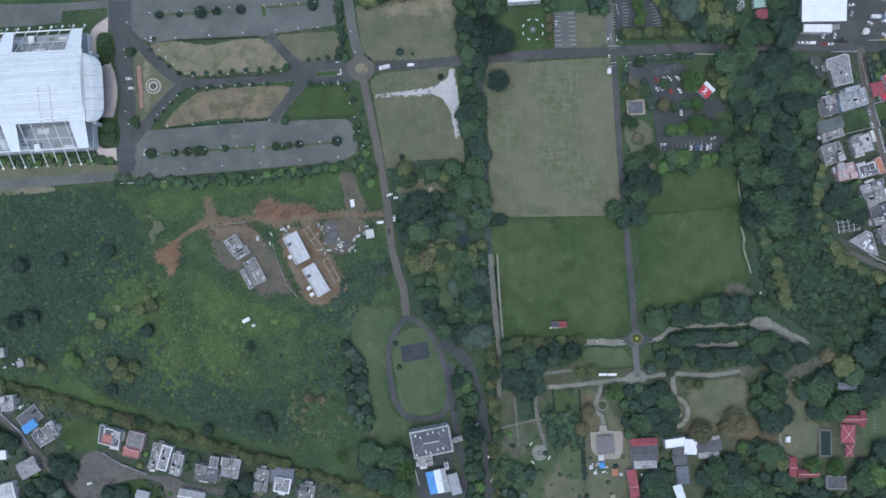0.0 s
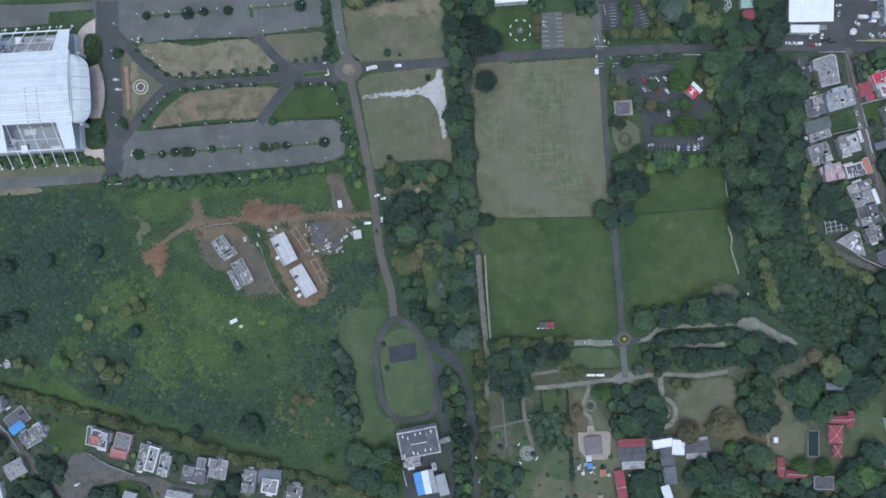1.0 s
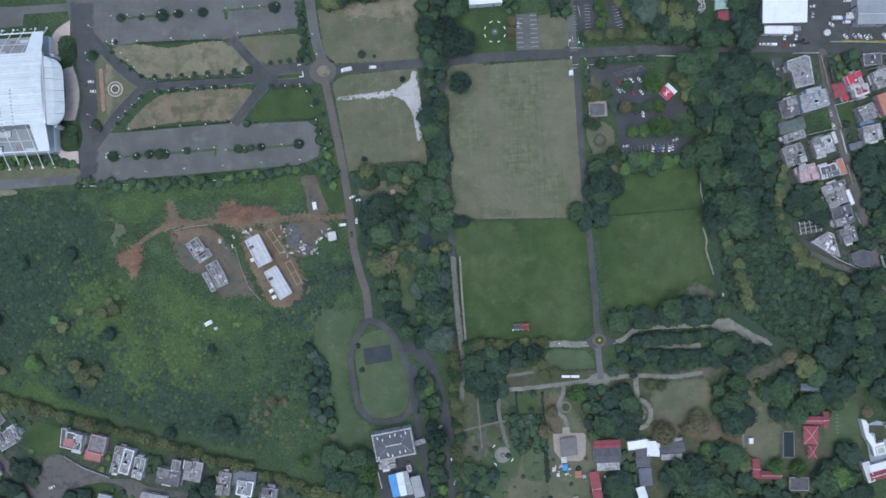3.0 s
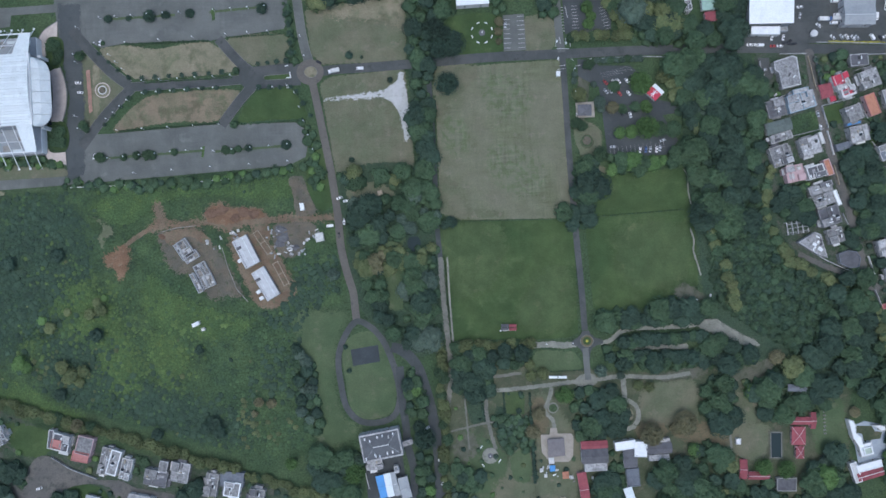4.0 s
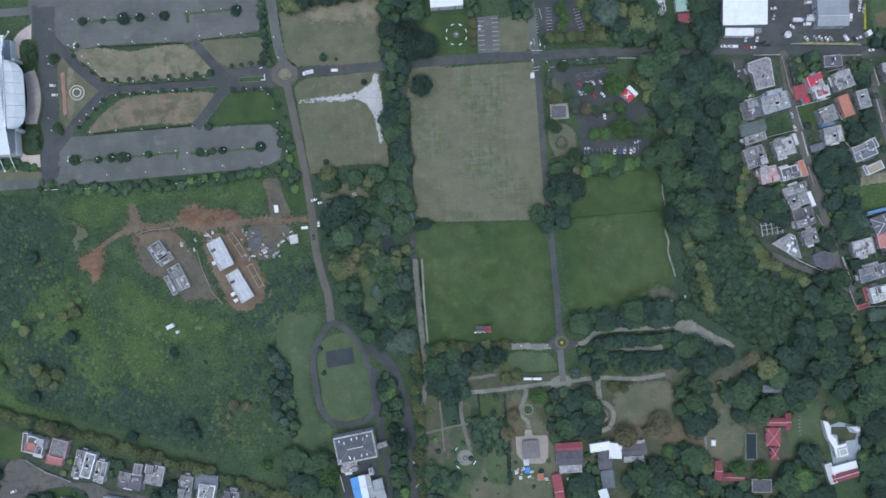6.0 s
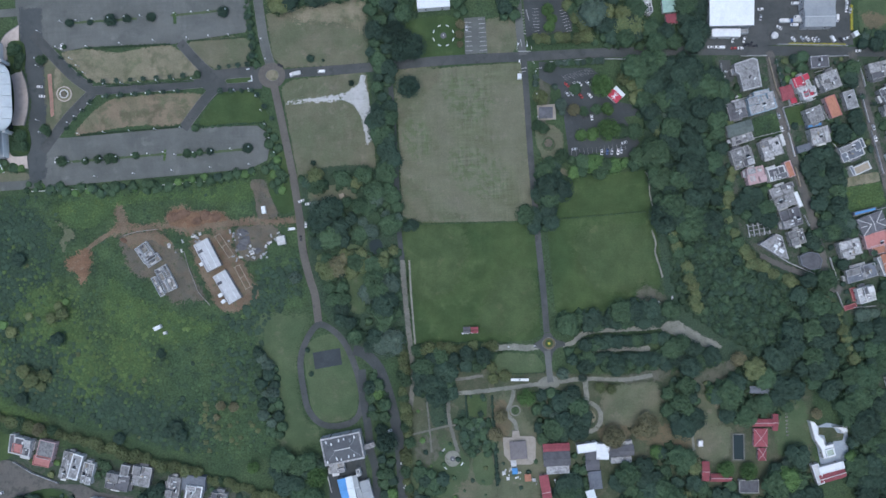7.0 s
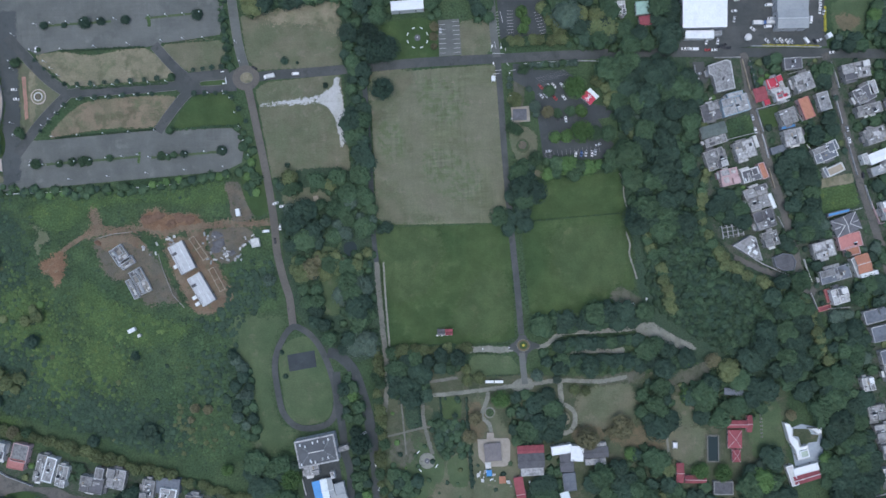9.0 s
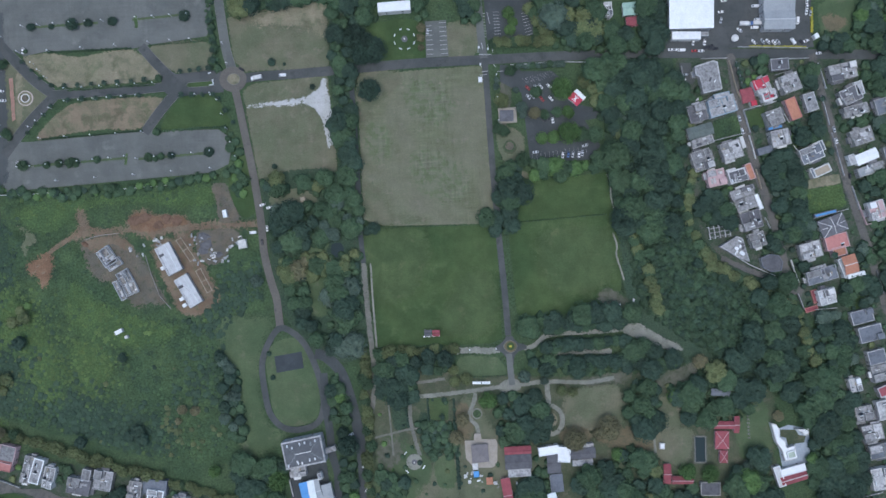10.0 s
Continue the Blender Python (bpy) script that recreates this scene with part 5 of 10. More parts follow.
rng_houses = random.Random(9)


def rooftop(root, w, d, h, rim, r):
    """What stands on a lived-in flat roof: a raised corner with its own parapet, pipes, boxes and a bright vent."""
    sx, sy = r.choice((-1, 1)), r.choice((-1, 1))
    ex, ey = w * r.uniform(0.2, 0.32), d * r.uniform(0.18, 0.3)
    cx, cy = sx * (w / 2 - ex - 0.02), sy * (d / 2 - ey - 0.02)
    top = h + r.uniform(0.8, 1.5)
    deck = r.choice((M_concrete, M_slate, M_pale, M_concrete))
    box("raised_deck", deck, root, cx - ex, cx + ex, cy - ey, cy + ey, h - 0.09, top)
    for x0, x1, y0, y1 in ((cx - ex, cx + ex, cy - ey, cy - ey + 0.3), (cx - ex, cx + ex, cy + ey - 0.3, cy + ey), (cx - ex, cx - ex + 0.3, cy - ey + 0.31, cy + ey - 0.31), (cx + ex - 0.3, cx + ex, cy - ey + 0.31, cy + ey - 0.31)):
        box("deck_parapet", rim, root, x0, x1, y0, y1, top, top + 0.4)
    for i in range(r.randrange(2, 5)):
        x, y = r.uniform(-0.42, 0.42) * w, r.uniform(-0.42, 0.42) * d
        ax, ay = r.choice(((0.35, 0.35), (0.3, 1.1), (1.2, 0.25), (0.6, 0.4), (0.45, 0.45)))
        z = top if abs(x - cx) < ex and abs(y - cy) < ey else h - 0.1
        box("roof_box", r.choice((M_bright, M_bright, M_white, M_slate, M_tan)), root, x - ax, x + ax, y - ay, y + ay, z, z + 0.7 + 0.02 * i)


def house(a, b, c, h, wall, roof, label, style="flat", rise=1.2, rim=None, head=None, patchy=0, name="house", windows=True, tank=0, category="house", rim_w=0.45):
    """A house on the corner points a, b, c of its roof; flat roofs get a parapet, a stair head and patches of roofing."""
    mid, turn, w, d = frame_of(a, b, c)
    root = thing(name, mid.x, mid.y, 0, turn)
    FOOT.append((mid.x, mid.y, math.cos(radians(turn)), math.sin(radians(turn)), w, d))
    r = rng_houses
    r2 = random.Random(int(mid.x * 7 + mid.y * 13))
    box("wall", wall, root, -w / 2, w / 2, -d / 2, d / 2, 0, h - 0.3)
    if windows:
        openings(root, w, d, h)
    if style == "gable":
        part("roof", gable(w, d, h - 0.3, rise), roof, root)
        box("ridge_cap", rim or roof, root, -w / 2 - 0.4, w / 2 + 0.4, -0.2, 0.2, h - 0.25 + rise, h + rise + 0.05)
    elif style == "hip":
        part("roof", hip(w, d, h - 0.3, rise), roof, root)
    else:
        box("roof", roof, root, -w / 2, w / 2, -d / 2, d / 2, h - 0.297, h - 0.1)
        q, t = rim or wall, rim_w
        for x0, x1, y0, y1 in ((-w / 2, w / 2, -d / 2, -d / 2 + t), (-w / 2, w / 2, d / 2 - t, d / 2), (-w / 2, -w / 2 + t, -d / 2 + t, d / 2 - t), (w / 2 - t, w / 2, -d / 2 + t, d / 2 - t)):
            box("parapet", q, root, x0 + 0.004, x1 - 0.004, y0 + 0.004, y1 - 0.004, h - 0.1, h + 0.35 + (0.003 if x1 - x0 < 1 else 0))
        if head:
            sx, sy = r.choice((-1, 1)), r.choice((-1, 1))
            hx, hy = min(w * 0.36, 4.0), min(d * 0.34, 3.4)
            cx, cy = sx * (w / 2 - hx / 2 - 0.6), sy * (d / 2 - hy / 2 - 0.6)
            box("stair_head", wall, root, cx - hx / 2, cx + hx / 2, cy - hy / 2, cy + hy / 2, h - 0.1, h + 2.1)
            box("stair_head_roof", head, root, cx - hx / 2 - 0.2, cx + hx / 2 + 0.2, cy - hy / 2 - 0.2, cy + hy / 2 + 0.2, h + 2.1, h + 2.28)
        for i in range(patchy):
            px, py = r.uniform(-w * 0.32, w * 0.32), r.uniform(-d * 0.32, d * 0.32)
            ex, ey = r.uniform(0.8, w * 0.18), r.uniform(0.6, d * 0.18)
            box("roof_slab", r.choice((M_pale, M_slate, M_concrete, roof)), root, max(px - ex, -w / 2 + 0.6), min(px + ex, w / 2 - 0.6), max(py - ey, -d / 2 + 0.6), min(py + ey, d / 2 - 0.6), h - 0.1, h + r.uniform(0.0, 0.5) + 0.01 * i)
        if patchy > 1:
            for side in r.sample((0, 90, 180, 270), 2):
                length, off = (w, d / 2) if side % 180 == 0 else (d, w / 2)
                u, half, out = r.uniform(-0.25, 0.25) * length, length * r.uniform(0.16, 0.26), r.uniform(0.9, 2.0)
                top = h * r.uniform(0.55, 0.8)
                bm = bmesh.new()
                box_bm(bm, u - half, u + half, -off - out, -off - 0.003, 0, top, pose(0, 0, 0, 0, 0, side))
                part("porch", bm, wall, root)
                bm = bmesh.new()
                box_bm(bm, u - half - 0.2, u + half + 0.2, -off - out - 0.2, -off - 0.003, top, top + 0.16, pose(0, 0, 0, 0, 0, side))
                part("porch_roof", bm, r.choice((M_pale, M_concrete, M_slate, M_white)), root)
            rooftop(root, w, d, h, q, r2)
            u = r.uniform(-0.25, 0.25) * w
            box("low_wall", q, root, u - 0.15, u + 0.15, -d / 2 + 0.5, d / 2 - 0.5, h - 0.1, h + 0.6)
    tagged(root, label, category)
    for i in range(tank):
        u, v = r.uniform(-0.3, 0.3) * w, r.uniform(-0.3, 0.3) * d
        p = root.matrix_basis @ Vector((u, v, h + (0.55 if patchy else -0.1)))
        if i % 2:
            water_tank(p.x, p.y, p.z)
        else:
            solar_heater(p.x, p.y, p.z, turn + r.choice((0, 90, 180)))
    return root


def poly_house(pts, h, wall, roof, rim, label, name="house", category="house", rim_w=0.6, windows=5, clutter=0):
    """A flat roofed house of any outline with a parapet all round."""
    p = [Vector(a) for a in pts]
    if area(p) < 0:
        p.reverse()
    mid = sum(p, Vector((0, 0))) / len(p)
    q = [a - mid for a in p]
    n = len(q)
    root = thing(name, mid.x, mid.y)
    FOOT.append((mid.x, mid.y, 1.0, 0.0, max(a.x for a in q) - min(a.x for a in q), max(a.y for a in q) - min(a.y for a in q)))
    mesh_object("wall", [(*a, 0) for a in q] + [(*a, h - 0.3) for a in q], [(i, (i + 1) % n, n + (i + 1) % n, n + i) for i in range(n)], wall, root)
    mesh_object("roof", [(*a, h - 0.29) for a in q] + [(*a, h - 0.1) for a in q], [tuple(range(n, 2 * n))] + [(i, (i + 1) % n, n + (i + 1) % n, n + i) for i in range(n)], roof, root)
    for i in range(n):
        a, b = q[i], q[(i + 1) % n]
        d = (b - a).normalized()
        m = Vector((-d.y, d.x)) * rim_w
        e = d * rim_w * 0.5
        v = [a, b, b + m - e, a + m + e]
        mesh_object("parapet", [(*c, h - 0.1) for c in v] + [(*c, h + 0.3 + 0.004 * i) for c in v], [(4, 5, 6, 7)] + [(k, (k + 1) % 4, 4 + (k + 1) % 4, 4 + k) for k in range(4)], rim, root)
        if i < windows and (b - a).length > 2.5:
            f = put("window", ME_frame, root, pose(*((a + b) / 2), 1.6, 0, 0, math.degrees(math.atan2(d.y, d.x))))
            put("pane", ME_pane, f, Matrix())
    r = random.Random(len(pts) + clutter)
    lo, hi = Vector((min(a.x for a in q), min(a.y for a in q))), Vector((max(a.x for a in q), max(a.y for a in q)))
    placed = 0
    while placed < clutter:
        c = Vector((r.uniform(lo.x, hi.x), r.uniform(lo.y, hi.y)))
        ex, ey = r.uniform(0.3, 1.6), r.uniform(0.25, 1.0)
        if not all(inside(c.x + i * ex, c.y + j * ey, q) for i in (-1, 1) for j in (-1, 1)):
            continue
        bm = bmesh.new()
        box_bm(bm, -ex, ex, -ey, ey, h - 0.1, h + r.uniform(0.25, 1.3), pose(c.x, c.y, 0, 0, 0, r.choice((-35, 55)) + r.uniform(-4, 4)))
        part("roof_block", bm, r.choice((M_pale, M_slate, M_bright, M_concrete, M_grime)), root)
        placed += 1
    return tagged(root, label, category)


TANKS, HEATERS = [], []


def solar_heater(x, y, z, turn):
    """A tilted dark collector with a white drum along its upper edge."""
    if HEATERS:
        return copy_thing(HEATERS[0], pose(x, y, z, 0, 0, turn))
    root = thing("solar_heater", x, y, z, turn)
    bm = bmesh.new()
    box_bm(bm, -1.0, 1.0, -0.95, 0.95, 0.0, 0.1, pose(0, 0, 0.55, 22))
    part("collector", bm, M_glass, root, "dark glass collector")
    bm = bmesh.new()
    bmesh.ops.create_cone(bm, cap_ends=True, segments=12, radius1=0.32, radius2=0.32, depth=2.1, matrix=pose(0, 0.95, 1.15, 0, 90))
    part("drum", bm, M_bright, root, "white storage drum")
    for u in (-0.8, 0.8):
        box("leg", M_steel, root, u - 0.04, u + 0.04, 0.75, 0.83, 0, 1.0)
        box("leg", M_steel, root, u - 0.04, u + 0.04, -0.8, -0.72, 0, 0.3)
    HEATERS.append(root)
    return tagged(root, "solar water heater with a white drum on a roof", "solar heater", group="roof solar heaters")



def water_tank(x, y, z):
    """A ribbed plastic tank with a lid, standing on a roof."""
    if TANKS:
        return copy_thing(TANKS[0], pose(x, y, z))
    root = thing("water_tank", x, y, z)
    bm = bmesh.new()
    for k, r in ((0.0, 0.6), (0.45, 0.64), (0.9, 0.6)):
        bmesh.ops.create_cone(bm, cap_ends=True, segments=14, radius1=r, radius2=r * 0.97, depth=0.44, matrix=pose(0, 0, 0.23 + k))
    part("tank", bm, M_bright, root)
    bm = bmesh.new()
    bmesh.ops.create_cone(bm, cap_ends=True, segments=14, radius1=0.5, radius2=0.25, depth=0.2, matrix=pose(0, 0, 1.45))
    part("lid", bm, M_white, root)
    TANKS.append(root)
    return tagged(root, "round white plastic water tank on a roof", "water tank", group="roof water tanks")


# ---- the sports hall ----


def sports_hall():
    """A long hall: high vaulted roof of sheet strips, open sloping sides with struts down to footings, a curved entrance canopy."""
    north, south, east = Vector((-265.8, 141.6)), Vector((-265.3, 96.1)), None
    y = (south - north)
    depth = y.length
    turn = math.degrees(math.atan2(-y.x, y.y)) + 180
    mid = (north + south) / 2
    root = thing("sports_hall", mid.x, mid.y, 0, turn)
    x0, hy = -96.0, depth / 2
    strips = 26
    for i in range(strips):
        v0, v1 = -hy + depth * i / strips, -hy + depth * (i + 1) / strips
        z0, z1 = (18 + 2.2 * (1 - (v / hy) ** 2) for v in (v0, v1))
        step = 0.10 if i % 2 else 0.0
        bm = bmesh.new()
        e = 0.06
        vs = [bm.verts.new(p) for p in ((x0, v0 + e, z0 + step), (0, v0 + e, z0 + step), (0, v1 - e, z1 + step), (x0, v1 - e, z1 + step), (x0, v0 + e, z0 - 0.2), (0, v0 + e, z0 - 0.2), (0, v1 - e, z1 - 0.2), (x0, v1 - e, z1 - 0.2))]
        for f in ((0, 1, 2, 3), (7, 6, 5, 4), (0, 4, 5, 1), (1, 5, 6, 2), (2, 6, 7, 3), (3, 7, 4, 0)):
            bm.faces.new([vs[k] for k in f])
        part("roof_strip", bm, M_metal, root)
        # standing seams
        if i % 3 == 0:
            box("seam", M_steel, root, x0, 0.02, v0 - 0.05, v0 + 0.05, z0 - 0.1, z0 + 0.22)
    # rows of small roof lights
    for k in range(2):
        for i in range(12):
            v = -hy * 0.05 - i * 2.3
            z = 18 + 2.2 * (1 - (v / hy) ** 2)
            box("roof_light", M_slate, root, -27.6 + k * 7.4, -26.9 + k * 7.4, v - 0.3, v + 0.3, z - 0.1, z + 0.3)
    box("end_wall", M_panelgrey, root, -1.2, -0.4, -hy, hy, 0, 17.4)
    box("end_frame", M_bright, root, -0.8, 0.6, -hy, hy, 16.6, 18.6)
    # open sloping sides
    for s, reach, foot in ((1, 13.5, 21.0), (-1, 16.5, 25.0)):
        edge = s * (hy + reach)
        box("edge_beam", M_bright, root, x0, 0.3, edge - 0.35, edge + 0.35, 14.4, 15.1)
        box("lower_roof", M_panelgrey, root, x0, -1.3, min(s * hy, edge), max(s * hy, edge), 6.0, 6.5)
        box("side_wall", M_pale, root, x0, -1.3, edge - 0.2, edge + 0.2, 0, 6.4)
        box("side_end", M_bright, root, -1.29, -0.9, min(s * hy, edge) + 0.3, max(s * hy, edge) - 0.3, 0, 6.3, "white rendered end wall")
        box("gutter_wall", M_panelgrey, root, x0, -1.3, s * hy - 0.2, s * hy + 0.2, 6.4, 17.8)
        box("cross_beam", M_steel, root, x0, -1.3, s * (hy + reach * 0.55) - 0.25, s * (hy + reach * 0.55) + 0.25, 11.5, 12.1)
        for a, b in ((-9.8, 0.0), (-53.0, -44.0)):
            bm = bmesh.new()
            flare = 3.0
            vs = []
            for z in (0.0, -0.3):
                vs += [bm.verts.new(p) for p in ((a - 1.0 + flare, s * hy, 18 + z), (b, s * hy, 18 + z), (b + 0.3, edge, 15.1 + z), (a + 3, edge, 15.1 + z))]
            vs[0].co.x = vs[4].co.x = a - 0.5
            for f in ((0, 1, 2, 3), (7, 6, 5, 4), (0, 4, 5, 1), (1, 5, 6, 2), (2, 6, 7, 3), (3, 7, 4, 0)):
                bm.faces.new([vs[k] for k in f])
            bmesh.ops.recalc_face_normals(bm, faces=bm.faces[:])
            part("side_roof", bm, M_metal, root)
        x = -5.5
        while x > x0:
            bm = bmesh.new()
            verts, faces = [], []
            limb(verts, faces, (x, s * (hy + foot), 0.3), (x, s * hy, 17.9), 0.28, 0.22, 6)
            mesh_object("strut", verts, faces, M_bright, root)
            bm.free()
            box("footing", M_bright, root, x - 0.6, x + 0.6, s * (hy + foot) - 0.6, s * (hy + foot) + 0.6, 0, 0.8, "white concrete footing")
            x -= 7.35
        r = random.Random(3)
        for i in range(26):
            px, py = r.uniform(x0 + 2, -4), s * (hy + r.uniform(2, reach - 2.5))
            if i % 13 == 0:
                box("roof_block", M_bright, root, px - 2, px + 2, py - 2.5, py + 2.5, 6.5, 7.8, "pale rooftop block", 0.1)
            else:
                ex, ey = r.uniform(0.8, 4.0), r.uniform(0.6, 2.2)
                box("roof_block", r.choice((M_slate, M_canopy, M_canopy, M_steel, M_dirtfloor)), root, px - ex, px + ex, py - ey, py + ey, 6.5, 6.6 + 0.11 * i * 0.3)
    # curved entrance canopy of six panels
    n = 6
    half = 22.0
    for i in range(n):
        bm = bmesh.new()
        ring = []
        for k in range(5):
            u = -1 + 2 * (i + k / 4) / n
            out = 3.6 + 7.0 * (1 - abs(u) ** 6)
            yy = u * half - 1.7
            if k == 0:
                yy += 0.1
            if k == 4:
                yy -= 0.1
            ring.append([bm.verts.new(p) for p in ((0.7, yy, 17.6), (0.7 + (out - 0.7) * 0.5, yy, 16.4), (out, yy, 13.6), (out, yy, 13.0), (0.7, yy, 16.8))])
        for a, b in zip(ring, ring[1:]):
            for k in range(5):
                j = (k + 1) % 5
                bm.faces.new((a[k], b[k], b[j], a[j]))
        bm.faces.new(ring[0])
        bm.faces.new(ring[-1])
        bmesh.ops.recalc_face_normals(bm, faces=bm.faces[:])
        part("canopy_panel", bm, M_canopy, root, "blue grey sheet panel of the entrance canopy")
    box("entrance_wall", M_glass, root, 1.5, 2.4, -half + 2, half - 2, 0, 12.4, "dark glass entrance front")
    for s in (-1, 1):
        box("entrance_pier", M_bright, root, 0.5, 2.6, s * (half + 0.8) - 1.0, s * (half + 0.8) + 1.0, 0, 9.0, "white corner pier")
    return tagged(root, "long sports hall with a white vaulted sheet metal roof", "sports hall")


sports_hall()


def terrace(inner, outer, label):
    """A curved paved terrace between two lines of equal count, laid in wedge slabs with a kerb."""
    p, q = spline(inner, steps=4), spline(outer, steps=4)
    base = thing("terrace", p[0].x, p[0].y)
    m = base.matrix_basis.inverted()
    for i in range(len(p) - 1):
        bm = bmesh.new()
        corners = [p[i], q[i], q[i + 1], p[i + 1]]
        mid = sum(corners, Vector((0, 0))) / 4
        top = [bm.verts.new(m @ Vector((*(mid + (c - mid) * 0.985), 0.68))) for c in corners]
        low = [bm.verts.new(m @ Vector((*(mid + (c - mid) * 0.985), 0.0))) for c in corners]
        bm.faces.new(top)
        for k in range(4):
            bm.faces.new((top[k], top[(k + 1) % 4], low[(k + 1) % 4], low[k]))
        bmesh.ops.recalc_face_normals(bm, faces=bm.faces[:])
        part("paving_slab", bm, M_paving, base)
    k = kerb_line("kerb", [Vector((m @ Vector((*a, 0)))[:2]) for a in q], 0.5, base, height=0.8)
    return tagged(base, label, "terrace", kind="structure")


terrace([(-262.6, 134.1), (-261.4, 126.6), (-261.1, 117.2), (-262.2, 108.0), (-264.8, 101.4)], [(-255.7, 137.5), (-252.8, 128.0), (-251.7, 118.6), (-252.8, 109.4), (-255.5, 100.6)], "curved pinkish paved terrace before the sports hall")
terrace([(-264.4, 144.6), (-264.5, 150.9), (-262.4, 156.4), (-256.4, 156.9)], [(-270.5, 141.9), (-269.6, 153.1), (-265.2, 161.1), (-255.9, 167.0)], "curved pinkish paved terrace at the hall's corner")
terrace([(-268.6, 98.9), (-267.5, 89.6), (-264.1, 81.2), (-254.4, 80.8)], [(-264.0, 102.4), (-270.1, 89.7), (-265.8, 76.5), (-254.1, 72.2)], "curved pinkish paved terrace at the hall's corner")
slab("hall_bed", [(-262.4, 155.7), (-254.9, 156.1), (-252.5, 150.4), (-253.8, 138.1), (-259.9, 136.2), (-262.9, 143.4)], M_field, "planted bed beside the terrace", 0.7, True)
slab("hall_bed", [(-261.1, 99.7), (-254.0, 100.1), (-251.4, 90.7), (-254.0, 82.2), (-262.2, 83.4), (-263.0, 91.2)], M_field, "planted bed beside the terrace", 0.7, True)


def ring_fountain(x, y, rings, label, name="fountain", ball=True):
    root = thing(name, x, y)
    for i, (r0, r1, h, material, pname) in enumerate(rings):
        n = 28
        verts, faces = [], []
        for k in range(n):
            t = 2 * math.pi * k / n
            for r, z in ((r0, 0), (r0, h), (r1, h), (r1, 0)):
                verts.append((r * math.cos(t), r * math.sin(t), z))
        for k in range(n):
            a, b = 4 * k, 4 * ((k + 1) % n)
            for j in range(3):
                faces.append((a + j, a + j + 1, b + j + 1, b + j))
        mesh_object(pname, verts, faces, material, root)
    if ball:
        bm = bmesh.new()
        bmesh.ops.create_cone(bm, cap_ends=True, segments=12, radius1=0.5, radius2=0.25, depth=1.4, matrix=pose(0, 0, 1.0))
        bmesh.ops.create_uvsphere(bm, u_segments=10, v_segments=6, radius=0.45, matrix=pose(0, 0, 1.9))
        part("pedestal", bm, M_white, root, "white stone pedestal")
    return tagged(root, label, "fountain")


FX, FY = (-228.1, 120.1)
ring_fountain(FX, FY, ((0.1, 2.3, 0.75, M_mud, "basin"), (2.3, 2.9, 1.0, M_white, "rim"), (2.9, 4.4, 0.7, M_earth, "gravel_ring"), (4.4, 5.0, 0.72, M_paving, "paving_ring")), "round dry fountain with a white rim", ball=False)
FX, FY = (22.6, 145.3)
ring_fountain(FX, FY, ((0.1, 2.0, 0.6, M_slate, "basin"),), "dark round basin with a white pedestal")
for i in range(8):
    t = math.radians(20 + 45 * i)
    st = thing("edging_stone", FX + 6.9 * math.cos(t), FY + 6.9 * math.sin(t), 0, 110 + 45 * i)
    box("block", M_bright, st, -1.0, 1.0, -0.3, 0.3, 0, 0.75, bevel=0.05)
    tagged(st, "white painted edging stone on a round lawn", "edging stone", group="ring of white stones")
FX, FY = (14.1, -131.3)
ring_fountain(FX, FY, ((0.1, 1.7, 0.7, M_slate, "basin"), (1.7, 5.2, 0.45, M_sand, "paving_ring")), "dark round garden basin with a pale pedestal")
for dx, dy, tt in ((-5.6, 5.8, 50), (6.0, -3.6, 55), (-5.0, -5.8, 130), (-7.0, 4.2, 50)):
    st = thing("garden_bench", FX + dx, FY + dy, 0, tt)
    box("seat", M_bright, st, -1.3, 1.3, -0.3, 0.3, 0.35, 0.62)
    for u in (-1, 1):
        box("leg", M_white, st, u - 0.15, u + 0.15, -0.25, 0.25, 0, 0.35)
    tagged(st, "white concrete garden bench beside a basin", "bench", group="garden benches")
FX, FY = (103.8, -108.9)
ring_fountain(FX, FY, ((0.1, 0.9, 0.7, M_slate, "basin"), (0.9, 4.8, 0.5, M_earth, "bed_ring")), "small round garden basin in a dry bed")
FX, FY = (141.4, -122.2)
ring_fountain(FX, FY, ((0.1, 1.3, 0.6, M_slate, "basin"),), "dark round basin with a white pedestal")
FX, FY = (80.8, -59.7)
ring_fountain(FX, FY, ((0.1, 0.9, 0.85, M_yellow, "flower_bed"), (0.9, 2.6, 0.72, M_field, "hedge_ring")), "planted rings on a roundabout", "flower_ring", ball=False)
FX, FY = (87.5, 71.0)
ring_fountain(FX, FY, ((0.1, 2.8, 0.6, M_mud, "basin"), (2.8, 3.6, 0.5, M_ground, "lawn_ring")), "round overgrown garden bed with a path", "garden_circle", ball=False)
FX, FY = (56.5, -102.2)
ring_fountain(FX, FY, ((0.1, 2.6, 0.9, M_ground, "hedge"), (2.6, 3.6, 0.5, M_sand, "path_ring")), "small round hedge before the pavilion", "garden_circle", ball=False)

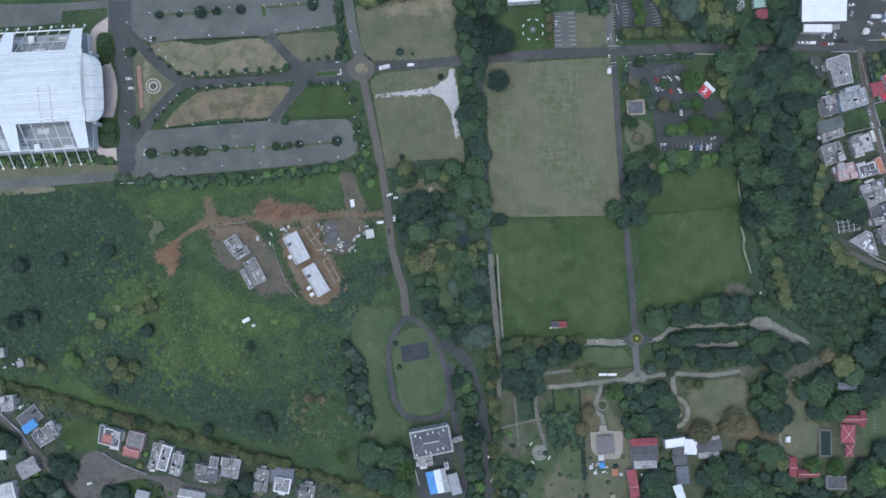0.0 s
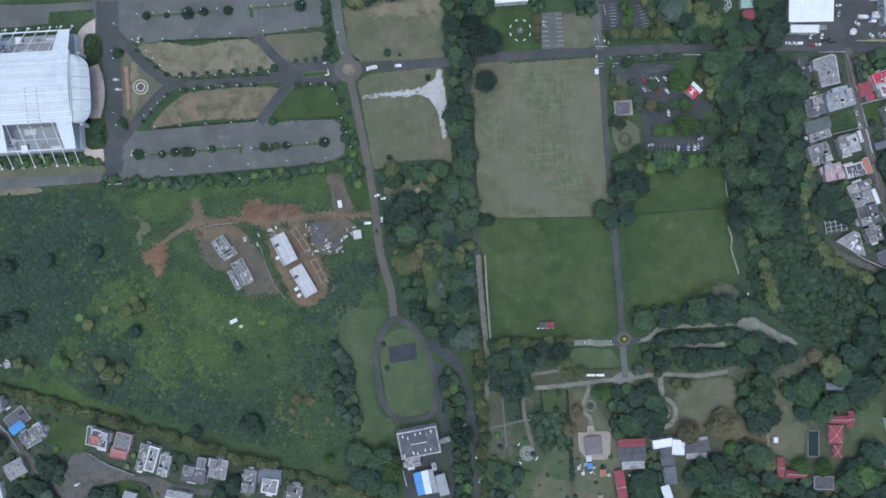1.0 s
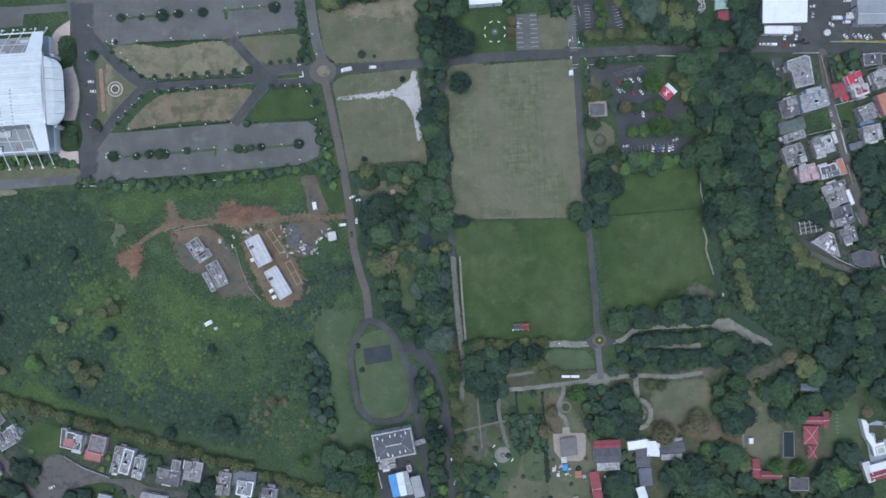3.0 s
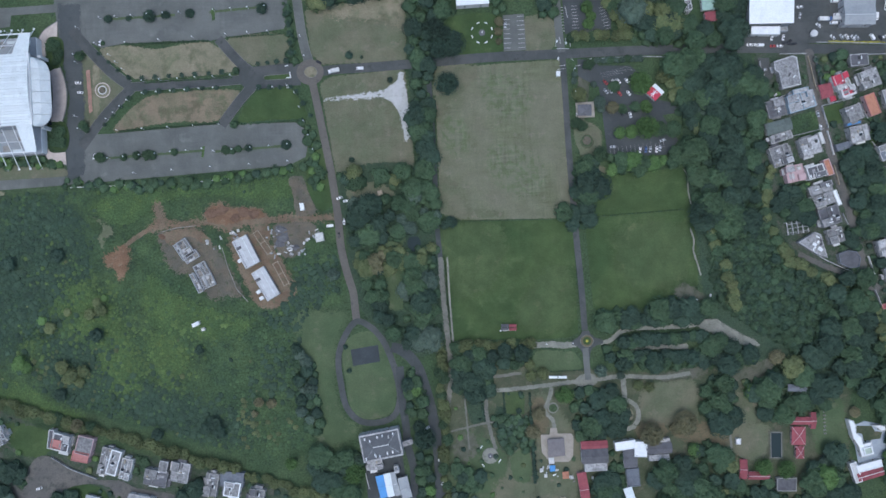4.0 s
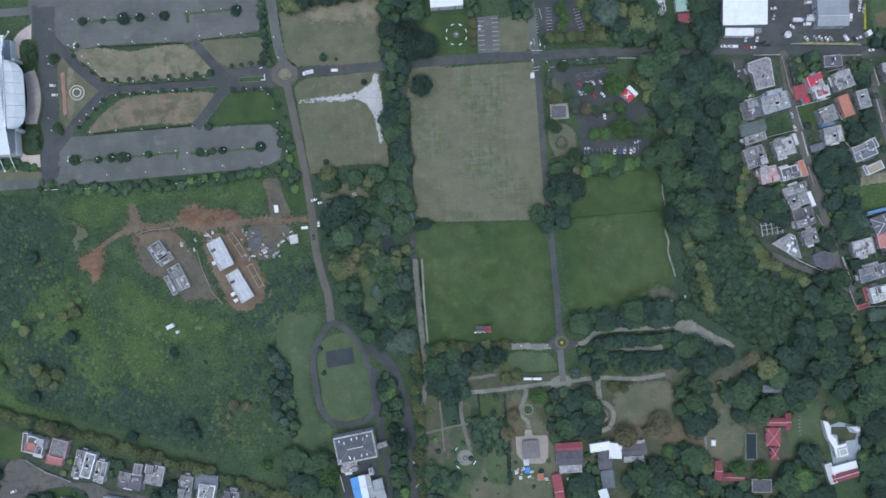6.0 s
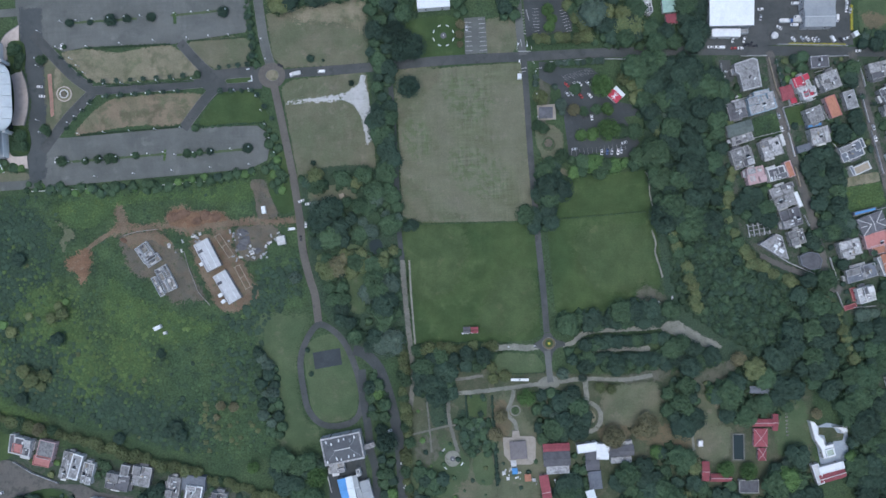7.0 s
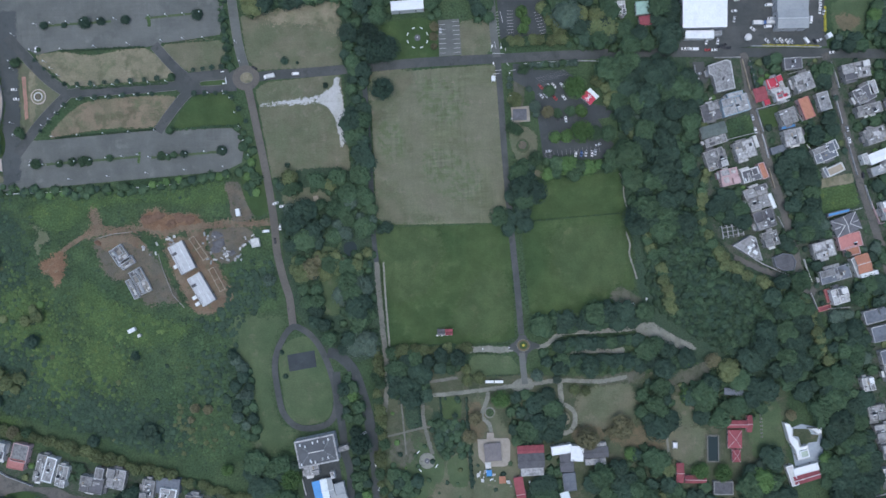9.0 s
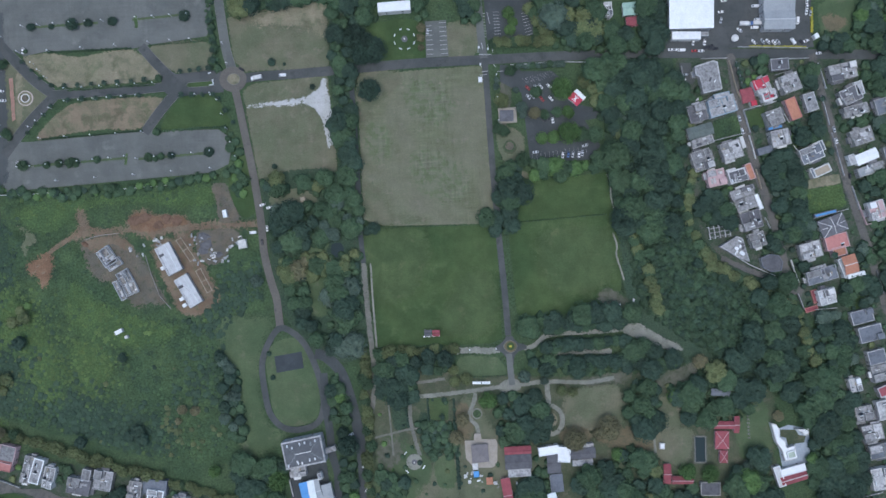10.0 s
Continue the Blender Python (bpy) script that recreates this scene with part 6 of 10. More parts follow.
# ---- the building site ----
house((-146.9, 16.2), (-137.5, 20.5), (-128.7, 2.8), 3.6, M_pale, M_shed, "white flat roofed shed with a dark roof hatch", rim=M_shed, name="site_building", category="building")
house((-135.3, -5.0), (-127.0, -0.6), (-116.8, -18.7), 3.6, M_pale, M_shed, "white flat roofed shed with a dark roof hatch", rim=M_shed, name="site_building", category="building")
for shed in [o for o in scene.objects if o.name.startswith("site_building")]:
    w, d = FOOT[[i for i, f in enumerate(FOOT) if abs(f[0] - shed.location.x) < 0.01][0]][4:]
    for i in range(5):
        u = -w / 2 + w * (i + 0.7) / 5.4
        box("roof_ridge", M_metal if i % 2 else M_shed, shed, u - 0.12, u + 0.12, -d / 2 + 0.5, d / 2 - 0.5, 3.5, 3.66)
    box("gutter", M_slate, shed, w / 2 - 1.3, w / 2 - 0.95, -d / 2 + 0.5, d / 2 - 0.5, 3.5, 3.58)
    box("gable_wall", M_tan, shed, -w / 2 + 0.3, w / 2 - 0.3, -d / 2 - 0.5, -d / 2 - 0.1, 0, 3.0)
for p in ((-142.6, 11.9), (-131.0, -9.2)):
    b = thing("roof_hatch", p[0], p[1], 3.5, 25)
    box("hatch", M_slate, b, -1.6, 1.6, -0.9, 0.9, 0, 0.6, bevel=0.05)
    tagged(b, "dark roof hatch on a white shed", "roof hatch")
for a in ((-142.7, 3.8), (-138.4, 0.3), (-131.4, -17.1), (-129.7, -21.3), (-139.5, 2.2)):
    b = thing("site_crate", a[0], a[1], 0, 30)
    box("body", M_shed, b, -1.3, 1.3, -1.0, 1.0, 0, 2.2, bevel=0.1)
    box("top", M_bright, b, -1.4, 1.4, -1.1, 1.1, 2.2, 2.35)
    tagged(b, "small white cabin against a site shed", "cabin")


def shell(a, b, c, h, cells, label, seed):
    """An unfinished house: a floor slab with bare block walls and no roof."""
    mid, turn, w, d = frame_of(a, b, c)
    root = thing("unfinished_house", mid.x, mid.y, 0, turn)
    box("floor_slab", M_dirtfloor, root, -w / 2, w / 2, -d / 2, d / 2, 0, 0.72)
    r = random.Random(seed)
    t = 0.28
    for i, (x0, x1, y0, y1) in enumerate(((-w / 2, w / 2, -d / 2, -d / 2 + t), (-w / 2, w / 2, d / 2 - t, d / 2), (-w / 2, -w / 2 + t, -d / 2, d / 2), (w / 2 - t, w / 2, -d / 2, d / 2))):
        box("block_wall", M_shed, root, x0, x1, y0, y1, 0.72, h + 0.004 * i)
    xs = sorted(r.uniform(-0.4, 0.4) * w for _ in range(cells))
    for i, x in enumerate(xs):
        box("block_wall", M_shed, root, x - t / 2, x + t / 2, -d / 2 + t, d / 2 * r.uniform(-0.2, 1) - t, 0.72, h - 0.01 * i)
        y = r.uniform(-0.35, 0.35) * d
        box("block_wall", M_shed, root, x, xs[i + 1] if i + 1 < cells else w / 2 - t, y, y + t, 0.72, h - 0.3 - 0.01 * i)
    for i in range(12):
        x, y = r.uniform(-0.42, 0.42) * w, r.uniform(-0.42, 0.42) * d
        box("block", r.choice((M_concrete, M_slate, M_white, M_dirtfloor, M_slate, M_shed)), root, x - r.uniform(0.4, 1.6), x + r.uniform(0.4, 1.6), y - r.uniform(0.3, 1.2), y + r.uniform(0.3, 1.2), 0.72, 0.95 + 0.08 * i)
    return tagged(root, label, "building shell")


shell((-185.9, 15.8), (-178.0, 20.6), (-172.5, 10.0), 2.8, 3, "unfinished house of bare grey block walls", 1)
shell((-180.0, 8.1), (-171.6, 12.9), (-168.5, 8.3), 2.8, 2, "unfinished house wing of bare block walls", 2)
shell((-173.6, 1.2), (-166.1, 4.9), (-162.0, -3.8), 2.8, 3, "unfinished house of bare grey block walls", 3)
shell((-176.1, -3.9), (-173.1, -2.5), (-167.0, -14.6), 2.8, 1, "unfinished side wing with a pale slab", 4)
shell((-169.9, -6.0), (-162.0, -3.0), (-159.4, -10.9), 2.8, 3, "unfinished rooms of bare block walls", 5)
# scaffolds behind the sheds
for a, b in (((-133.4, 20.8), (-124.8, 6.7)), ((-121.7, 0.3), (-114.9, -14.2))):
    u, v = Vector(a), Vector(b)
    x = (v - u).normalized()
    f = thing("concrete_frame", u.x, u.y, 0, math.degrees(math.atan2(x.y, x.x)))
    n = (v - u).length
    for y in (0.3, 3.9):
        box("beam", M_tan, f, 0, n, y, y + 0.35, 2.4, 2.8)
    for i in range(3):
        for y in (0.3, 3.9):
            box("post", M_tan, f, i * n / 2 - 0.15, i * n / 2 + 0.15, y + 0.02, y + 0.32, 0, 2.4)
        box("tie_beam", M_tan, f, i * n / 2 - 0.2, i * n / 2 + 0.2, 0.0, 4.4, 2.8, 3.1)
    tagged(f, "bare concrete posts and beams of a veranda", "frame")


def heap(name, at, radius, height, material, label, seed):
    rng = np.random.default_rng(seed)
    v, f = ICO
    off = Vector(rng.uniform(-9, 9, 3))
    verts = [(p[0] * radius * 1.4 * (1 + 0.8 * noise.noise(Vector(p) * 1.5 + off)), p[1] * radius * (1 + 0.8 * noise.noise(Vector(p) * 1.4 - off)), max(p[2], -0.05) * height * (1 + 0.6 * noise.noise(Vector(p) * 2.5 + off)) + 0.1) for p in v]
    ob = mesh_object(name, verts, f, material)
    ob.location = (at[0], at[1], 0.1)
    return tagged(ob, label, "heap")


M_soilheap = surface_mat("heaped_soil", (0.165, 0.106, 0.072), (0.7, 0.65, 0.6), 0.6, 1.5, 0.5)
M_stoneheap = surface_mat("heaped_gravel", (0.13, 0.13, 0.135), (0.6, 0.6, 0.6), 0.6, 1.5, 0.5)
for i, (p, r) in enumerate((((-159.9, 35.4), 6.0), ((-153.5, 37.4), 5.0), ((-139.4, 36.0), 5.5), ((-132.1, 33.8), 5.0), ((-145.2, 31.8), 4.0), ((-193.6, 22.1), 3.0))):
    heap("soil_mound", p, r * 0.55, 1.3, M_soilheap, "heap of dug red earth on the site", 30 + i)
for i, (p, r) in enumerate((((-115.9, 23.0), 4.5), ((-114.3, 17.3), 5.0), ((-117.0, 13.8), 4.0), ((-106.4, 10.7), 3.0))):
    heap("gravel_mound", p, r * 0.6, 0.8, M_stoneheap, "heap of grey gravel on the site", 40 + i)
house((-93.1, 18.9), (-87.9, 19.7), (-86.6, 14.2), 2.8, M_white, M_white, "small white site hut with a flat roof", rim=M_white, name="site_hut", windows=False, category="hut")
house((-176.1, -36.0), (-171.6, -34.0), (-170.6, -36.2), 2.6, M_white, M_bright, "small white hut in tall grass", rim=M_bright, name="hut", windows=False, category="hut")
house((-170.1, -39.3), (-168.2, -38.6), (-168.0, -40.5), 2.0, M_white, M_white, "tiny pale hut in tall grass", rim=M_white, name="hut", windows=False, category="hut")
house((-102.1, 39.2), (-99.5, 39.5), (-99.0, 34.7), 2.6, M_white, M_bright, "long white site container", rim=M_bright, name="site_container", windows=False, category="container")
r_bits = random.Random(77)
for a, spread, n in (((-105.3, 10.6), 7.0, 16), ((-121.5, 21.4), 5.0, 8), ((-95.7, 18.3), 5, 6), ((-158.9, 15.7), 6, 6), ((-145.3, 21.4), 5, 8), ((-118.4, 8.3), 6, 6)):
    for i in range(n):
        b = thing("building_block_pile", a[0] + r_bits.uniform(-spread, spread), a[1] + r_bits.uniform(-spread, spread) * 0.7, 0, r_bits.uniform(0, 180))
        x, y = r_bits.uniform(0.4, 1.5), r_bits.uniform(0.3, 0.8)
        m = r_bits.choice((M_pale, M_white, M_concrete, M_panelgrey))
        box("lower_course", m, b, -x, x, -y, y, 0, 0.5)
        box("upper_course", m, b, -x * 0.8, x * 0.7, -y * 0.9, y * 0.8, 0.5, 0.85)
        tagged(b, "pile of pale building blocks on the site", "block pile", group="piles on the building site")

# ---- office block and its yard ----
OB = house((-70.0, -112.3), (-44.4, -108.4), (-43.0, -125.8), 9, M_pale, M_darkroof, "grey office block with a low hipped roof", rim=M_pale, name="office_block", category="office", rim_w=1.0)
mid, turn, w, d = frame_of((-70.0, -112.3), (-44.4, -108.4), (-43.0, -125.8))
part("hipped_roof", hip(w - 4.0, d - 4.0, 8.9, 1.3, 0.0, thick=0.15), M_darkroof, OB)
for ex in (-1, 1):
    for ey in (-1, 1):
        sv, sf = [], []
        limb(sv, sf, (ex * (w - d) / 2, 0, 10.1), (ex * (w / 2 - 2.2), ey * (d / 2 - 2.2), 9.1), 0.12, 0.12, 4)
        mesh_object("hip_cap", sv, sf, M_panelgrey, OB)
box("ridge_cap", M_white, OB, -(w - d) / 2 - 1, (w - d) / 2 + 1, -0.25, 0.25, 10.05, 10.3)
for i in range(14):
    u, v = r_bits.uniform(-0.42, 0.42) * w, (0.32 if i % 2 else -0.30) * d + r_bits.uniform(-1, 1)
    p = OB.matrix_basis @ Vector((u, v, 9.25))
    b = thing("air_unit", p.x, p.y, 9.0, turn)
    box("casing", M_bright, b, -0.35, 0.35, -0.8, 0.8, 0.3, 1.2, bevel=0.05)
    box("stand", M_steel, b, -0.4, 0.4, -0.6, 0.6, 0, 0.3)
    tagged(b, "white air conditioning unit on the roof", "air unit", group="roof air units")
house((-43.0, -118.8), (-36.3, -116.9), (-36.1, -120.2), 4, M_pale, M_concrete, "covered grey walkway beside the office", name="covered_walk", windows=False, category="walkway")
house((-65.9, -130.3), (-56.3, -128.9), (-55.8, -134.8), 4, M_pale, M_pale, "low grey annex behind the office", patchy=2)
house((-60.5, -140.1), (-54.5, -138.9), (-53.0, -152.8), 5, M_pale, M_blue, "shed under a blue sheet roof", "gable", 0.4, name="shed", category="shed", rim=M_blue)
house((-55.3, -138.9), (-51.6, -138.3), (-49.3, -152.6), 5, M_pale, M_metal, "shed with a white sheet roof", "gable", 0.8, name="shed", category="shed", rim=M_bright)
house((-51.2, -138.3), (-48.6, -137.7), (-46.8, -152.4), 5, M_pale, M_panelgrey, "shed with a grey sheet roof", "gable", 0.6, name="shed", category="shed", rim=M_steel)
house((-46.3, -142.2), (-40.7, -141.0), (-39.9, -154.1), 5, M_pale, M_panelgrey, "shed with a grey barrel roof", "gable", 1.4, name="shed", category="shed", rim=M_panelgrey)
house((-48.8, -134.0), (-46.2, -133.4), (-45.7, -137.8), 5, M_white, M_concrete, "small white plant room", head=M_pale, windows=False)

# ---- pavilion and garden houses ----
PV = house((51.8, -122.1), (61.7, -121.8), (61.6, -132.4), 3.4, M_pale, M_tile, "square pavilion with a dark hipped roof", "hip", 2.2, name="pavilion", category="pavilion")
slab("plinth", [(47.5, -119.1), (53.4, -119.4), (54.0, -115.0), (58.1, -115.2), (58.6, -118.9), (67.5, -119.3), (68.8, -121.5), (67.8, -135.5), (64.4, -137.6), (52.6, -137.0), (47.7, -130.6)], M_plinth, "pale paved plinth round the pavilion", 0.9, category="plinth")
PV = house((82.6, 93.8), (90.6, 93.5), (90.7, 87.2), 3.4, M_pale, M_slate, "small square pavilion with a dark roof", "hip", 1.4, name="pavilion", category="pavilion")
slab("plinth", [(81.3, 96.1), (93.2, 96.3), (93.4, 86.3), (81.6, 86.1)], M_plinth, "pale paved plinth round the pavilion", 0.9, category="plinth")
house((73.0, -124.2), (89.5, -124.2), (90.0, -129.3), 4.5, M_pink, M_redroof, "house front with a red sheet roof", "gable", 1.2, rim=M_redroof)
house((73.0, -129.2), (89.4, -129.2), (89.4, -137.9), 5, M_pale, M_slate, "house with a dark grey gable roof", "gable", 1.5, rim=M_slate)
house((74.5, -138.4), (89.1, -138.3), (89.2, -143.5), 3.5, M_pale, M_pale, "low veranda wing with a pale roof", windows=False)
house((69.6, -144.7), (74.8, -144.1), (75.2, -165.4), 4, M_pink, M_redroof, "narrow outbuilding with a red gable roof", "gable", 1.0, rim=M_pink)
house((94.4, -125.4), (107.5, -124.1), (108.0, -129.6), 5, M_white, M_bright, "white flat roofed hall", rim=M_bright)
house((107.4, -125.2), (115.4, -125.9), (114.2, -135.7), 5.2, M_white, M_bright, "white rounded hall wing", rim=M_bright)
house((100.1, -129.7), (108.1, -129.7), (107.9, -141.8), 4.6, M_pale, M_slate, "grey middle wing between white halls", "gable", 0.8, rim=M_slate)
house((101.1, -143.1), (109.2, -142.7), (108.6, -154.4), 4, M_pale, M_bluegrey, "grey wing with a flat roof", rim=M_bluegrey)
house((98.9, -156.0), (103.7, -154.7), (105.6, -168.3), 4.5, M_white, M_metal, "outbuilding with a pale sheet roof", "gable", 1.0, rim=M_bright)
house((114.8, -127.5), (130.8, -127.4), (131.3, -133.7), 4.6, M_pale, M_slate, "long house with a grey gable roof", "gable", 1.3, rim=M_slate)
house((116.3, -134.8), (129.5, -134.7), (129.7, -138.7), 3.4, M_pale, M_pale, "pale veranda along a house", windows=False)
house((122.0, -125.2), (130.4, -124.5), (130.7, -127.5), 3.2, M_pale, M_pale, "pale side wing of a long house", windows=False)
# red roofed villa
for pts, style, lab in ((((209.6, -115.3), (222.3, -116.0), (222.0, -120.2)), "gable", "villa wing with a red gable roof"), (((222.7, -112.7), (225.3, -112.9), (224.6, -123.0)), "gable", "villa gable with a red roof"), (((210.0, -121.6), (218.0, -122.1), (217.3, -132.9)), "hip", "villa body with a red hipped roof and pale ridges"), (((212.1, -134.3), (216.5, -134.6), (216.1, -141.7)), "hip", "villa porch with a red hipped roof and pale ridges"), (((175.2, -140.9), (179.4, -141.2), (178.8, -153.2)), "gable", "garden house with a red gable roof"), (((180.2, -149.2), (193.2, -150.0), (192.9, -154.3)), "gable", "garden house wing with a red gable roof")):
    wing = house(*pts, 3.3, M_pink, M_redroof, lab, style, 1.3, rim=M_pink)
    if style == "hip":
        _, _, vw, vd = frame_of(*pts)
        for ex in (-1, 1):
            for ey in (-1, 1):
                sv, sf = [], []
                limb(sv, sf, (ex * max(vw - vd, 0) / 2, 0, 4.35), (ex * (vw / 2 + 0.5), ey * (vd / 2 + 0.5), 3.2), 0.18, 0.18, 4)
                mesh_object("hip_cap", sv, sf, M_pink, wing, "pale ridge cap")
slab("pool_surround", [(195.6, -123.8), (205.4, -124.4), (204.7, -143.0), (195.0, -142.4)], M_worn, "pale worn surround of a pool", category="paving")
slab("pool", [(197.1, -124.9), (204.0, -125.3), (203.3, -141.7), (196.4, -141.3)], M_water, "dark garden pool with a pale edge", 0.5, category="pool", kerb=0.5)
house((198.3, -153.6), (211.0, -154.3), (210.5, -162.9), 3, M_pale, M_slate, "low dark roofed outbuilding among trees", rim=M_grime)
house((209.2, -94.1), (220.7, -95.5), (220.4, -99.3), 3, M_grime, M_bluegrey, "small grey sheet roof half hidden by trees", "gable", 0.5, rim=M_bluegrey, windows=False)
house((173.7, -127.3), (176.7, -127.5), (176.8, -131.3), 2.5, M_white, M_bright, "tiny white garden shed", rim=M_white, windows=False, name="garden_shed", category="shed")
# white modern house in the south east
slab("paved_terrace", [(250.5, -123.1), (258.2, -120.5), (270.9, -123.5), (271.8, -134.1), (270.3, -145.3), (261.1, -147.8), (252.8, -147.4), (251.2, -136.0), (247.5, -128.2), (247.4, -119.9)], M_skypaving, "pale bluish paved terrace round a modern house", 0.45, category="terrace")
slab("courtyard", [(252.8, -123.2), (262.6, -123.8), (264.6, -127.4), (269.1, -128.2), (267.8, -132.4), (262.0, -132.8), (260.4, -135.0), (257.1, -133.3), (256.2, -128.7), (252.5, -127.8)], M_garden, "green courtyard lawn of a modern house", 0.5, category="lawn")
poly_house([(245.6, -118.1), (248.9, -119.1), (250.6, -122.1), (250.3, -126.9), (253.7, -129.8), (254.6, -134.3), (260.0, -133.1), (260.7, -141.4), (253.1, -142.8), (251.6, -135.7), (248.2, -130.2)], 4, M_white, M_bright, M_white, "white modern house with a winding flat roof", rim_w=0.4)
poly_house([(261.1, -122.8), (269.8, -122.8), (269.6, -126.3), (266.9, -126.9), (265.2, -124.7)], 3.6, M_white, M_bright, M_white, "white side wing of a modern house", rim_w=0.4)
house((253.9, -136.8), (259.6, -135.6), (259.8, -140.7), 4.6, M_white, M_mintpale, "low pale green roof room between white parapets", rim=M_bright, rim_w=0.7, windows=False)
house((245.1, -146.6), (249.6, -145.4), (250.2, -159.2), 3.6, M_white, M_white, "white side wing beside a red roof", rim=M_bright)
house((249.4, -148.3), (265.7, -144.8), (266.1, -149.6), 3.6, M_white, M_bright, "white flat roofed wing", rim=M_bright)
house((249.8, -153.4), (265.8, -149.5), (266.1, -155.0), 3.6, M_white, M_redroof, "house with a dull red gable roof", "gable", 1.0, rim=M_white)

# ---- depot ----
house((195.5, 174.9), (223.4, 174.0), (221.6, 139.2), 8.5, M_panelgrey, M_bright, "large warehouse with a white sheet roof", "gable", 1.4, name="warehouse", category="warehouse", rim=M_bright)
house((196.8, 139.1), (215.5, 138.1), (215.1, 132.9), 4.5, M_white, M_bright, "white annex of the warehouse", rim=M_bright)
house((215.8, 138.2), (221.0, 138.3), (221.1, 135.4), 3.0, M_panelgrey, M_concrete, "low lean-to of the warehouse", windows=False)
house((256.8, 166.2), (276.4, 165.1), (275.7, 147.9), 8, M_pale, M_panelgrey, "depot hall with a grey sheet roof", "gable", 1.0, name="depot_hall", category="hall", rim=M_steel)
house((256.0, 148.2), (275.3, 147.5), (275.0, 135.8), 8, M_pale, M_panelgrey, "depot hall with a grey sheet roof", "gable", 1.0, name="depot_hall", category="hall", rim=M_steel)
house((289.1, 132.2), (291.7, 133.6), (293.0, 130.5), 3, M_white, M_bright, "small white gate kiosk", rim=M_bright, windows=False, name="kiosk", category="kiosk")
bm = bmesh.new()
GX, GY = (238.3, 133.1)
KT = thing("round_kiosk", GX, GY)
bmesh.ops.create_cone(bm, cap_ends=True, segments=16, radius1=1.7, radius2=1.7, depth=3, matrix=pose(0, 0, 1.5))
part("wall", bm, M_white, KT)
bm = bmesh.new()
bmesh.ops.create_cone(bm, cap_ends=True, segments=16, radius1=2.3, radius2=0.2, depth=1.0, matrix=pose(0, 0, 3.5))
part("roof", bm, M_white, KT)
tagged(KT, "round white kiosk at the depot gate", "kiosk")

# ---- houses of the eastern lanes ----
EAST = "flat roofed concrete house with stained grey roof"
poly_house([(209.9, 115.4), (222.2, 118.8), (225.1, 117.5), (227.0, 99.7), (214.7, 97.4), (212.8, 108.2), (210.3, 109.8)], 4.8, M_grime, M_concrete, M_pale, "grey flat roofed house with a pale parapet", rim_w=0.7, clutter=3)
slab("yard_east", [(202.0, 119.5), (209.3, 119.2), (209.3, 110.2), (211.8, 108.0), (209.8, 104.9), (201.5, 106.2)], M_midasphalt, "grey paved yard beside a house", category="yard")
house((207.8, 112.3), (213.0, 113.5), (213.5, 109.4), 3, M_grime, M_bluegrey, "lean-to with a blue grey sheet roof", windows=False)
house((216.2, 92.2), (233.4, 96.4), (235.2, 85.2), 4.8, M_skyroof, M_pale, "white house with a pale blue trimmed roof", rim=M_skyroof, head=M_pale, patchy=3, tank=2)
house((220.9, 96.3), (231.3, 98.3), (232.2, 95.0), 4.8, M_skyroof, M_pale, "white roof room with blue trim", rim=M_skyroof)
house((203.5, 89.6), (215.4, 92.3), (216.2, 80.8), 3, M_concrete, M_slate, "dark ruined shed with a broken roof", patchy=3, windows=False, name="shed", category="shed")
house((202.6, 75.0), (218.6, 78.6), (219.7, 71.5), 4, M_grime, M_greenroof, "house with a green grey sheet roof", "gable", 0.9, rim=M_greenroof)
house((204.6, 67.1), (218.8, 70.8), (220.0, 65.6), 4.2, M_grime, M_concrete, EAST, patchy=2)
house((203.6, 59.0), (215.9, 62.4), (220.2, 50.0), 4.8, M_grime, M_concrete, EAST, head=M_pale, patchy=3, tank=2)
house((222.9, 63.8), (236.0, 67.1), (238.9, 55.6), 4.8, M_grime, M_pale, EAST, patchy=3, tank=1)
house((236.0, 67.9), (238.2, 68.5), (239.6, 60.7), 4.8, M_white, M_white, "white strip house beside the lane", rim=M_white)
house((213.1, 46.7), (224.6, 48.7), (225.7, 37.9), 4.8, M_pink, M_pink, "pink house with a stepped flat roof", head=M_pink, patchy=2)
house((226.9, 45.6), (238.1, 48.3), (240.1, 40.1), 4.8, M_white, M_slate, "white house with a dark flat roof", rim=M_white, patchy=2, rim_w=0.8)
house((238.5, 49.8), (242.6, 51.1), (244.9, 40.6), 4, M_pink, M_orange, "terracotta terrace beside a white house", windows=False)
house((227.8, 32.7), (242.4, 37.1), (244.2, 30.4), 4.2, M_grime, M_concrete, EAST, patchy=3, tank=1)
house((230.0, 26.7), (243.5, 30.4), (244.8, 22.3), 4.2, M_grime, M_concrete, EAST, patchy=2, tank=2)
house((243.3, 29.7), (245.9, 30.6), (248.6, 20.6), 4.5, M_white, M_bright, "white sheet roofed lean-to beside the lane", rim=M_white, windows=False)
house((232.9, 17.7), (245.6, 21.1), (248.5, 9.5), 4.8, M_grime, M_slate, "house with a dark flat roof", rim=M_concrete, patchy=2, tank=2)
house((238.2, 4.3), (247.9, 6.7), (249.1, -2.9), 4.2, M_grime, M_concrete, EAST, patchy=2, tank=1)
poly_house([(219.7, -2.3), (230.9, 3.9), (234.6, 2.2), (235.8, -3.2), (238.2, -13.1), (231.5, -10.5)], 4.2, M_grime, M_concrete, M_pale, "angular stained concrete house at the edge of the wood", clutter=16)
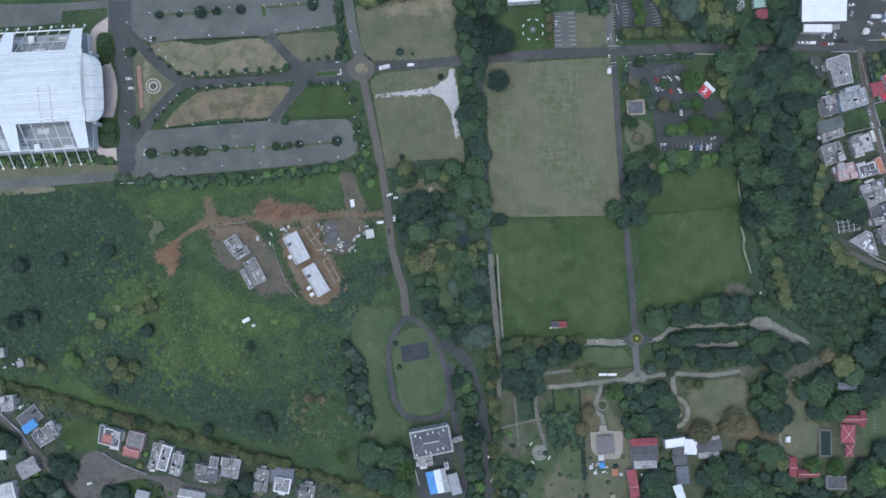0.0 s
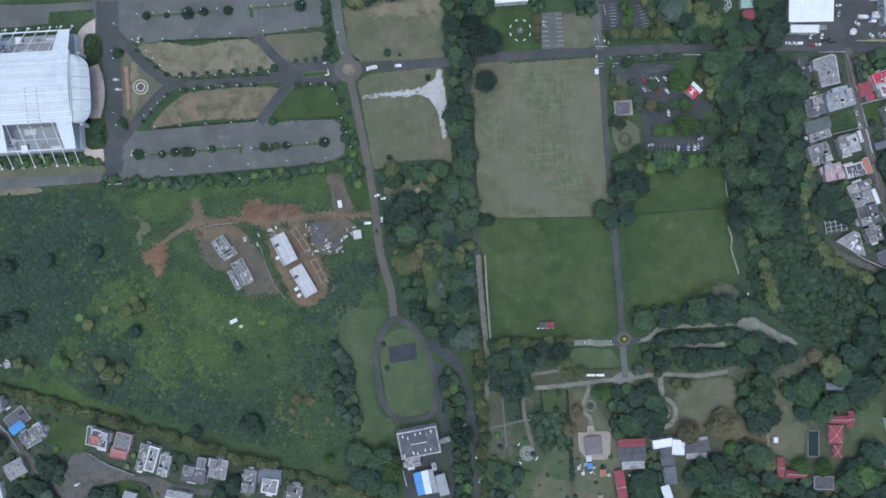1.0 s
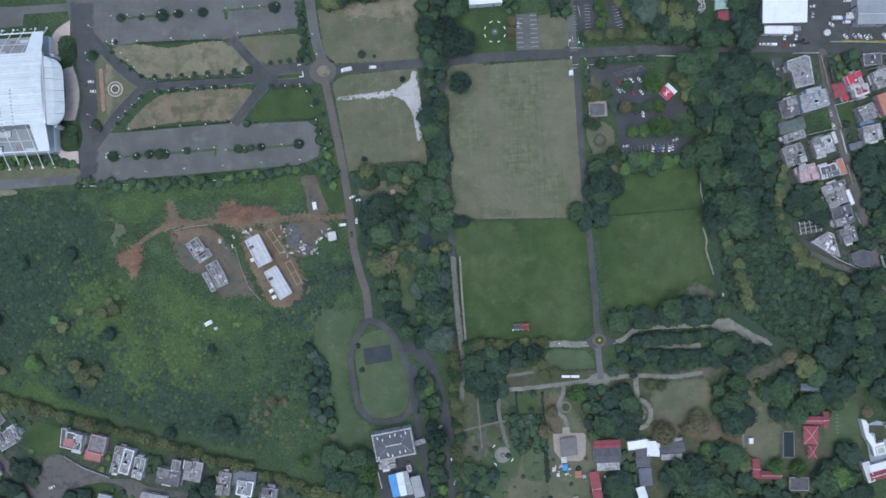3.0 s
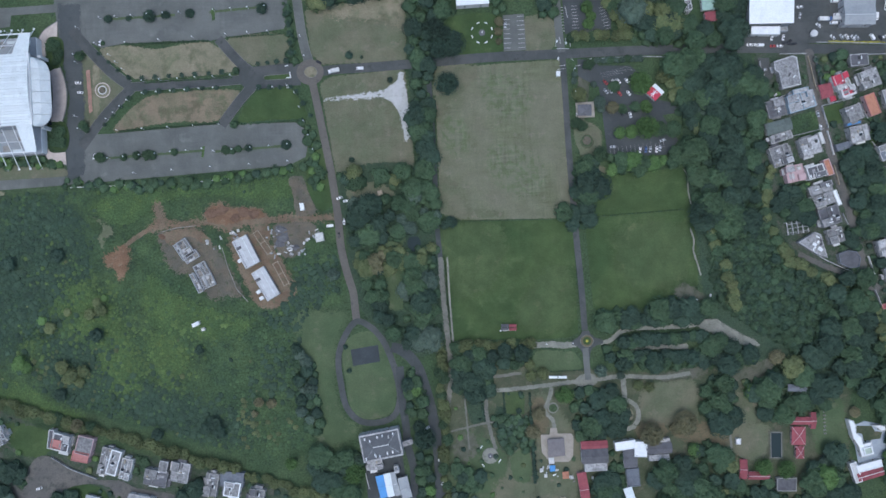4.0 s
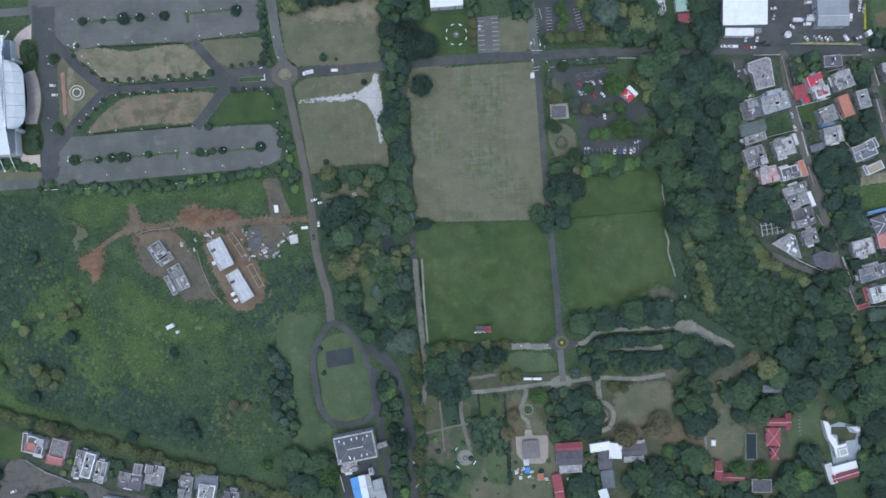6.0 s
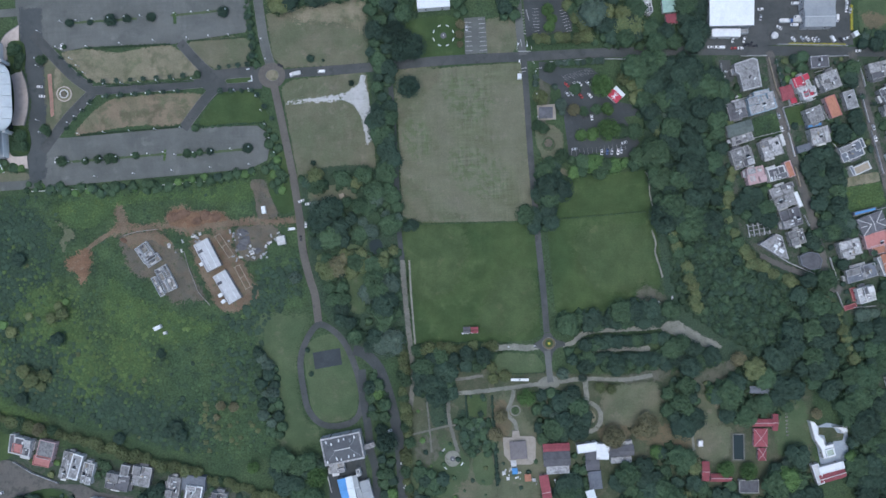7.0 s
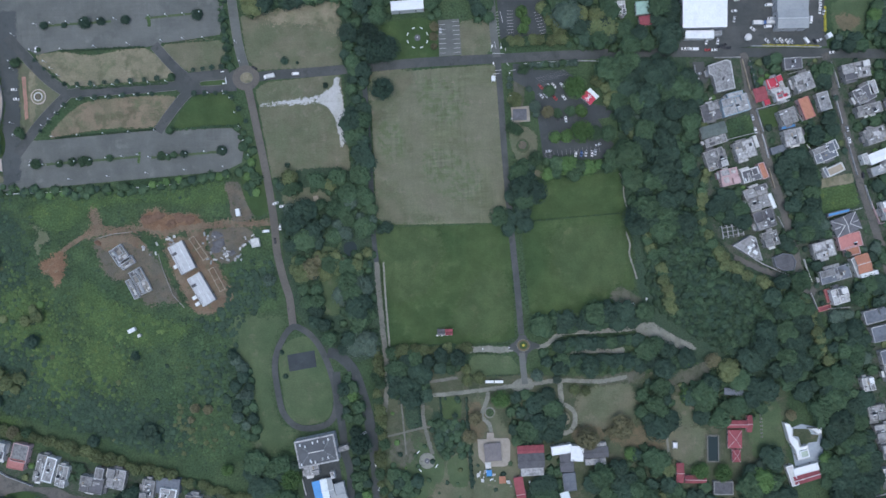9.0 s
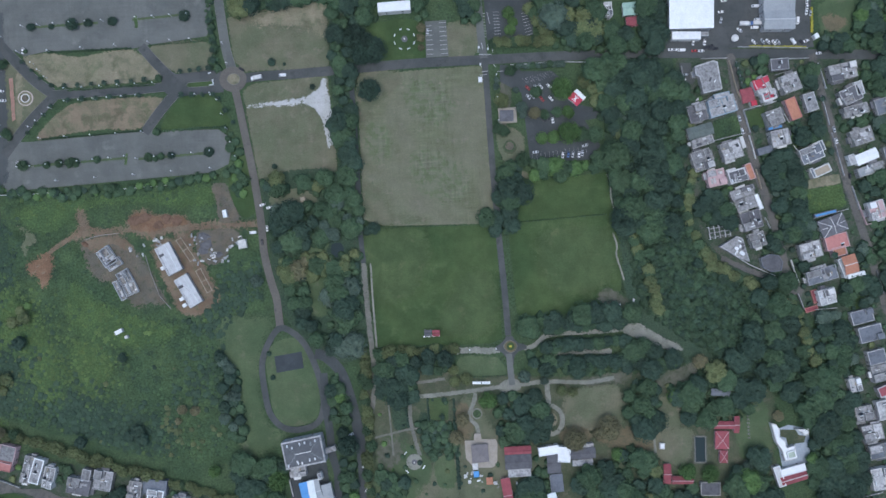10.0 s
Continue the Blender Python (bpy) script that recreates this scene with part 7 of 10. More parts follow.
poly_house([(245.6, -11.2), (251.6, -8.9), (257.5, -10.0), (260.1, -14.5), (258.6, -20.3), (252.4, -20.7), (246.7, -17.5)], 3.4, M_grime, M_slate, M_bluegrey, "low house with a rounded dark roof", rim_w=0.5)
house((247.4, 103.7), (256.0, 106.9), (258.4, 97.2), 4.8, M_white, M_pale, "white house with red roof terraces", rim=M_white, head=M_vividred, patchy=2)
house((246.5, 103.7), (253.6, 105.5), (254.6, 99.1), 5.2, M_white, M_vividred, "red roofed front of a white house", rim=M_vividred)
house((251.7, 96.1), (260.6, 98.5), (261.7, 91.8), 4.8, M_white, M_vividred, "white house wing with red roof squares", rim=M_white, patchy=3, rim_w=1.2)
house((239.4, 98.7), (246.9, 100.1), (247.8, 91.6), 3, M_pink, M_redroof, "low shed with a dull red roof", "gable", 0.5, windows=False, rim=M_redroof)
house((245.5, 90.9), (249.2, 91.8), (249.7, 88.5), 3.2, M_white, M_vividred, "small garage with a red roof", rim=M_vividred, windows=False)
house((259.3, 117.4), (271.0, 117.9), (273.5, 110.4), 4.8, M_grime, M_slate, "house with a dark flat roof and pale parapet", rim=M_pale, tank=2)
house((263.3, 105.0), (275.6, 108.8), (278.9, 97.5), 4.8, M_grime, M_pale, EAST, head=M_pale, patchy=4, tank=2)
house((267.0, 90.2), (273.8, 92.4), (277.3, 78.6), 4.2, M_pink, M_orange, "long house with a terracotta roof terrace", rim=M_salmon)
house((253.1, 82.8), (263.9, 85.8), (266.6, 76.1), 4.8, M_grime, M_concrete, EAST, head=M_concrete, patchy=3, tank=1)
house((279.0, 93.2), (286.4, 95.0), (288.2, 83.1), 4.2, M_grime, M_concrete, "narrow grey house with a pale parapet", rim=M_pale, tank=1)
house((255.6, 70.1), (267.8, 72.4), (270.1, 61.9), 4.8, M_grime, M_pale, EAST, patchy=3, tank=1)
house((248.0, 59.8), (257.8, 62.2), (258.9, 57.7), 3, M_bluegrey, M_bluegrey, "low wing with a blue roof", windows=False)
house((255.5, 73.4), (265.2, 75.1), (265.8, 72.8), 3, M_bluegrey, M_blue, "small lean-to with a blue roof", windows=False)
house((273.4, 56.6), (287.7, 61.7), (290.0, 52.0), 4.8, M_white, M_bluegrey, "white trimmed house with a blue grey roof", rim=M_white, patchy=3, tank=1)
house((282.5, 60.5), (289.2, 63.1), (290.6, 56.4), 5.2, M_white, M_bluegrey, "raised roof part with white trim", rim=M_white)
house((282.4, 44.0), (292.9, 48.2), (294.4, 42.6), 4.4, M_white, M_tan, "house with a tan roof terrace and white parapet", rim=M_white, rim_w=0.8)
house((280.1, 44.5), (282.4, 45.5), (284.2, 39.1), 4.5, M_white, M_bluegrey, "striped side roof of a tan house", windows=False)
ST = house((283.0, 9.8), (298.6, 15.1), (302.7, 5.0), 6, M_white, M_slate, "dark roofed house with crossing white ridges", "hip", 1.6)
_, _, sw, sd = frame_of((283.6, 9.8), (299.3, 15.2), (303.4, 5.0))
for ex, ey in ((-0.5, -0.5), (0.5, -0.5), (0.5, 0.5), (-0.5, 0.5), (0.0, -0.5), (0.0, 0.5), (-0.5, 0.0), (0.5, 0.0)):
    sv, sf = [], []
    limb(sv, sf, (sw * ex * 0.2 if ex else 0.0, 0, 5.7 + 1.6), (sw * ex, sd * ey, 5.95), 0.26, 0.26, 4)
    mesh_object("ridge_beam", sv, sf, M_white, ST, "white roof ridge")
house((281.8, 15.1), (296.3, 17.9), (296.9, 15.7), 4, M_bluegrey, M_blue, "blue roofed side wing", windows=False)
house((269.9, -4.1), (284.0, -1.2), (286.6, -11.6), 4.2, M_grime, M_pale, EAST, head=M_pale, patchy=3, tank=2)
house((287.0, 0.1), (301.8, 3.0), (302.7, -6.6), 4.2, M_pink, M_salmon, "house with a wide salmon roof terrace", rim=M_pink, tank=1)
house((291.7, -7.5), (300.6, -5.8), (301.7, -11.7), 4, M_pink, M_orange, "salmon roofed lower wing", windows=False)
house((273.5, -22.2), (293.2, -17.8), (294.4, -26.7), 4.2, M_grime, M_bluegrey, "grey flat roofed house with pale trim", rim=M_pale, patchy=4, tank=1)
house((297.5, -13.7), (305.6, -11.9), (307.8, -23.0), 4.8, M_white, M_orange, "house with a red tiled roof between white walls", "gable", 0.9, rim=M_white)
house((294.8, -15.0), (297.8, -14.0), (301.4, -26.3), 4.2, M_white, M_pale, "white trimmed side roof of a house", rim=M_white)
house((300.7, -25.2), (311.9, -22.9), (312.4, -25.5), 4.2, M_white, M_bright, "white sheet roofed annex", rim=M_bright, windows=False)
house((280.1, -34.6), (290.4, -32.3), (293.5, -41.9), 4.8, M_white, M_pale, "white house with a pale flat roof", head=M_white, patchy=2, rim=M_white)
house((273.4, -45.5), (281.6, -43.7), (281.4, -47.0), 0.9, M_salmon, M_redroof, "low red terrace beside a white house", windows=False, name="terrace", category="terrace")
house((277.8, -34.3), (281.5, -33.4), (283.2, -42.0), 0.9, M_salmon, M_redroof, "low red terrace beside a white house", windows=False, name="terrace", category="terrace")
house((296.3, 110.6), (313.7, 113.6), (317.5, 103.5), 4.8, M_grime, M_pale, EAST, head=M_white, patchy=4, tank=1)
house((302.1, 93.3), (314.2, 98.5), (318.8, 89.4), 4.8, M_grime, M_slate, "dark roofed house with a pale parapet", rim=M_pale, patchy=2)
house((312.4, 99.3), (317.3, 100.5), (318.9, 91.6), 4.8, M_white, M_pale, "white roof room beside a dark roof", rim=M_white)
house((304.0, 83.0), (320.4, 86.5), (322.2, 79.8), 4.2, M_grime, M_concrete, EAST, patchy=3, tank=1)
house((324.8, 87.0), (337.5, 90.0), (339.8, 79.9), 4.2, M_grime, M_bluegrey, EAST, patchy=3, tank=3)
house((307.8, 67.3), (321.6, 71.0), (324.3, 61.2), 4.2, M_grime, M_concrete, EAST, patchy=4, tank=1)
house((310.4, 51.3), (323.9, 56.1), (325.7, 50.1), 4.2, M_white, M_bright, "house with a white sheet roof", "gable", 0.7, rim=M_bright)
house((305.8, 52.0), (309.9, 53.2), (311.0, 46.5), 4, M_white, M_pale, "small house with white trim", rim=M_white)
house((311.1, 42.9), (327.6, 47.8), (328.6, 41.9), 4, M_grime, M_panelgrey, "house with a grey sheet roof", patchy=2)
house((328.8, 55.9), (339.2, 58.2), (340.6, 45.6), 4, M_grime, M_bluegrey, "house with a grey sheet roof", patchy=2)
house((316.1, 20.5), (326.5, 22.9), (328.7, 11.0), 4.2, M_white, M_pink, "white house with pink roof terraces", rim=M_white, patchy=2, head=M_bright)
house((300.6, -49.7), (314.7, -46.8), (316.3, -55.3), 4.2, M_grime, M_bluegrey, "grey flat roofed house with a parapet", rim=M_pale, head=M_bluegrey)
house((304.7, -60.1), (319.5, -57.2), (322.5, -66.9), 4.8, M_grime, M_bluegrey, "grey flat roofed house with a parapet", rim=M_pale, head=M_bluegrey)
house((309.9, -75.7), (321.0, -73.4), (323.4, -82.3), 4.2, M_grime, M_bluegrey, "grey flat roofed house with a parapet", rim=M_pale)
house((296.8, -92.5), (303.8, -91.1), (306.2, -99.6), 4.2, M_white, M_pale, "small white house with a stepped roof", head=M_bright, patchy=2, rim=M_white, tank=1)
house((314.9, -99.3), (325.4, -95.5), (327.2, -102.2), 4.2, M_grime, M_redroof, "house with a dull red roof and pale parapet", rim=M_pale, rim_w=0.7)
house((311.5, -85.3), (326.3, -82.5), (328.5, -92.8), 4.2, M_grime, M_concrete, EAST, patchy=3, tank=1)
house((299.6, -110.9), (310.7, -109.3), (311.5, -118.8), 4.2, M_grime, M_concrete, EAST, patchy=4, tank=2)
house((313.7, -108.0), (326.6, -105.8), (327.6, -118.2), 4.2, M_white, M_pale, EAST, patchy=3, rim=M_white)
house((303.2, -123.4), (316.4, -121.3), (318.0, -131.5), 4.2, M_grime, M_pale, EAST, patchy=4, tank=2)
house((306.9, -136.0), (320.1, -133.9), (321.0, -143.3), 4, M_grime, M_bluegrey, "blue grey roofed house in the south", patchy=3)
house((307.2, -151.3), (321.9, -149.1), (322.5, -163.0), 4.2, M_white, M_pale, "pale flat roofed house with a wide parapet", rim=M_white, patchy=2)


def beam_frame(a, b, c, h, label):
    """Open concrete beams on posts, without a roof."""
    mid, turn, w, d = frame_of(a, b, c)
    root = thing("concrete_frame", mid.x, mid.y, 0, turn)
    for i in range(5):
        x = -w / 2 + w * i / 4
        box("beam", M_pale, root, x - 0.25, x + 0.25, -d / 2, d / 2, h - 0.5, h)
        for y in (-d / 2 + 0.2, d / 2 - 0.2):
            box("post", M_pale, root, x - 0.2, x + 0.2, y - 0.2, y + 0.2, 0, h - 0.5)
    for i in range(3):
        y = -d / 2 + d * (i + 0.5) / 3
        box("cross_beam", M_pale, root, -w / 2, w / 2, y - 0.2, y + 0.2, h, h + 0.3)
    return tagged(root, label, "frame")


beam_frame((213.0, 10.8), (226.3, 12.3), (228.0, 4.1), 4, "bare concrete frame of an unfinished house")
# ---- north edge ----
house((6.4, 168.0), (27.7, 168.5), (27.8, 162.2), 6, M_white, M_bright, "white office with a flat roof by the lawn", rim=M_bright, name="office", category="office")
house((153.7, 160.9), (158.9, 161.0), (159.2, 151.8), 4, M_white, M_pale, "small pale house in the woods", patchy=2)
house((166.1, 159.5), (174.9, 159.8), (174.9, 152.1), 4, M_white, M_mint, "small house with a mint green sheet roof", "gable", 0.6, rim=M_mint)
house((167.8, 149.9), (174.8, 150.3), (174.9, 144.8), 4, M_pink, M_redroof, "small house with a red sheet roof", "gable", 0.6, rim=M_redroof)
KR = house((127.2, 99.8), (130.6, 103.3), (135.5, 97.5), 3.6, M_white, M_vividred, "small kiosk with a red and white roof", "gable", 0.8, rim=M_bright, name="kiosk", category="kiosk", windows=False)
for t in (38, 142):
    box("roof_band", M_bright, KR, -2.4, 2.4, -0.2, 0.2, 4.0 + t * 0.0006, 4.25 + t * 0.0006, "white roof band").rotation_euler = (0, 0, radians(t))
house((131.2, 103.7), (133.1, 105.5), (138.6, 99.3), 3.2, M_pale, M_metal, "pale awning roof beside a kiosk", name="awning", category="awning", windows=False, rim=M_bright)
house((69.6, 117.1), (72.1, 117.0), (72.0, 113.7), 2.5, M_white, M_bright, "small white guard hut by the field", rim=M_bright, windows=False, name="guard_hut", category="hut")
house((-51.0, 44.6), (-48.0, 45.2), (-47.4, 42.2), 2.5, M_tan, M_tan, "small tan hut among trees", windows=False, name="hut", category="hut")
# ---- houses of the south western hamlet ----
house((-335.1, -78.2), (-326.9, -77.8), (-324.4, -87.5), 4.8, M_white, M_pale, "white house with a stepped pale roof", rim=M_white, head=M_pale, patchy=2)
house((-327.8, -93.4), (-315.5, -84.7), (-307.7, -92.4), 0.9, M_concrete, M_slate, "dark paved yard behind a low wall", rim=M_pale, windows=False, name="yard", category="yard")
house((-323.1, -99.4), (-315.4, -94.2), (-312.6, -98.4), 3, M_white, M_blue, "carport under a blue sheet roof", "gable", 0.4, rim=M_blue, windows=False, name="carport", category="carport")
house((-315.1, -103.3), (-305.3, -97.9), (-297.5, -105.6), 4.8, M_grime, M_concrete, "grey flat roofed house with pale edges", rim=M_pale, patchy=4, tank=2)
house((-307.1, -97.8), (-302.6, -95.4), (-297.7, -102.6), 4.2, M_white, M_pale, "pale stepped wing of a grey house", patchy=2)
house((-344.4, -114.0), (-333.3, -113.3), (-329.1, -119.0), 4.2, M_white, M_bright, "white sheet roofed house", rim=M_bright)
house((-326.9, -123.5), (-315.6, -118.1), (-310.8, -127.1), 4.5, M_grime, M_concrete, "grey gable roofed house by the lane", "gable", 0.8, rim=M_pale)
house((-343.1, -136.6), (-329.3, -133.9), (-327.0, -147.6), 4.8, M_white, M_pale, "pale flat roofed house with a double parapet", rim=M_white, patchy=1, rim_w=0.9)
house((-337.3, -47.3), (-332.0, -46.5), (-330.8, -52.8), 4, M_grime, M_pale, "small pale hut at the scrub's edge", windows=False, name="hut", category="hut")
house((-324.9, -56.1), (-320.4, -54.9), (-319.5, -59.3), 3, M_grime, M_pale, "small pale roofless hut in the scrub", windows=False, name="hut", category="hut")
house((-270.7, -99.4), (-267.4, -99.9), (-271.9, -111.5), 4.8, M_white, M_slate, "white house wing with a dark roof", rim=M_white)
house((-267.4, -101.4), (-256.5, -104.4), (-259.9, -114.9), 4.8, M_white, M_slate, "white trimmed house with dark roof squares", rim=M_white, patchy=3, rim_w=0.7)
house((-268.9, -105.3), (-262.3, -107.0), (-264.0, -112.4), 5.2, M_white, M_salmon, "salmon roof terrace of a white house", rim=M_salmon)
house((-251.7, -103.9), (-241.5, -106.9), (-245.3, -118.1), 4.8, M_pink, M_concrete, "pink edged house with a grey roof", rim=M_pink, patchy=1)
house((-255.8, -113.6), (-245.2, -116.3), (-247.4, -122.4), 4.8, M_pink, M_salmon, "wide salmon roof terrace", rim=M_salmon)
house((-236.5, -112.1), (-229.9, -113.8), (-235.8, -130.5), 4.2, M_grime, M_concrete, "long grey house with a stained roof", patchy=4, tank=2)
house((-230.4, -114.0), (-223.9, -116.2), (-229.0, -131.7), 4.8, M_white, M_concrete, "grey roofed house with a bright white parapet", rim=M_bright, tank=3, rim_w=0.7)
house((-223.8, -119.9), (-216.9, -121.7), (-220.4, -134.8), 4.4, M_white, M_concrete, "grey roofed house with pale edges", rim=M_white, patchy=3, tank=2)
house((-209.1, -127.2), (-194.6, -130.8), (-197.2, -141.0), 4.2, M_grime, M_slate, "dark flat roofed house", rim=M_concrete, patchy=2)
house((-199.7, -122.8), (-194.2, -124.2), (-196.0, -131.4), 4.4, M_grime, M_concrete, "grey roof room with pale trim", rim=M_pale)
house((-191.2, -123.6), (-179.9, -126.3), (-183.8, -138.6), 4.4, M_grime, M_concrete, "flat roofed house with a pale edged terrace", rim=M_pale, patchy=2)
house((-169.9, -131.9), (-161.6, -133.7), (-165.9, -148.2), 4.2, M_grime, M_concrete, "grey flat roofed house", patchy=3, tank=2)
house((-160.7, -131.6), (-145.7, -133.7), (-148.7, -143.1), 4.2, M_bluegrey, M_bluegrey, "house with a blue grey flat roof", rim=M_bluegrey)
house((-157.9, -137.7), (-147.7, -140.0), (-151.1, -149.4), 4.8, M_white, M_concrete, "bright white parapet round a grey roof", rim=M_bright, rim_w=0.8, patchy=2, tank=1)
house((-142.1, -143.3), (-132.6, -145.2), (-136.0, -156.0), 4.5, M_grime, M_concrete, "small grey flat roofed house", patchy=2, tank=1)
house((-220.8, -143.5), (-204.7, -147.1), (-207.3, -154.7), 4.5, M_white, M_pale, "house with a pale arched roof", "gable", 1.0, rim=M_bright)
house((-248.6, -143.2), (-241.0, -145.4), (-242.7, -152.3), 4, M_grime, M_panelgrey, "house with a grey sheet roof", "gable", 0.8, rim=M_steel)

slab("pond", [(-32.0, 13.0), (-26.4, 13.8), (-24.4, 9.6), (-25.8, 5.4), (-30.6, 4.6), (-33.0, 8.6)], M_water, "small dark pond among the trees", 0.3, True, category="pond")
FOOT.append((-28.6, 9.2, 1.0, 0.0, 7.0, 7.0))
DARK = {"dark": 5, "mid": 3}
MIXED = {"dark": 4, "mid": 4, "bright": 0.3, "olive": 0.5, "grey": 0.4}
# woods east of the pitches
wood([(154.9, 73.4), (163.1, 91.5), (181.1, 120.3), (190.3, 119.8), (203.9, 97.0), (198.6, 49.1), (201.4, 8.3), (184.9, 9.1), (159.2, 10.3), (154.3, 47.5)], 7.0, DARK, 11)
wood([(127.1, 148.8), (154.6, 143.8), (171.0, 141.1), (191.7, 149.4), (196.3, 130.6), (183.4, 129.4), (128.1, 131.0), (123.1, 141.6)], 7.0, DARK, 12)
wood([(138.7, 120.4), (168.3, 122.7), (183.0, 122.0), (166.8, 91.3), (154.9, 73.4), (148.7, 99.6), (138.2, 111.2)], 7.0, DARK, 13)
LOW_WOOD = [(166.5, 9.9), (203.3, 8.2), (214.9, -15.4), (262.0, -43.0), (268.0, -60.0), (252.9, -88.8), (231.8, -83.3), (196.2, -60.6), (170.7, -41.8), (163.6, -19.3)]
wood(LOW_WOOD, 11.0, {"dark": 3, "mid": 3, "thicket": 3}, 14, 0.2, 0.42)
wood([(253.9, -16.4), (265.6, -35.5), (273.9, -50.8), (277.5, -80.4), (297.7, -110.9), (292.1, -140.0), (274.7, -124.4), (254.3, -97.5), (226.1, -77.6), (244.0, -27.0)], 7.2, DARK, 15)
# wooded rows south of the pitches
wood([(90.3, -41.3), (160.4, -39.7), (161.8, -48.9), (134.1, -50.6), (100.9, -51.7), (91.6, -53.2)], 6.4, DARK, 16)
wood([(95.1, -57.0), (108.0, -56.8), (155.8, -59.0), (188.3, -71.5), (176.9, -79.1), (151.1, -79.8), (107.0, -79.0), (92.5, -73.5)], 6.4, DARK, 17)
wood([(151.0, -83.5), (174.6, -90.1), (173.2, -117.7), (153.0, -116.8), (150.9, -100.1)], 6.6, DARK, 18)
wood([(174.7, -86.4), (217.3, -80.9), (238.4, -100.3), (230.3, -114.7), (211.9, -115.7), (193.5, -116.7), (187.0, -98.0)], 7.0, MIXED, 19)
wood([(71.4, -91.0), (99.1, -90.4), (100.5, -97.9), (97.7, -119.9), (86.4, -124.9), (70.0, -120.5), (68.2, -103.8)], 6.4, DARK, 20)
wood([(133.7, -136.2), (156.1, -129.8), (173.9, -141.6), (176.9, -156.5), (206.2, -157.8), (204.9, -183.5), (127.9, -180.1), (118.5, -146.6)], 6.6, MIXED, 21)
wood([(91.6, -130.6), (102.5, -134.8), (102.6, -171.7), (80.5, -170.7), (79.5, -152.2), (88.9, -149.0)], 6.4, DARK, 22)
wood([(218.1, -146.9), (240.8, -137.2), (245.2, -155.7), (241.7, -181.2), (197.8, -178.8), (220.9, -161.7)], 6.6, MIXED, 23)
wood([(270.6, -131.5), (292.1, -140.0), (300.8, -177.0), (271.0, -182.7), (268.7, -160.7)], 7.0, MIXED, 24)
wood([(-1.2, -63.7), (37.6, -62.5), (39.0, -72.9), (16.7, -75.6), (14.2, -90.3), (-6.1, -89.4), (-7.3, -74.6)], 6.4, DARK, 25)
wood([(17.0, -106.0), (40.8, -107.0), (42.8, -128.5), (27.2, -129.8), (20.0, -118.0)], 3.0, {"mid": 3, "thicket": 4, "grey": 1}, 26, 0.5, 1.1)
wood([(-8.3, -137.3), (8.1, -141.7), (3.2, -167.3), (-11.6, -166.7)], 4.4, MIXED, 27)
# middle grove
wood([(-70.6, 38.7), (-37.2, 39.7), (-35.4, 22.2), (-39.6, 12.0), (-51.5, 10.7), (-69.4, 9.0)], 7.0, {"dark": 4, "mid": 4, "grey": 0.6}, 28)
wood([(-54.8, 59.5), (-22.7, 55.8), (-18.0, 44.4), (-35.2, 43.0), (-51.7, 46.7)], 6.4, MIXED, 281)
wood([(-75.4, 56.4), (-62.3, 57.6), (-60.8, 50.1), (-72.7, 48.8)], 5.2, MIXED, 282)
wood([(-35.3, 39.7), (-13.7, 42.4), (-11.8, 20.0), (-36.3, 19.3)], 6.4, {"mid": 3, "grey": 3}, 283)
wood([(-63.0, -9.0), (-50.4, -6.0), (-49.8, -28.2), (-42.5, -39.6), (-35.0, -56.8), (-42.8, -51.6), (-53.7, -37.4), (-59.5, -27.0)], 5.6, DARK, 29, 0.6, 1.2)
wood([(-35.0, -1.1), (-14.2, -0.2), (-13.1, -55.8), (-28.7, -57.0), (-37.1, -39.9)], 6.4, {"mid": 3, "grey": 1.5, "dark": 1}, 291)
wood([(-65.8, 5.8), (-14.5, 9.0), (-12.7, -0.3), (-44.8, -6.2), (-66.4, -7.1)], 4.8, {"brown": 2, "olive": 3, "mid": 2}, 30)
wood([(-24.0, 189.6), (-9.9, 188.9), (-13.3, 131.4), (-17.1, 129.8), (-25.6, 130.9)], 6.4, DARK, 31)
wood([(-24.6, 126.4), (-13.5, 125.9), (-14.0, 59.1), (-19.8, 55.6), (-23.2, 78.1)], 6.0, DARK, 32)
# trees by the lanes of the office block
wood([(-37.5, -74.0), (-31.5, -76.0), (-28.0, -88.0), (-26.5, -104.0), (-36.8, -104.0), (-38.0, -90.0)], 5.0, {"mid": 4, "bright": 1, "dark": 2}, 34, 0.6, 1.1)
wood([(-35.2, -128.0), (-25.4, -128.0), (-24.6, -166.2), (-33.0, -165.5), (-32.4, -140.0)], 4.8, {"mid": 4, "bright": 1, "dark": 3}, 36, 0.6, 1.1)
wood([(-102.2, -125.8), (-72.4, -123.4), (-71.8, -149.3), (-84.9, -152.4), (-99.2, -140.7)], 6.4, MIXED, 35)
wood([(83.9, -138.4), (100.4, -139.1), (100.9, -167.9), (84.3, -167.2)], 5.6, DARK, 38)
row((99.7, -60.9), (149.9, -60.2), 18, DARK, 3.9, 381, 0.8, joined=True)
row((109.7, -59.9), (141.0, -60.6), 9, DARK, 3.2, 382, 1.4, joined=True)
row((104.7, -48.6), (156.4, -47.2), 13, DARK, 4.2, 383, 1.0, joined=True)
row((103.7, -71.4), (155.2, -72.6), 18, DARK, 4.4, 384, 1.5, joined=True)
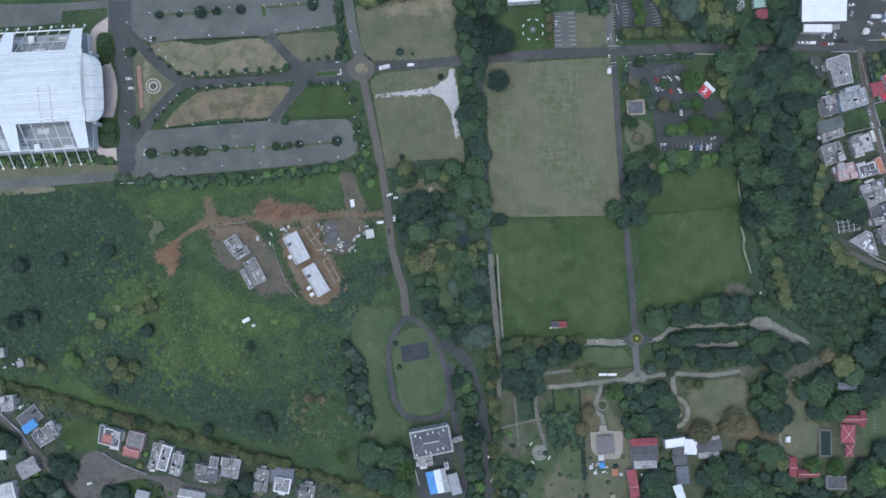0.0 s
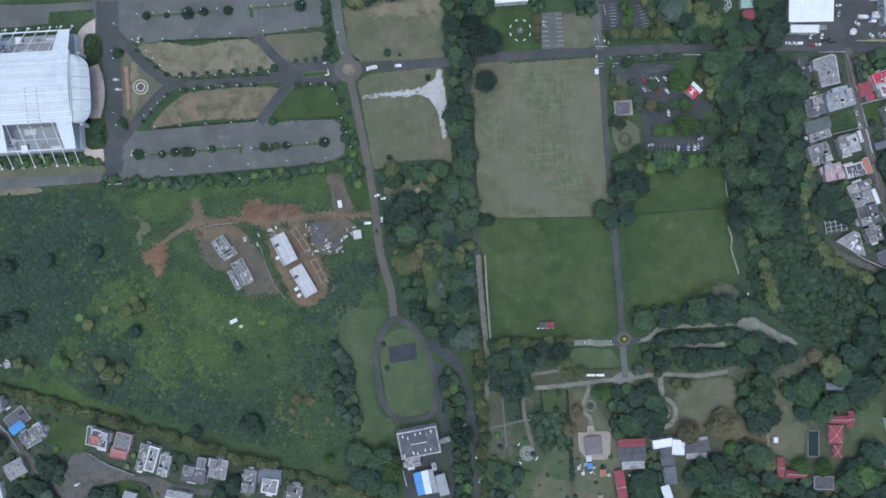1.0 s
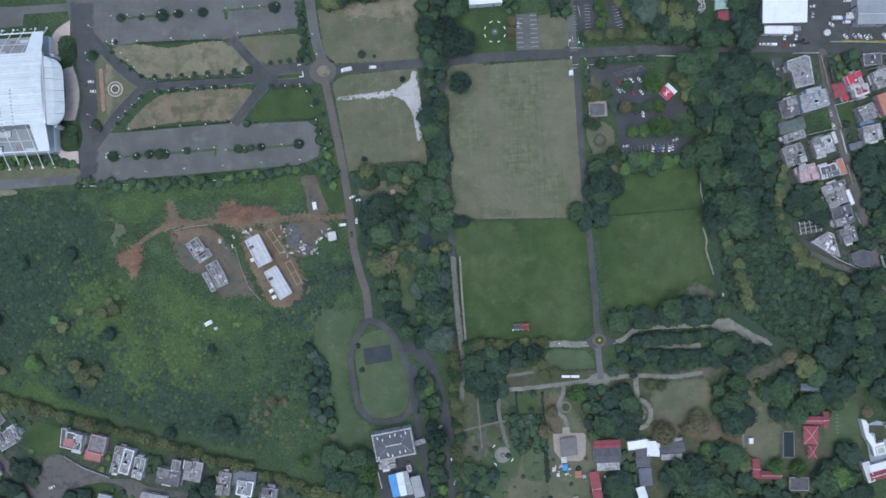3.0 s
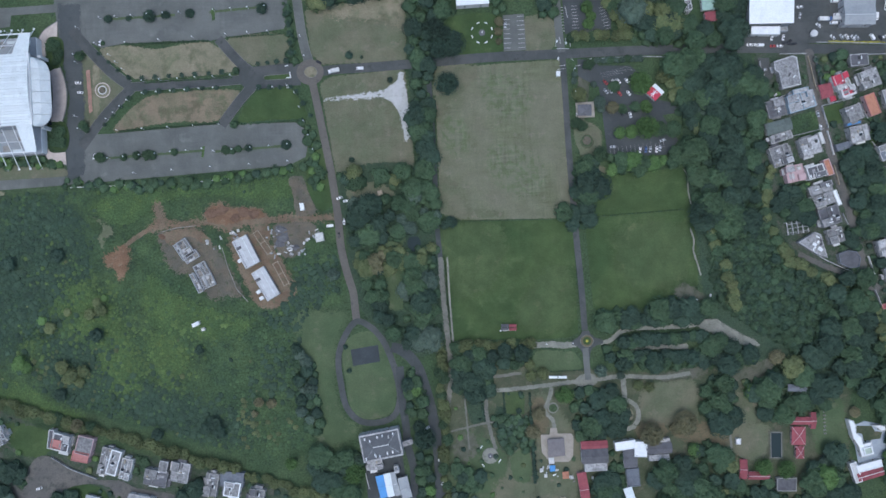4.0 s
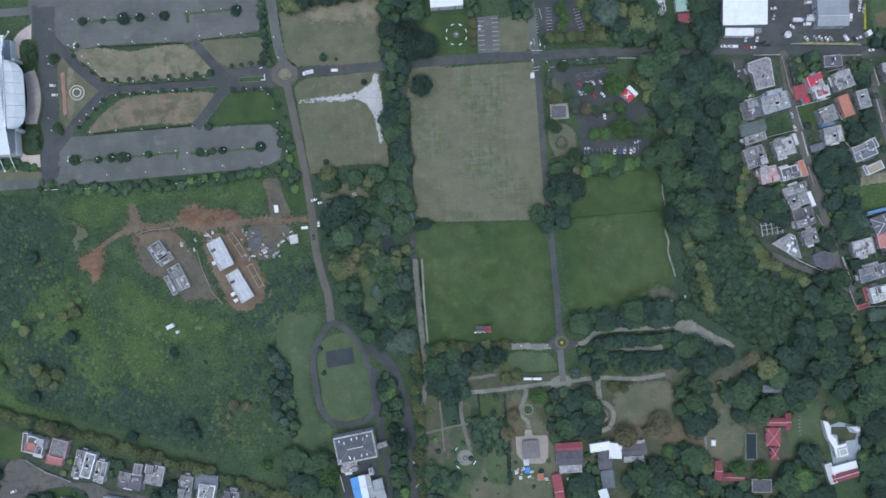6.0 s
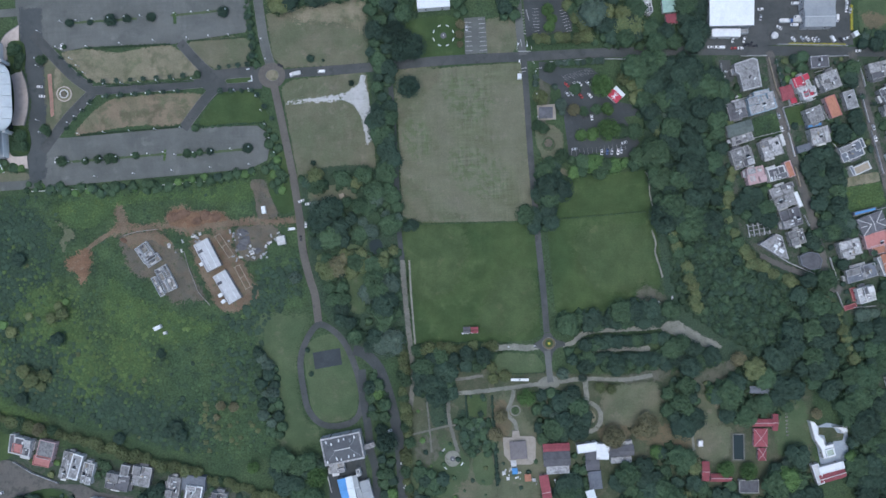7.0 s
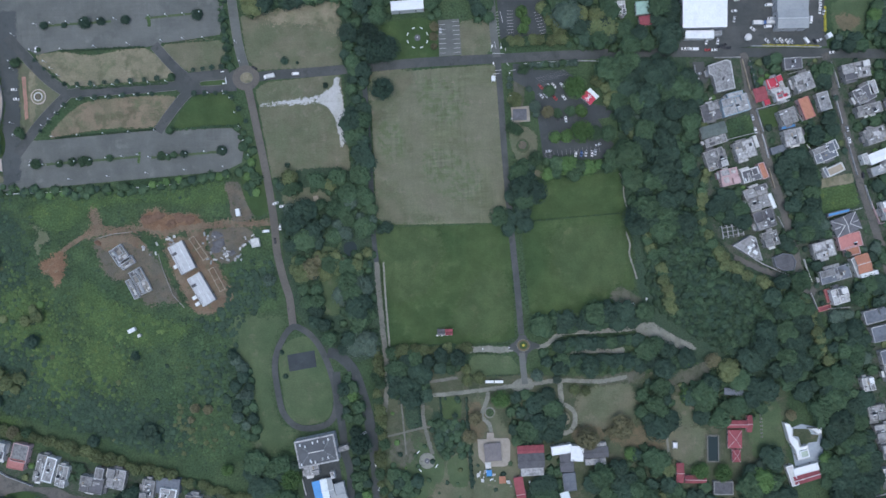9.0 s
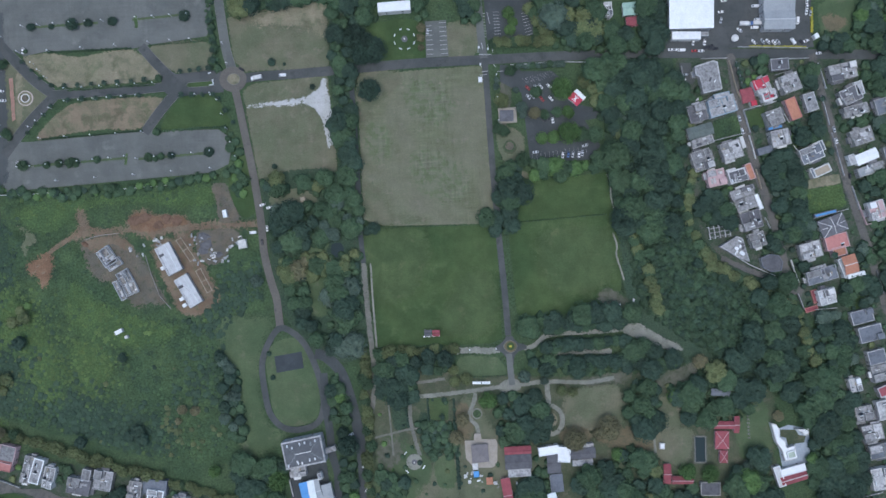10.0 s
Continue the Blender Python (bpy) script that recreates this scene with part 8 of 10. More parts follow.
# the row of yellowish trees
for a, b, n, s in (((-5.4, -58.7), (45.1, -60.7), 18, 41), ((-14.5, -55.7), (-15.2, -166.5), 34, 42), ((-321.3, -75.3), (-216.6, -109.7), 34, 43), ((-216.6, -109.7), (-85.0, -156.1), 44, 44), ((206.9, 82.0), (205.1, 45.1), 10, 39), ((205.1, 45.1), (199.8, 12.1), 11, 45), ((199.8, 12.1), (216.5, -14.8), 10, 46), ((164.6, 8.2), (178.1, -40.5), 16, 47), ((216.5, -14.8), (266.2, -43.0), 16, 38), ((268.2, -45.0), (276.5, -80.4), 11, 37), ((-360.1, -66.2), (-321.3, -75.3), 10, 40)):
    row(a, b, n, {"olive": 5, "mid": 1.6 if s in (37, 38, 39, 45, 46, 47) else 0.8, "brown": 0.1}, 3.3, s, 1.7, "olive trees in a row", s in (37, 38, 39, 45, 46, 47))
row((105.5, 161.0), (120.9, 134.3), 11, {"olive": 3, "mid": 1}, 3.4, 48, 1.5, "olive trees by the car park")
row((79.7, 139.2), (121.1, 138.7), 13, {"olive": 3, "mid": 1}, 3.2, 49, 0.8, "olive trees by the car park")
row((71.7, -122.4), (90.0, -125.0), 5, {"dark": 1}, 2.6, 50)
# groves between the houses and by the lanes
wood([(143.6, 107.2), (152.7, 104.9), (161.4, 95.3), (168.1, 80.1), (164.0, 71.1), (151.4, 79.1), (144.7, 92.4)], 4.6, {"olive": 3, "mid": 3, "grey": 1}, 60, 0.6, 1.2)
for k, poly in enumerate((
    [(214.3, 32.0), (227.4, 33.2), (232.0, 18.1), (231.5, 10.7), (213.2, 13.6), (208.3, 23.1)],
    [(251.0, 56.0), (266.1, 60.0), (272.3, 59.6), (277.9, 41.5), (275.2, 28.7), (277.9, 13.7), (267.9, 1.3), (259.9, 20.3), (253.9, 42.8)],
    [(271.1, 80.9), (282.2, 80.3), (290.4, 76.1), (290.4, 65.0), (275.5, 62.1)],
    [(247.5, 119.5), (260.5, 119.5), (264.3, 109.2), (254.3, 109.8)],
    [(199.5, 103.4), (211.6, 103.4), (213.6, 95.8), (205.3, 93.7), (198.8, 81.2)],
    [(279.2, 110.3), (286.6, 109.8), (288.9, 98.5), (281.4, 97.1)],
    [(323.2, 112.6), (345.5, 114.0), (344.0, 91.7), (325.5, 90.9), (320.6, 102.3)],
    [(298.8, 79.4), (309.7, 76.9), (332.1, 78.6), (342.8, 73.2), (332.9, 62.6), (326.2, 74.1), (307.4, 69.6)],
    [(311.7, 38.9), (333.4, 42.1), (339.7, 25.1), (317.5, 24.5), (314.2, 32.1)],
    [(261.4, 14.6), (283.5, 13.4), (284.6, 2.2), (267.8, -0.5), (262.6, 5.3)],
    [(301.0, -30.1), (319.5, -29.3), (318.4, -45.8), (305.5, -47.0), (296.6, -40.9)],
    [(283.2, -49.4), (301.4, -52.3), (305.5, -74.6), (306.4, -89.4), (288.1, -88.4), (278.5, -65.7)],
    [(269.0, -11.7), (278.0, -14.1), (275.4, -26.8), (269.2, -24.7)],
    [(246.2, 8.1), (258.9, 5.5), (261.8, -7.6), (248.9, -8.0)],
    [(304.2, -10.0), (315.6, -5.0), (322.0, -20.2), (312.6, -21.5)],
    [(294.8, 133.6), (309.5, 130.9), (312.6, 122.2), (294.2, 124.0)],
    [(318.9, 151.0), (352.2, 160.3), (349.7, 121.2), (320.1, 122.9), (317.2, 136.1)],
    [(290.8, -103.2), (301.7, -105.6), (298.6, -125.7), (304.9, -140.7), (307.2, -162.8), (291.2, -154.6)],
    [(321.9, 7.6), (342.3, 8.3), (338.2, -54.3), (328.1, -39.0)],
    [(-302.6, -118.8), (-289.8, -123.1), (-292.2, -136.0), (-301.3, -131.9), (-308.4, -122.3)],
    [(-271.9, -141.3), (-257.1, -142.0), (-253.9, -154.3), (-274.3, -153.4)],
    [(-353.9, -96.2), (-339.1, -100.5), (-326.5, -110.4), (-332.3, -115.7), (-354.5, -111.0)],
    [(-318.0, -129.3), (-305.2, -135.4), (-292.8, -150.8), (-326.4, -151.2)],
    [(-182.6, -138.9), (-171.3, -137.6), (-175.9, -155.9), (-192.4, -151.5)],
    [(-218.9, -120.7), (-209.7, -122.9), (-211.9, -130.2), (-218.3, -131.8)],
)):
    wood(poly, 4.6, {"dark": 6, "mid": 3, "bright": 0.3, "grey": 0.5}, 80 + k)
wood([(181.8, 172.1), (198.3, 171.3), (195.4, 134.4), (185.3, 131.2), (178.7, 146.3)], 7.0, DARK, 61)
wood([(106.2, 175.8), (152.3, 173.6), (154.9, 151.2), (150.8, 142.1), (125.1, 145.2), (111.0, 160.7)], 7.0, MIXED, 62)
wood([(-88.1, 185.3), (-28.7, 182.4), (-29.2, 172.0), (-85.2, 167.3)], 6.0, MIXED, 63)
wood([(30.5, 179.5), (39.7, 179.1), (36.8, 156.9), (32.4, 157.1)], 4.5, {"mid": 2, "brown": 1}, 64)
wood([(58.2, 178.2), (71.1, 177.5), (70.8, 155.3), (60.8, 153.9)], 6.0, DARK, 65)
wood([(-10.2, 181.5), (4.6, 180.8), (4.3, 158.5), (-9.5, 157.3)], 6.0, DARK, 66)
wood([(-255.6, 62.2), (-209.2, 57.8), (-157.0, 59.1), (-108.5, 62.8), (-93.5, 66.5), (-93.7, 60.9), (-157.2, 54.6), (-209.4, 53.3), (-255.9, 56.3)], 4.2, {"mid": 3, "bright": 1, "dark": 1}, 67, 0.5, 0.9)
wood([(-99.6, 94.7), (-92.4, 90.6), (-87.8, 68.1), (-85.0, 47.5), (-94.1, 51.7), (-93.1, 73.9)], 4.2, {"mid": 3, "bright": 1}, 68, 0.5, 0.9)
wood([(100.6, 58.9), (139.3, 57.4), (150.6, 61.7), (152.0, 53.1), (113.1, 49.4), (100.3, 50.8)], 5.0, {"mid": 3, "bright": 2}, 69)
wood([(79.5, 56.5), (93.2, 57.7), (94.0, 35.5), (79.1, 32.5)], 6.6, {"dark": 2, "mid": 2}, 70)
wood([(69.6, 28.5), (86.4, 30.3), (91.4, 19.0), (81.8, 13.1), (69.0, 15.2)], 6.6, {"dark": 3, "mid": 1}, 71)
wood([(158.2, 28.8), (167.5, 30.2), (167.3, 9.9), (154.9, 12.3)], 7.0, {"dark": 3}, 72)
wood([(-109.9, -51.4), (-99.5, -66.7), (-94.1, -111.4), (-101.7, -114.7), (-109.8, -88.5)], 5.0, {"dark": 2, "grey": 1, "mid": 1}, 73, 0.6, 1.0)
wood([(-107.2, 171.4), (-103.1, 185.9), (-102.6, 156.1), (-100.2, 131.8), (-104.0, 133.1), (-105.2, 152.6)], 2.4, {"mid": 2, "dark": 2, "thicket": 2}, 74, 0.5, 0.9)
wood([(-346.2, 85.1), (-271.7, 79.3), (-257.1, 72.3), (-294.4, 72.2), (-346.7, 73.9)], 3.4, {"mid": 3, "bright": 1}, 75, 0.5, 0.9)
wood([(285.5, -99.2), (297.4, -103.6), (301.1, -125.8), (306.1, -151.7), (293.7, -173.0), (284.8, -139.6)], 5.2, DARK, 76)
# shrubs and small trees in the yards
LANES = (((235.5, 123.5), (239.3, 88.3)), ((239.3, 88.3), (250.0, 39.3)), ((250.0, 39.3), (264.2, -28.1)), ((288.8, 120.5), (297.0, 81.3)), ((297.0, 81.3), (306.9, 32.5)), ((306.9, 32.5), (324.4, -38.8)), ((264.2, -28.1), (223.3, -3.6)), ((-360.7, -79.2), (-320.9, -110.6)), ((-320.9, -110.6), (-285.4, -151.1)), ((-284.1, -121.5), (-218.0, -142.9)))
OPEN_PLOTS = ([(201.0, 120.5), (210.3, 120.2), (210.3, 110.2), (212.8, 107.0), (209.8, 103.9), (200.5, 105.2)], [(255.0, -24.5), (260.0, -14.0), (266.0, -16.0), (269.5, -34.0), (266.0, -40.0), (258.0, -32.0), (222.0, -13.0), (222.0, -8.0)], [(-287.7, -117.7), (-272.7, -116.5), (-260.0, -124.4), (-243.6, -131.4), (-228.8, -134.3), (-214.2, -141.2), (-170.1, -151.7), (-172.3, -157.9), (-218.4, -150.3), (-234.8, -142.9), (-251.3, -137.8), (-266.3, -141.6), (-278.2, -157.0), (-294.2, -139.6)], [(222.1, 85.5), (240.8, 88.2), (243.4, 70.2), (220.9, 67.0)], [(242.9, 86.2), (255.6, 88.1), (257.0, 74.3), (246.5, 73.7)], [(277.1, 41.6), (303.9, 43.8), (306.0, 18.4), (279.7, 12.5)], [(-303.4, -94.7), (-268.4, -103.7), (-278.4, -118.1), (-294.9, -113.6)])
r_yard = random.Random(404)
for poly, gap in (([(203.0, 119.4), (345.4, 112.9), (332.6, -83.4), (299.6, -81.6), (279.4, -51.1), (264.0, -31.8), (230.3, -9.6), (202.4, 49.4)], 4.6), ([(295.4, -88.8), (332.6, -83.4), (326.4, -178.4), (300.8, -177.0)], 4.6), ([(-353.1, -77.6), (-316.0, -83.7), (-264.9, -107.5), (-191.3, -127.4), (-118.1, -149.1), (-118.5, -158.4), (-356.1, -148.0)], 5.2)):
    for at in scatter(poly, gap, 405):
        if blocked(at, 1.0) or any(near_line(at, a, b) < 4.2 for a, b in LANES) or r_yard.random() < 0.35:
            continue
        if any(inside(*at, q) for q in OPEN_PLOTS):
            continue
        plant(r_yard.choices(("mid", "dark", "bright", "olive"), (4, 3, 1.2, 0.6))[0], at, r_yard.uniform(1.1, 2.5), r_yard)
# shrubs in the gardens
r_garden = random.Random(505)
GARDEN_PATHS = (((14.5, -83.7), (15.2, -116.2)), ((15.2, -116.2), (18.0, -127.4)), ((-11.0, -114.3), (17.7, -109.7)), ((-0.8, -93.3), (0.7, -126.6)), ((6.8, -89.2), (84.6, -85.3)), ((56.4, -88.5), (56.4, -118.0)))
for poly, gap, low, high in (([(-9.5, -91.1), (42.2, -91.6), (38.7, -165.2), (-12.9, -163.0)], 6.5, 0.9, 2.1), ([(42.5, -132.2), (82.2, -133.9), (77.0, -166.9), (42.4, -165.4)], 8.0, 0.8, 1.9), ([(-38.8, -66.9), (-33.6, -70.1), (-27.8, -92.7), (-35.0, -101.8)], 4.4, 0.8, 2.0)):
    for at in scatter(poly, gap, 506):
        if blocked(at, 1.0) or any(near_line(at, a, b) < 2.6 for a, b in GARDEN_PATHS) or r_garden.random() < 0.3:
            continue
        plant(r_garden.choices(("mid", "dark", "bright", "olive", "grey"), (4, 4, 1, 0.6, 0.8))[0], at, r_garden.uniform(low, high), r_garden)
# taller growth standing in the scrub


def plant_at(tone, spots):
    r = random.Random(len(spots))
    for x, y, radius in spots:
        plant(tone, (x, y), radius, r)


def spot(at, r):
    return (at[0], at[1], r)


plant_at("olive", [spot((-234.4, -23.6), 4.2), spot((-242.0, -26.2), 3.8), spot((-237.9, -18.9), 3.0), spot((-268.4, -33.9), 4.0), spot((-260.9, -59.5), 4.6), spot((-254.8, -65.3), 4.8), spot((-248.0, -63.0), 4.0), spot((-258.7, -67.7), 3.6), spot((-314.9, -57.1), 3.8), spot((-309.5, -61.0), 3.2), spot((-257.5, -24.4), 2.6), spot((-251.3, -70.3), 3.4)])
plant_at("bright", [spot((-288.7, -55.3), 4.2), spot((-285.1, -59.1), 3.6), spot((-292.5, -58.1), 3.2), spot((-232.9, -16.2), 2.6), spot((-274.5, -29.2), 3.2)])
plant_at("dark", [spot((-237.7, -40.1), 4.5), spot((-313.6, -27.4), 5.0), spot((-325.0, -30.6), 5.4), spot((-293.4, 8.9), 4.6), spot((-261.5, 13.0), 4.4), spot((-319.7, 6.4), 5.0), spot((-164.1, -100.9), 4.6), spot((-160.7, -106.6), 4.4), spot((-169.9, -104.3), 3.8), spot((-201.6, -106.6), 4.0), spot((-263.6, -77.9), 4.0)])
finish_wood("woodland", "dense mixed woodland of green broadleaf trees")


# ---- trees that stand by themselves ----
def trees_at(tone, spots, group=""):
    for x, y, r in spots:
        tree(tone, (x, y), r, group)


trees_at("dark", [spot((-27.6, -117.5), 8.0), spot((-31.0, -109.5), 4.5), spot((-2.3, 112.0), 7.2), spot((158.1, 19.2), 8.5), spot((-3.8, 143.2), 9.5), spot((-9.5, 148.7), 8), spot((2.6, 138.1), 8), spot((-5.7, 135.9), 7), spot((-65.1, 134.7), 2.6), spot((-39.2, 117.1), 2.0), spot((-57.0, 133.2), 1.1), spot((-66.8, 66.0), 2.0), spot((-3.9, 21.9), 3.4), spot((-8.0, 20.6), 3.0), spot((-172.0, -53.1), 3.2), spot((-76.8, -55.9), 1.7), spot((-74.9, -71.5), 1.8), spot((-210.6, 127.5), 1.6)])
trees_at("mid", [spot((-258.2, 150.3), 4.6), spot((-255.8, 144.9), 3.6), spot((-257.1, 140.5), 3.0), spot((-257.6, 93.6), 4.4), spot((-256.4, 87.2), 4.2), spot((-260.1, 87.4), 3.4), spot((-241.7, 142.8), 3.2), spot((-241.0, 97.3), 3.2), spot((-239.6, 95.0), 2.4), spot((-226.7, 151.0), 1.6), spot((90.6, 120.1), 3.6), spot((106.9, 105.3), 3.8), spot((81.4, 82.4), 4.0), spot((84.3, 80.4), 3.6), spot((119.9, 91.3), 3.6), spot((111.4, 90.2), 3.2), spot((134.7, 75.8), 5.0), spot((143.9, 75.4), 5.2), spot((152.9, 63.8), 6.6), spot((95.2, 61.4), 5.0), spot((86.9, 57.3), 4.8), spot((-139.8, 128.2), 2.4), spot((-142.5, 93.0), 2.6)])
trees_at("bright", [spot((123.2, 106.0), 5.8), spot((126.9, 91.0), 5.4), spot((108.8, 74.8), 5.4), spot((116.6, 75.2), 4.2), spot((126.2, 76.9), 6.6), spot((-115.3, -129.7), 4.4), spot((-74.9, -137.4), 6.8), spot((184.5, -75.1), 5.0), spot((185.2, -97.9), 5.4), spot((63.9, -93.3), 5.6), spot((190.2, -146.8), 5.6), spot((204.8, -148.5), 5.6), spot((91.9, 146.8), 3.8), spot((91.3, 158.0), 4.2), spot((94.0, 152.3), 3.2), spot((162.8, -143.0), 4.4), spot((146.7, -133.1), 4.6)])
trees_at("olive", [spot((83.8, 100.8), 5.0), spot((138.9, 110.4), 4.8), spot((112.0, -89.5), 3.6), spot((119.3, -91.3), 3.4), spot((50.9, -79.0), 4.0), spot((42.7, -73.1), 3.4), spot((43.1, -80.5), 3.6)])
trees_at("brown", [spot((104.8, 91.3), 5.2), spot((118.6, -121.4), 6.4), spot((141.0, -115.3), 7.6), spot((134.8, -119.0), 4.0), spot((42.4, -116.5), 4.6), spot((46.7, -104.7), 4.2), spot((202.8, -75.9), 4.8), spot((33.9, 151.7), 3.0), spot((33.2, 145.2), 2.8), spot((33.2, 138.6), 2.6), spot((251.5, -113.9), 3.4), spot((170.7, -140.7), 4.0), spot((160.8, -121.8), 3.6), spot((-134.7, -89.2), 3.0), spot((-126.5, -90.0), 3.0), spot((-138.0, -96.5), 2.4)])
trees_at("grey", [spot((93.7, 107.4), 2.4), spot((96.8, 95.4), 3.0), spot((97.4, 90.9), 2.6), spot((80.9, 110.2), 2.2), spot((81.5, 114.6), 2.0), spot((88.5, -79.6), 3.0), spot((101.3, -83.1), 2.8), spot((-82.0, -8.2), 4.2), spot((-100.2, -81.5), 4.0), spot((82.1, -106.3), 4.4), spot((83.4, -110.0), 3.6)])
# car park strips
for tone, spots in (("dark", [spot((-222.0, 166.4), 2.8), spot((-208.9, 166.2), 2.0), spot((-194.7, 166.6), 2.9), spot((-184.2, 167.2), 2.9), spot((-168.2, 167.2), 3.0), spot((-120.9, 168.2), 3.8), spot((-109.3, 78.0), 3.3), spot((-133.9, 77.0), 2.6)]),
                    ("mid", [spot((-230.8, 75.6), 3.6), spot((-215.9, 75.2), 2.4), spot((-207.3, 75.9), 2.8), spot((-200.2, 76.0), 3.4), spot((-197.2, 75.8), 3.0), spot((-182.6, 77.0), 2.4), spot((-148.8, 76.5), 3.0), spot((-140.6, 76.9), 2.4), spot((-144.4, 75.6), 2.0)])):
    trees_at(tone, spots, "car park trees")
row((90.7, 122.7), (125.9, 122.9), 16, {"grey": 3, "mid": 1}, 1.9, 51, 0.5, "bushes along the road")
row((141.6, -48.0), (160.1, -45.9), 6, {"dark": 1}, 3.0, 52)


# ---- palms along the drives ----
PALMS = []


def palms(a, b, count, scale=1.0):
    for i in range(count):
        u = i / max(count - 1, 1)
        x, y = a[0] + (b[0] - a[0]) * u, a[1] + (b[1] - a[1]) * u
        s = scale * rng_trees.uniform(0.8, 1.1)
        if not PALMS:
            PALMS.append(palm_tree(3, "dark", "young palm tree planted along a drive"))
            PALMS[0].matrix_basis = pose(x, y, 0)
            tagged(PALMS[0], group="palms along the drives")
        else:
            copy_thing(PALMS[0], pose(x, y, 0, 0, 0, rng_trees.uniform(0, 360)) @ Matrix.Diagonal((s, s, s, 1)))


palms((-200.6, 125.9), (-148.4, 127.1), 7)
palms((-199.1, 116.9), (-152.6, 117.3), 6)
palms((-124.7, 131.6), (-106.1, 132.5), 4)
palms((-124.7, 115.9), (-104.3, 115.3), 4)
palms((-100.7, 112.2), (-92.1, 96.2), 3)
palms((-103.9, 163.7), (-102.9, 137.6), 5)
palms((-228.6, 143.6), (-217.1, 131.9), 3, 0.7)
palms((-226.9, 97.0), (-210.5, 113.7), 4, 0.7)
palms((35.6, -91.3), (33.9, -102.3), 2)
palms((238.0, 115.2), (241.6, 101.2), 4, 1.2)
palms((292.0, 89.8), (299.9, 84.9), 2)
palms((285.0, 7.8), (286.5, 2.1), 2, 1.2)
palms((292.9, -11.9), (293.3, -18.6), 2, 1.2)


# ---- scrub on the unbuilt land ----
BUSHES = []
for k in range(5):
    bush_v, bush_f = leaf_dome(np.random.default_rng(k), 1.0, 0.05, 0.7, 3, 9, 7, 36, 0.19, 0.4)
    BUSHES.append((np.array(bush_v), np.array([q for q in bush_f if len(q) == 4]), np.array([q for q in bush_f if len(q) == 3])))


def bushes(name, label, spots, tone, seed, tall):
    """Low bushes without number, one mesh; spots are (x, y, radius)."""
    WOOD.update(verts=[], faces=[], shift=[], count=0)
    r = random.Random(seed)
    for x, y, s in spots:
        v, q, t = r.choice(BUSHES)
        a = r.uniform(0, 6.28)
        c, d = math.cos(a) * s, math.sin(a) * s
        w = v @ np.array([[c, d, 0], [-d, c, 0], [0, 0, s * r.uniform(*tall)]]) + (x, y, 0)
        WOOD["faces"].append((t + WOOD["count"], q + WOOD["count"], list(M_leaf).index(tone)))
        WOOD["verts"].append(w)
        WOOD["shift"].append(np.full(len(w), r.uniform(-0.15, 0.15)))
        WOOD["count"] += len(w)
    return tagged(finish_wood(name, label), category="scrub")


# where the wild land grows dense, fresh, flowering or low: x, y, reach, strength
GROWTH = {
    "dark": ((-294.8, 21.5, 44, 1.4), (-260.8, 31.1, 22, 1.0), (-311.8, -25.9, 36, 2.4), (-246.3, -62.4, 26, 2.0), (-206.7, -90.2, 22, 1.9), (-170.3, -104.8, 18, 1.7), (-128.3, -79.0, 17, 1.0), (-251.6, -97.3, 15, 1.0), (-273.9, -12.9, 22, 0.8), (-112.8, -65.0, 15, 1.0), (-92.0, -14.0, 20, 2.6), (-112.0, -30.0, 14, 1.6)),
    "bright": ((-233.7, -29.6, 18, 2.4), (-283.0, -49.6, 16, 1.8), (-222.4, -67.2, 17, 2.2), (-190.5, -61.3, 17, 1.9), (-244.4, -18.0, 13, 2.0), (-181.8, -32.1, 13, 1.3), (-269.6, 1.8, 24, 0.9), (-205.0, -48.0, 14, 1.4), (-160.0, -40.0, 14, 0.9), (-195.0, 44.0, 24, 0.8)),
    "olive": ((-272.5, -64.9, 13, 1.2), (-250.5, -71.5, 11, 1.2), (-140.4, -100.6, 13, 0.9), (-285.7, -27.2, 15, 0.5)),
    "low": ((-208.0, 47.1, 41, 2.2), (-191.4, 1.7, 22, 1.6), (-162.6, -18.2, 22, 1.6), (-299.0, -74.8, 22, 2.2), (-227.2, 33.2, 15, 1.6), (-145.8, -56.0, 22, 0.9), (-197.3, -46.2, 15, 0.8), (-157.9, -77.6, 18, 0.8), (-92.0, 12.0, 12, 1.2)),
}
SITE = [(-233, 16), (-205, 45), (-150, 46), (-100, 58), (-76, 30), (-78, 12), (-104, 4), (-120, -34), (-145, -28), (-170, -22), (-190, 0), (-205, 20), (-216, -8), (-228, -4)]
UNBUILT = [(-361.0, 54.5), (-287.7, 54.0), (-220.5, 53.7), (-104.2, 57.4), (-80.0, 21.2), (-80.3, -18.4), (-104.2, -37.2), (-109.1, -88.6), (-106.0, -120.1), (-146.6, -121.9), (-227.2, -95.1), (-293.2, -72.9), (-361.6, -58.1)]
spread_out = {"dark": [], "scrub": [], "bright": [], "olive": []}
r_wild = random.Random(302)
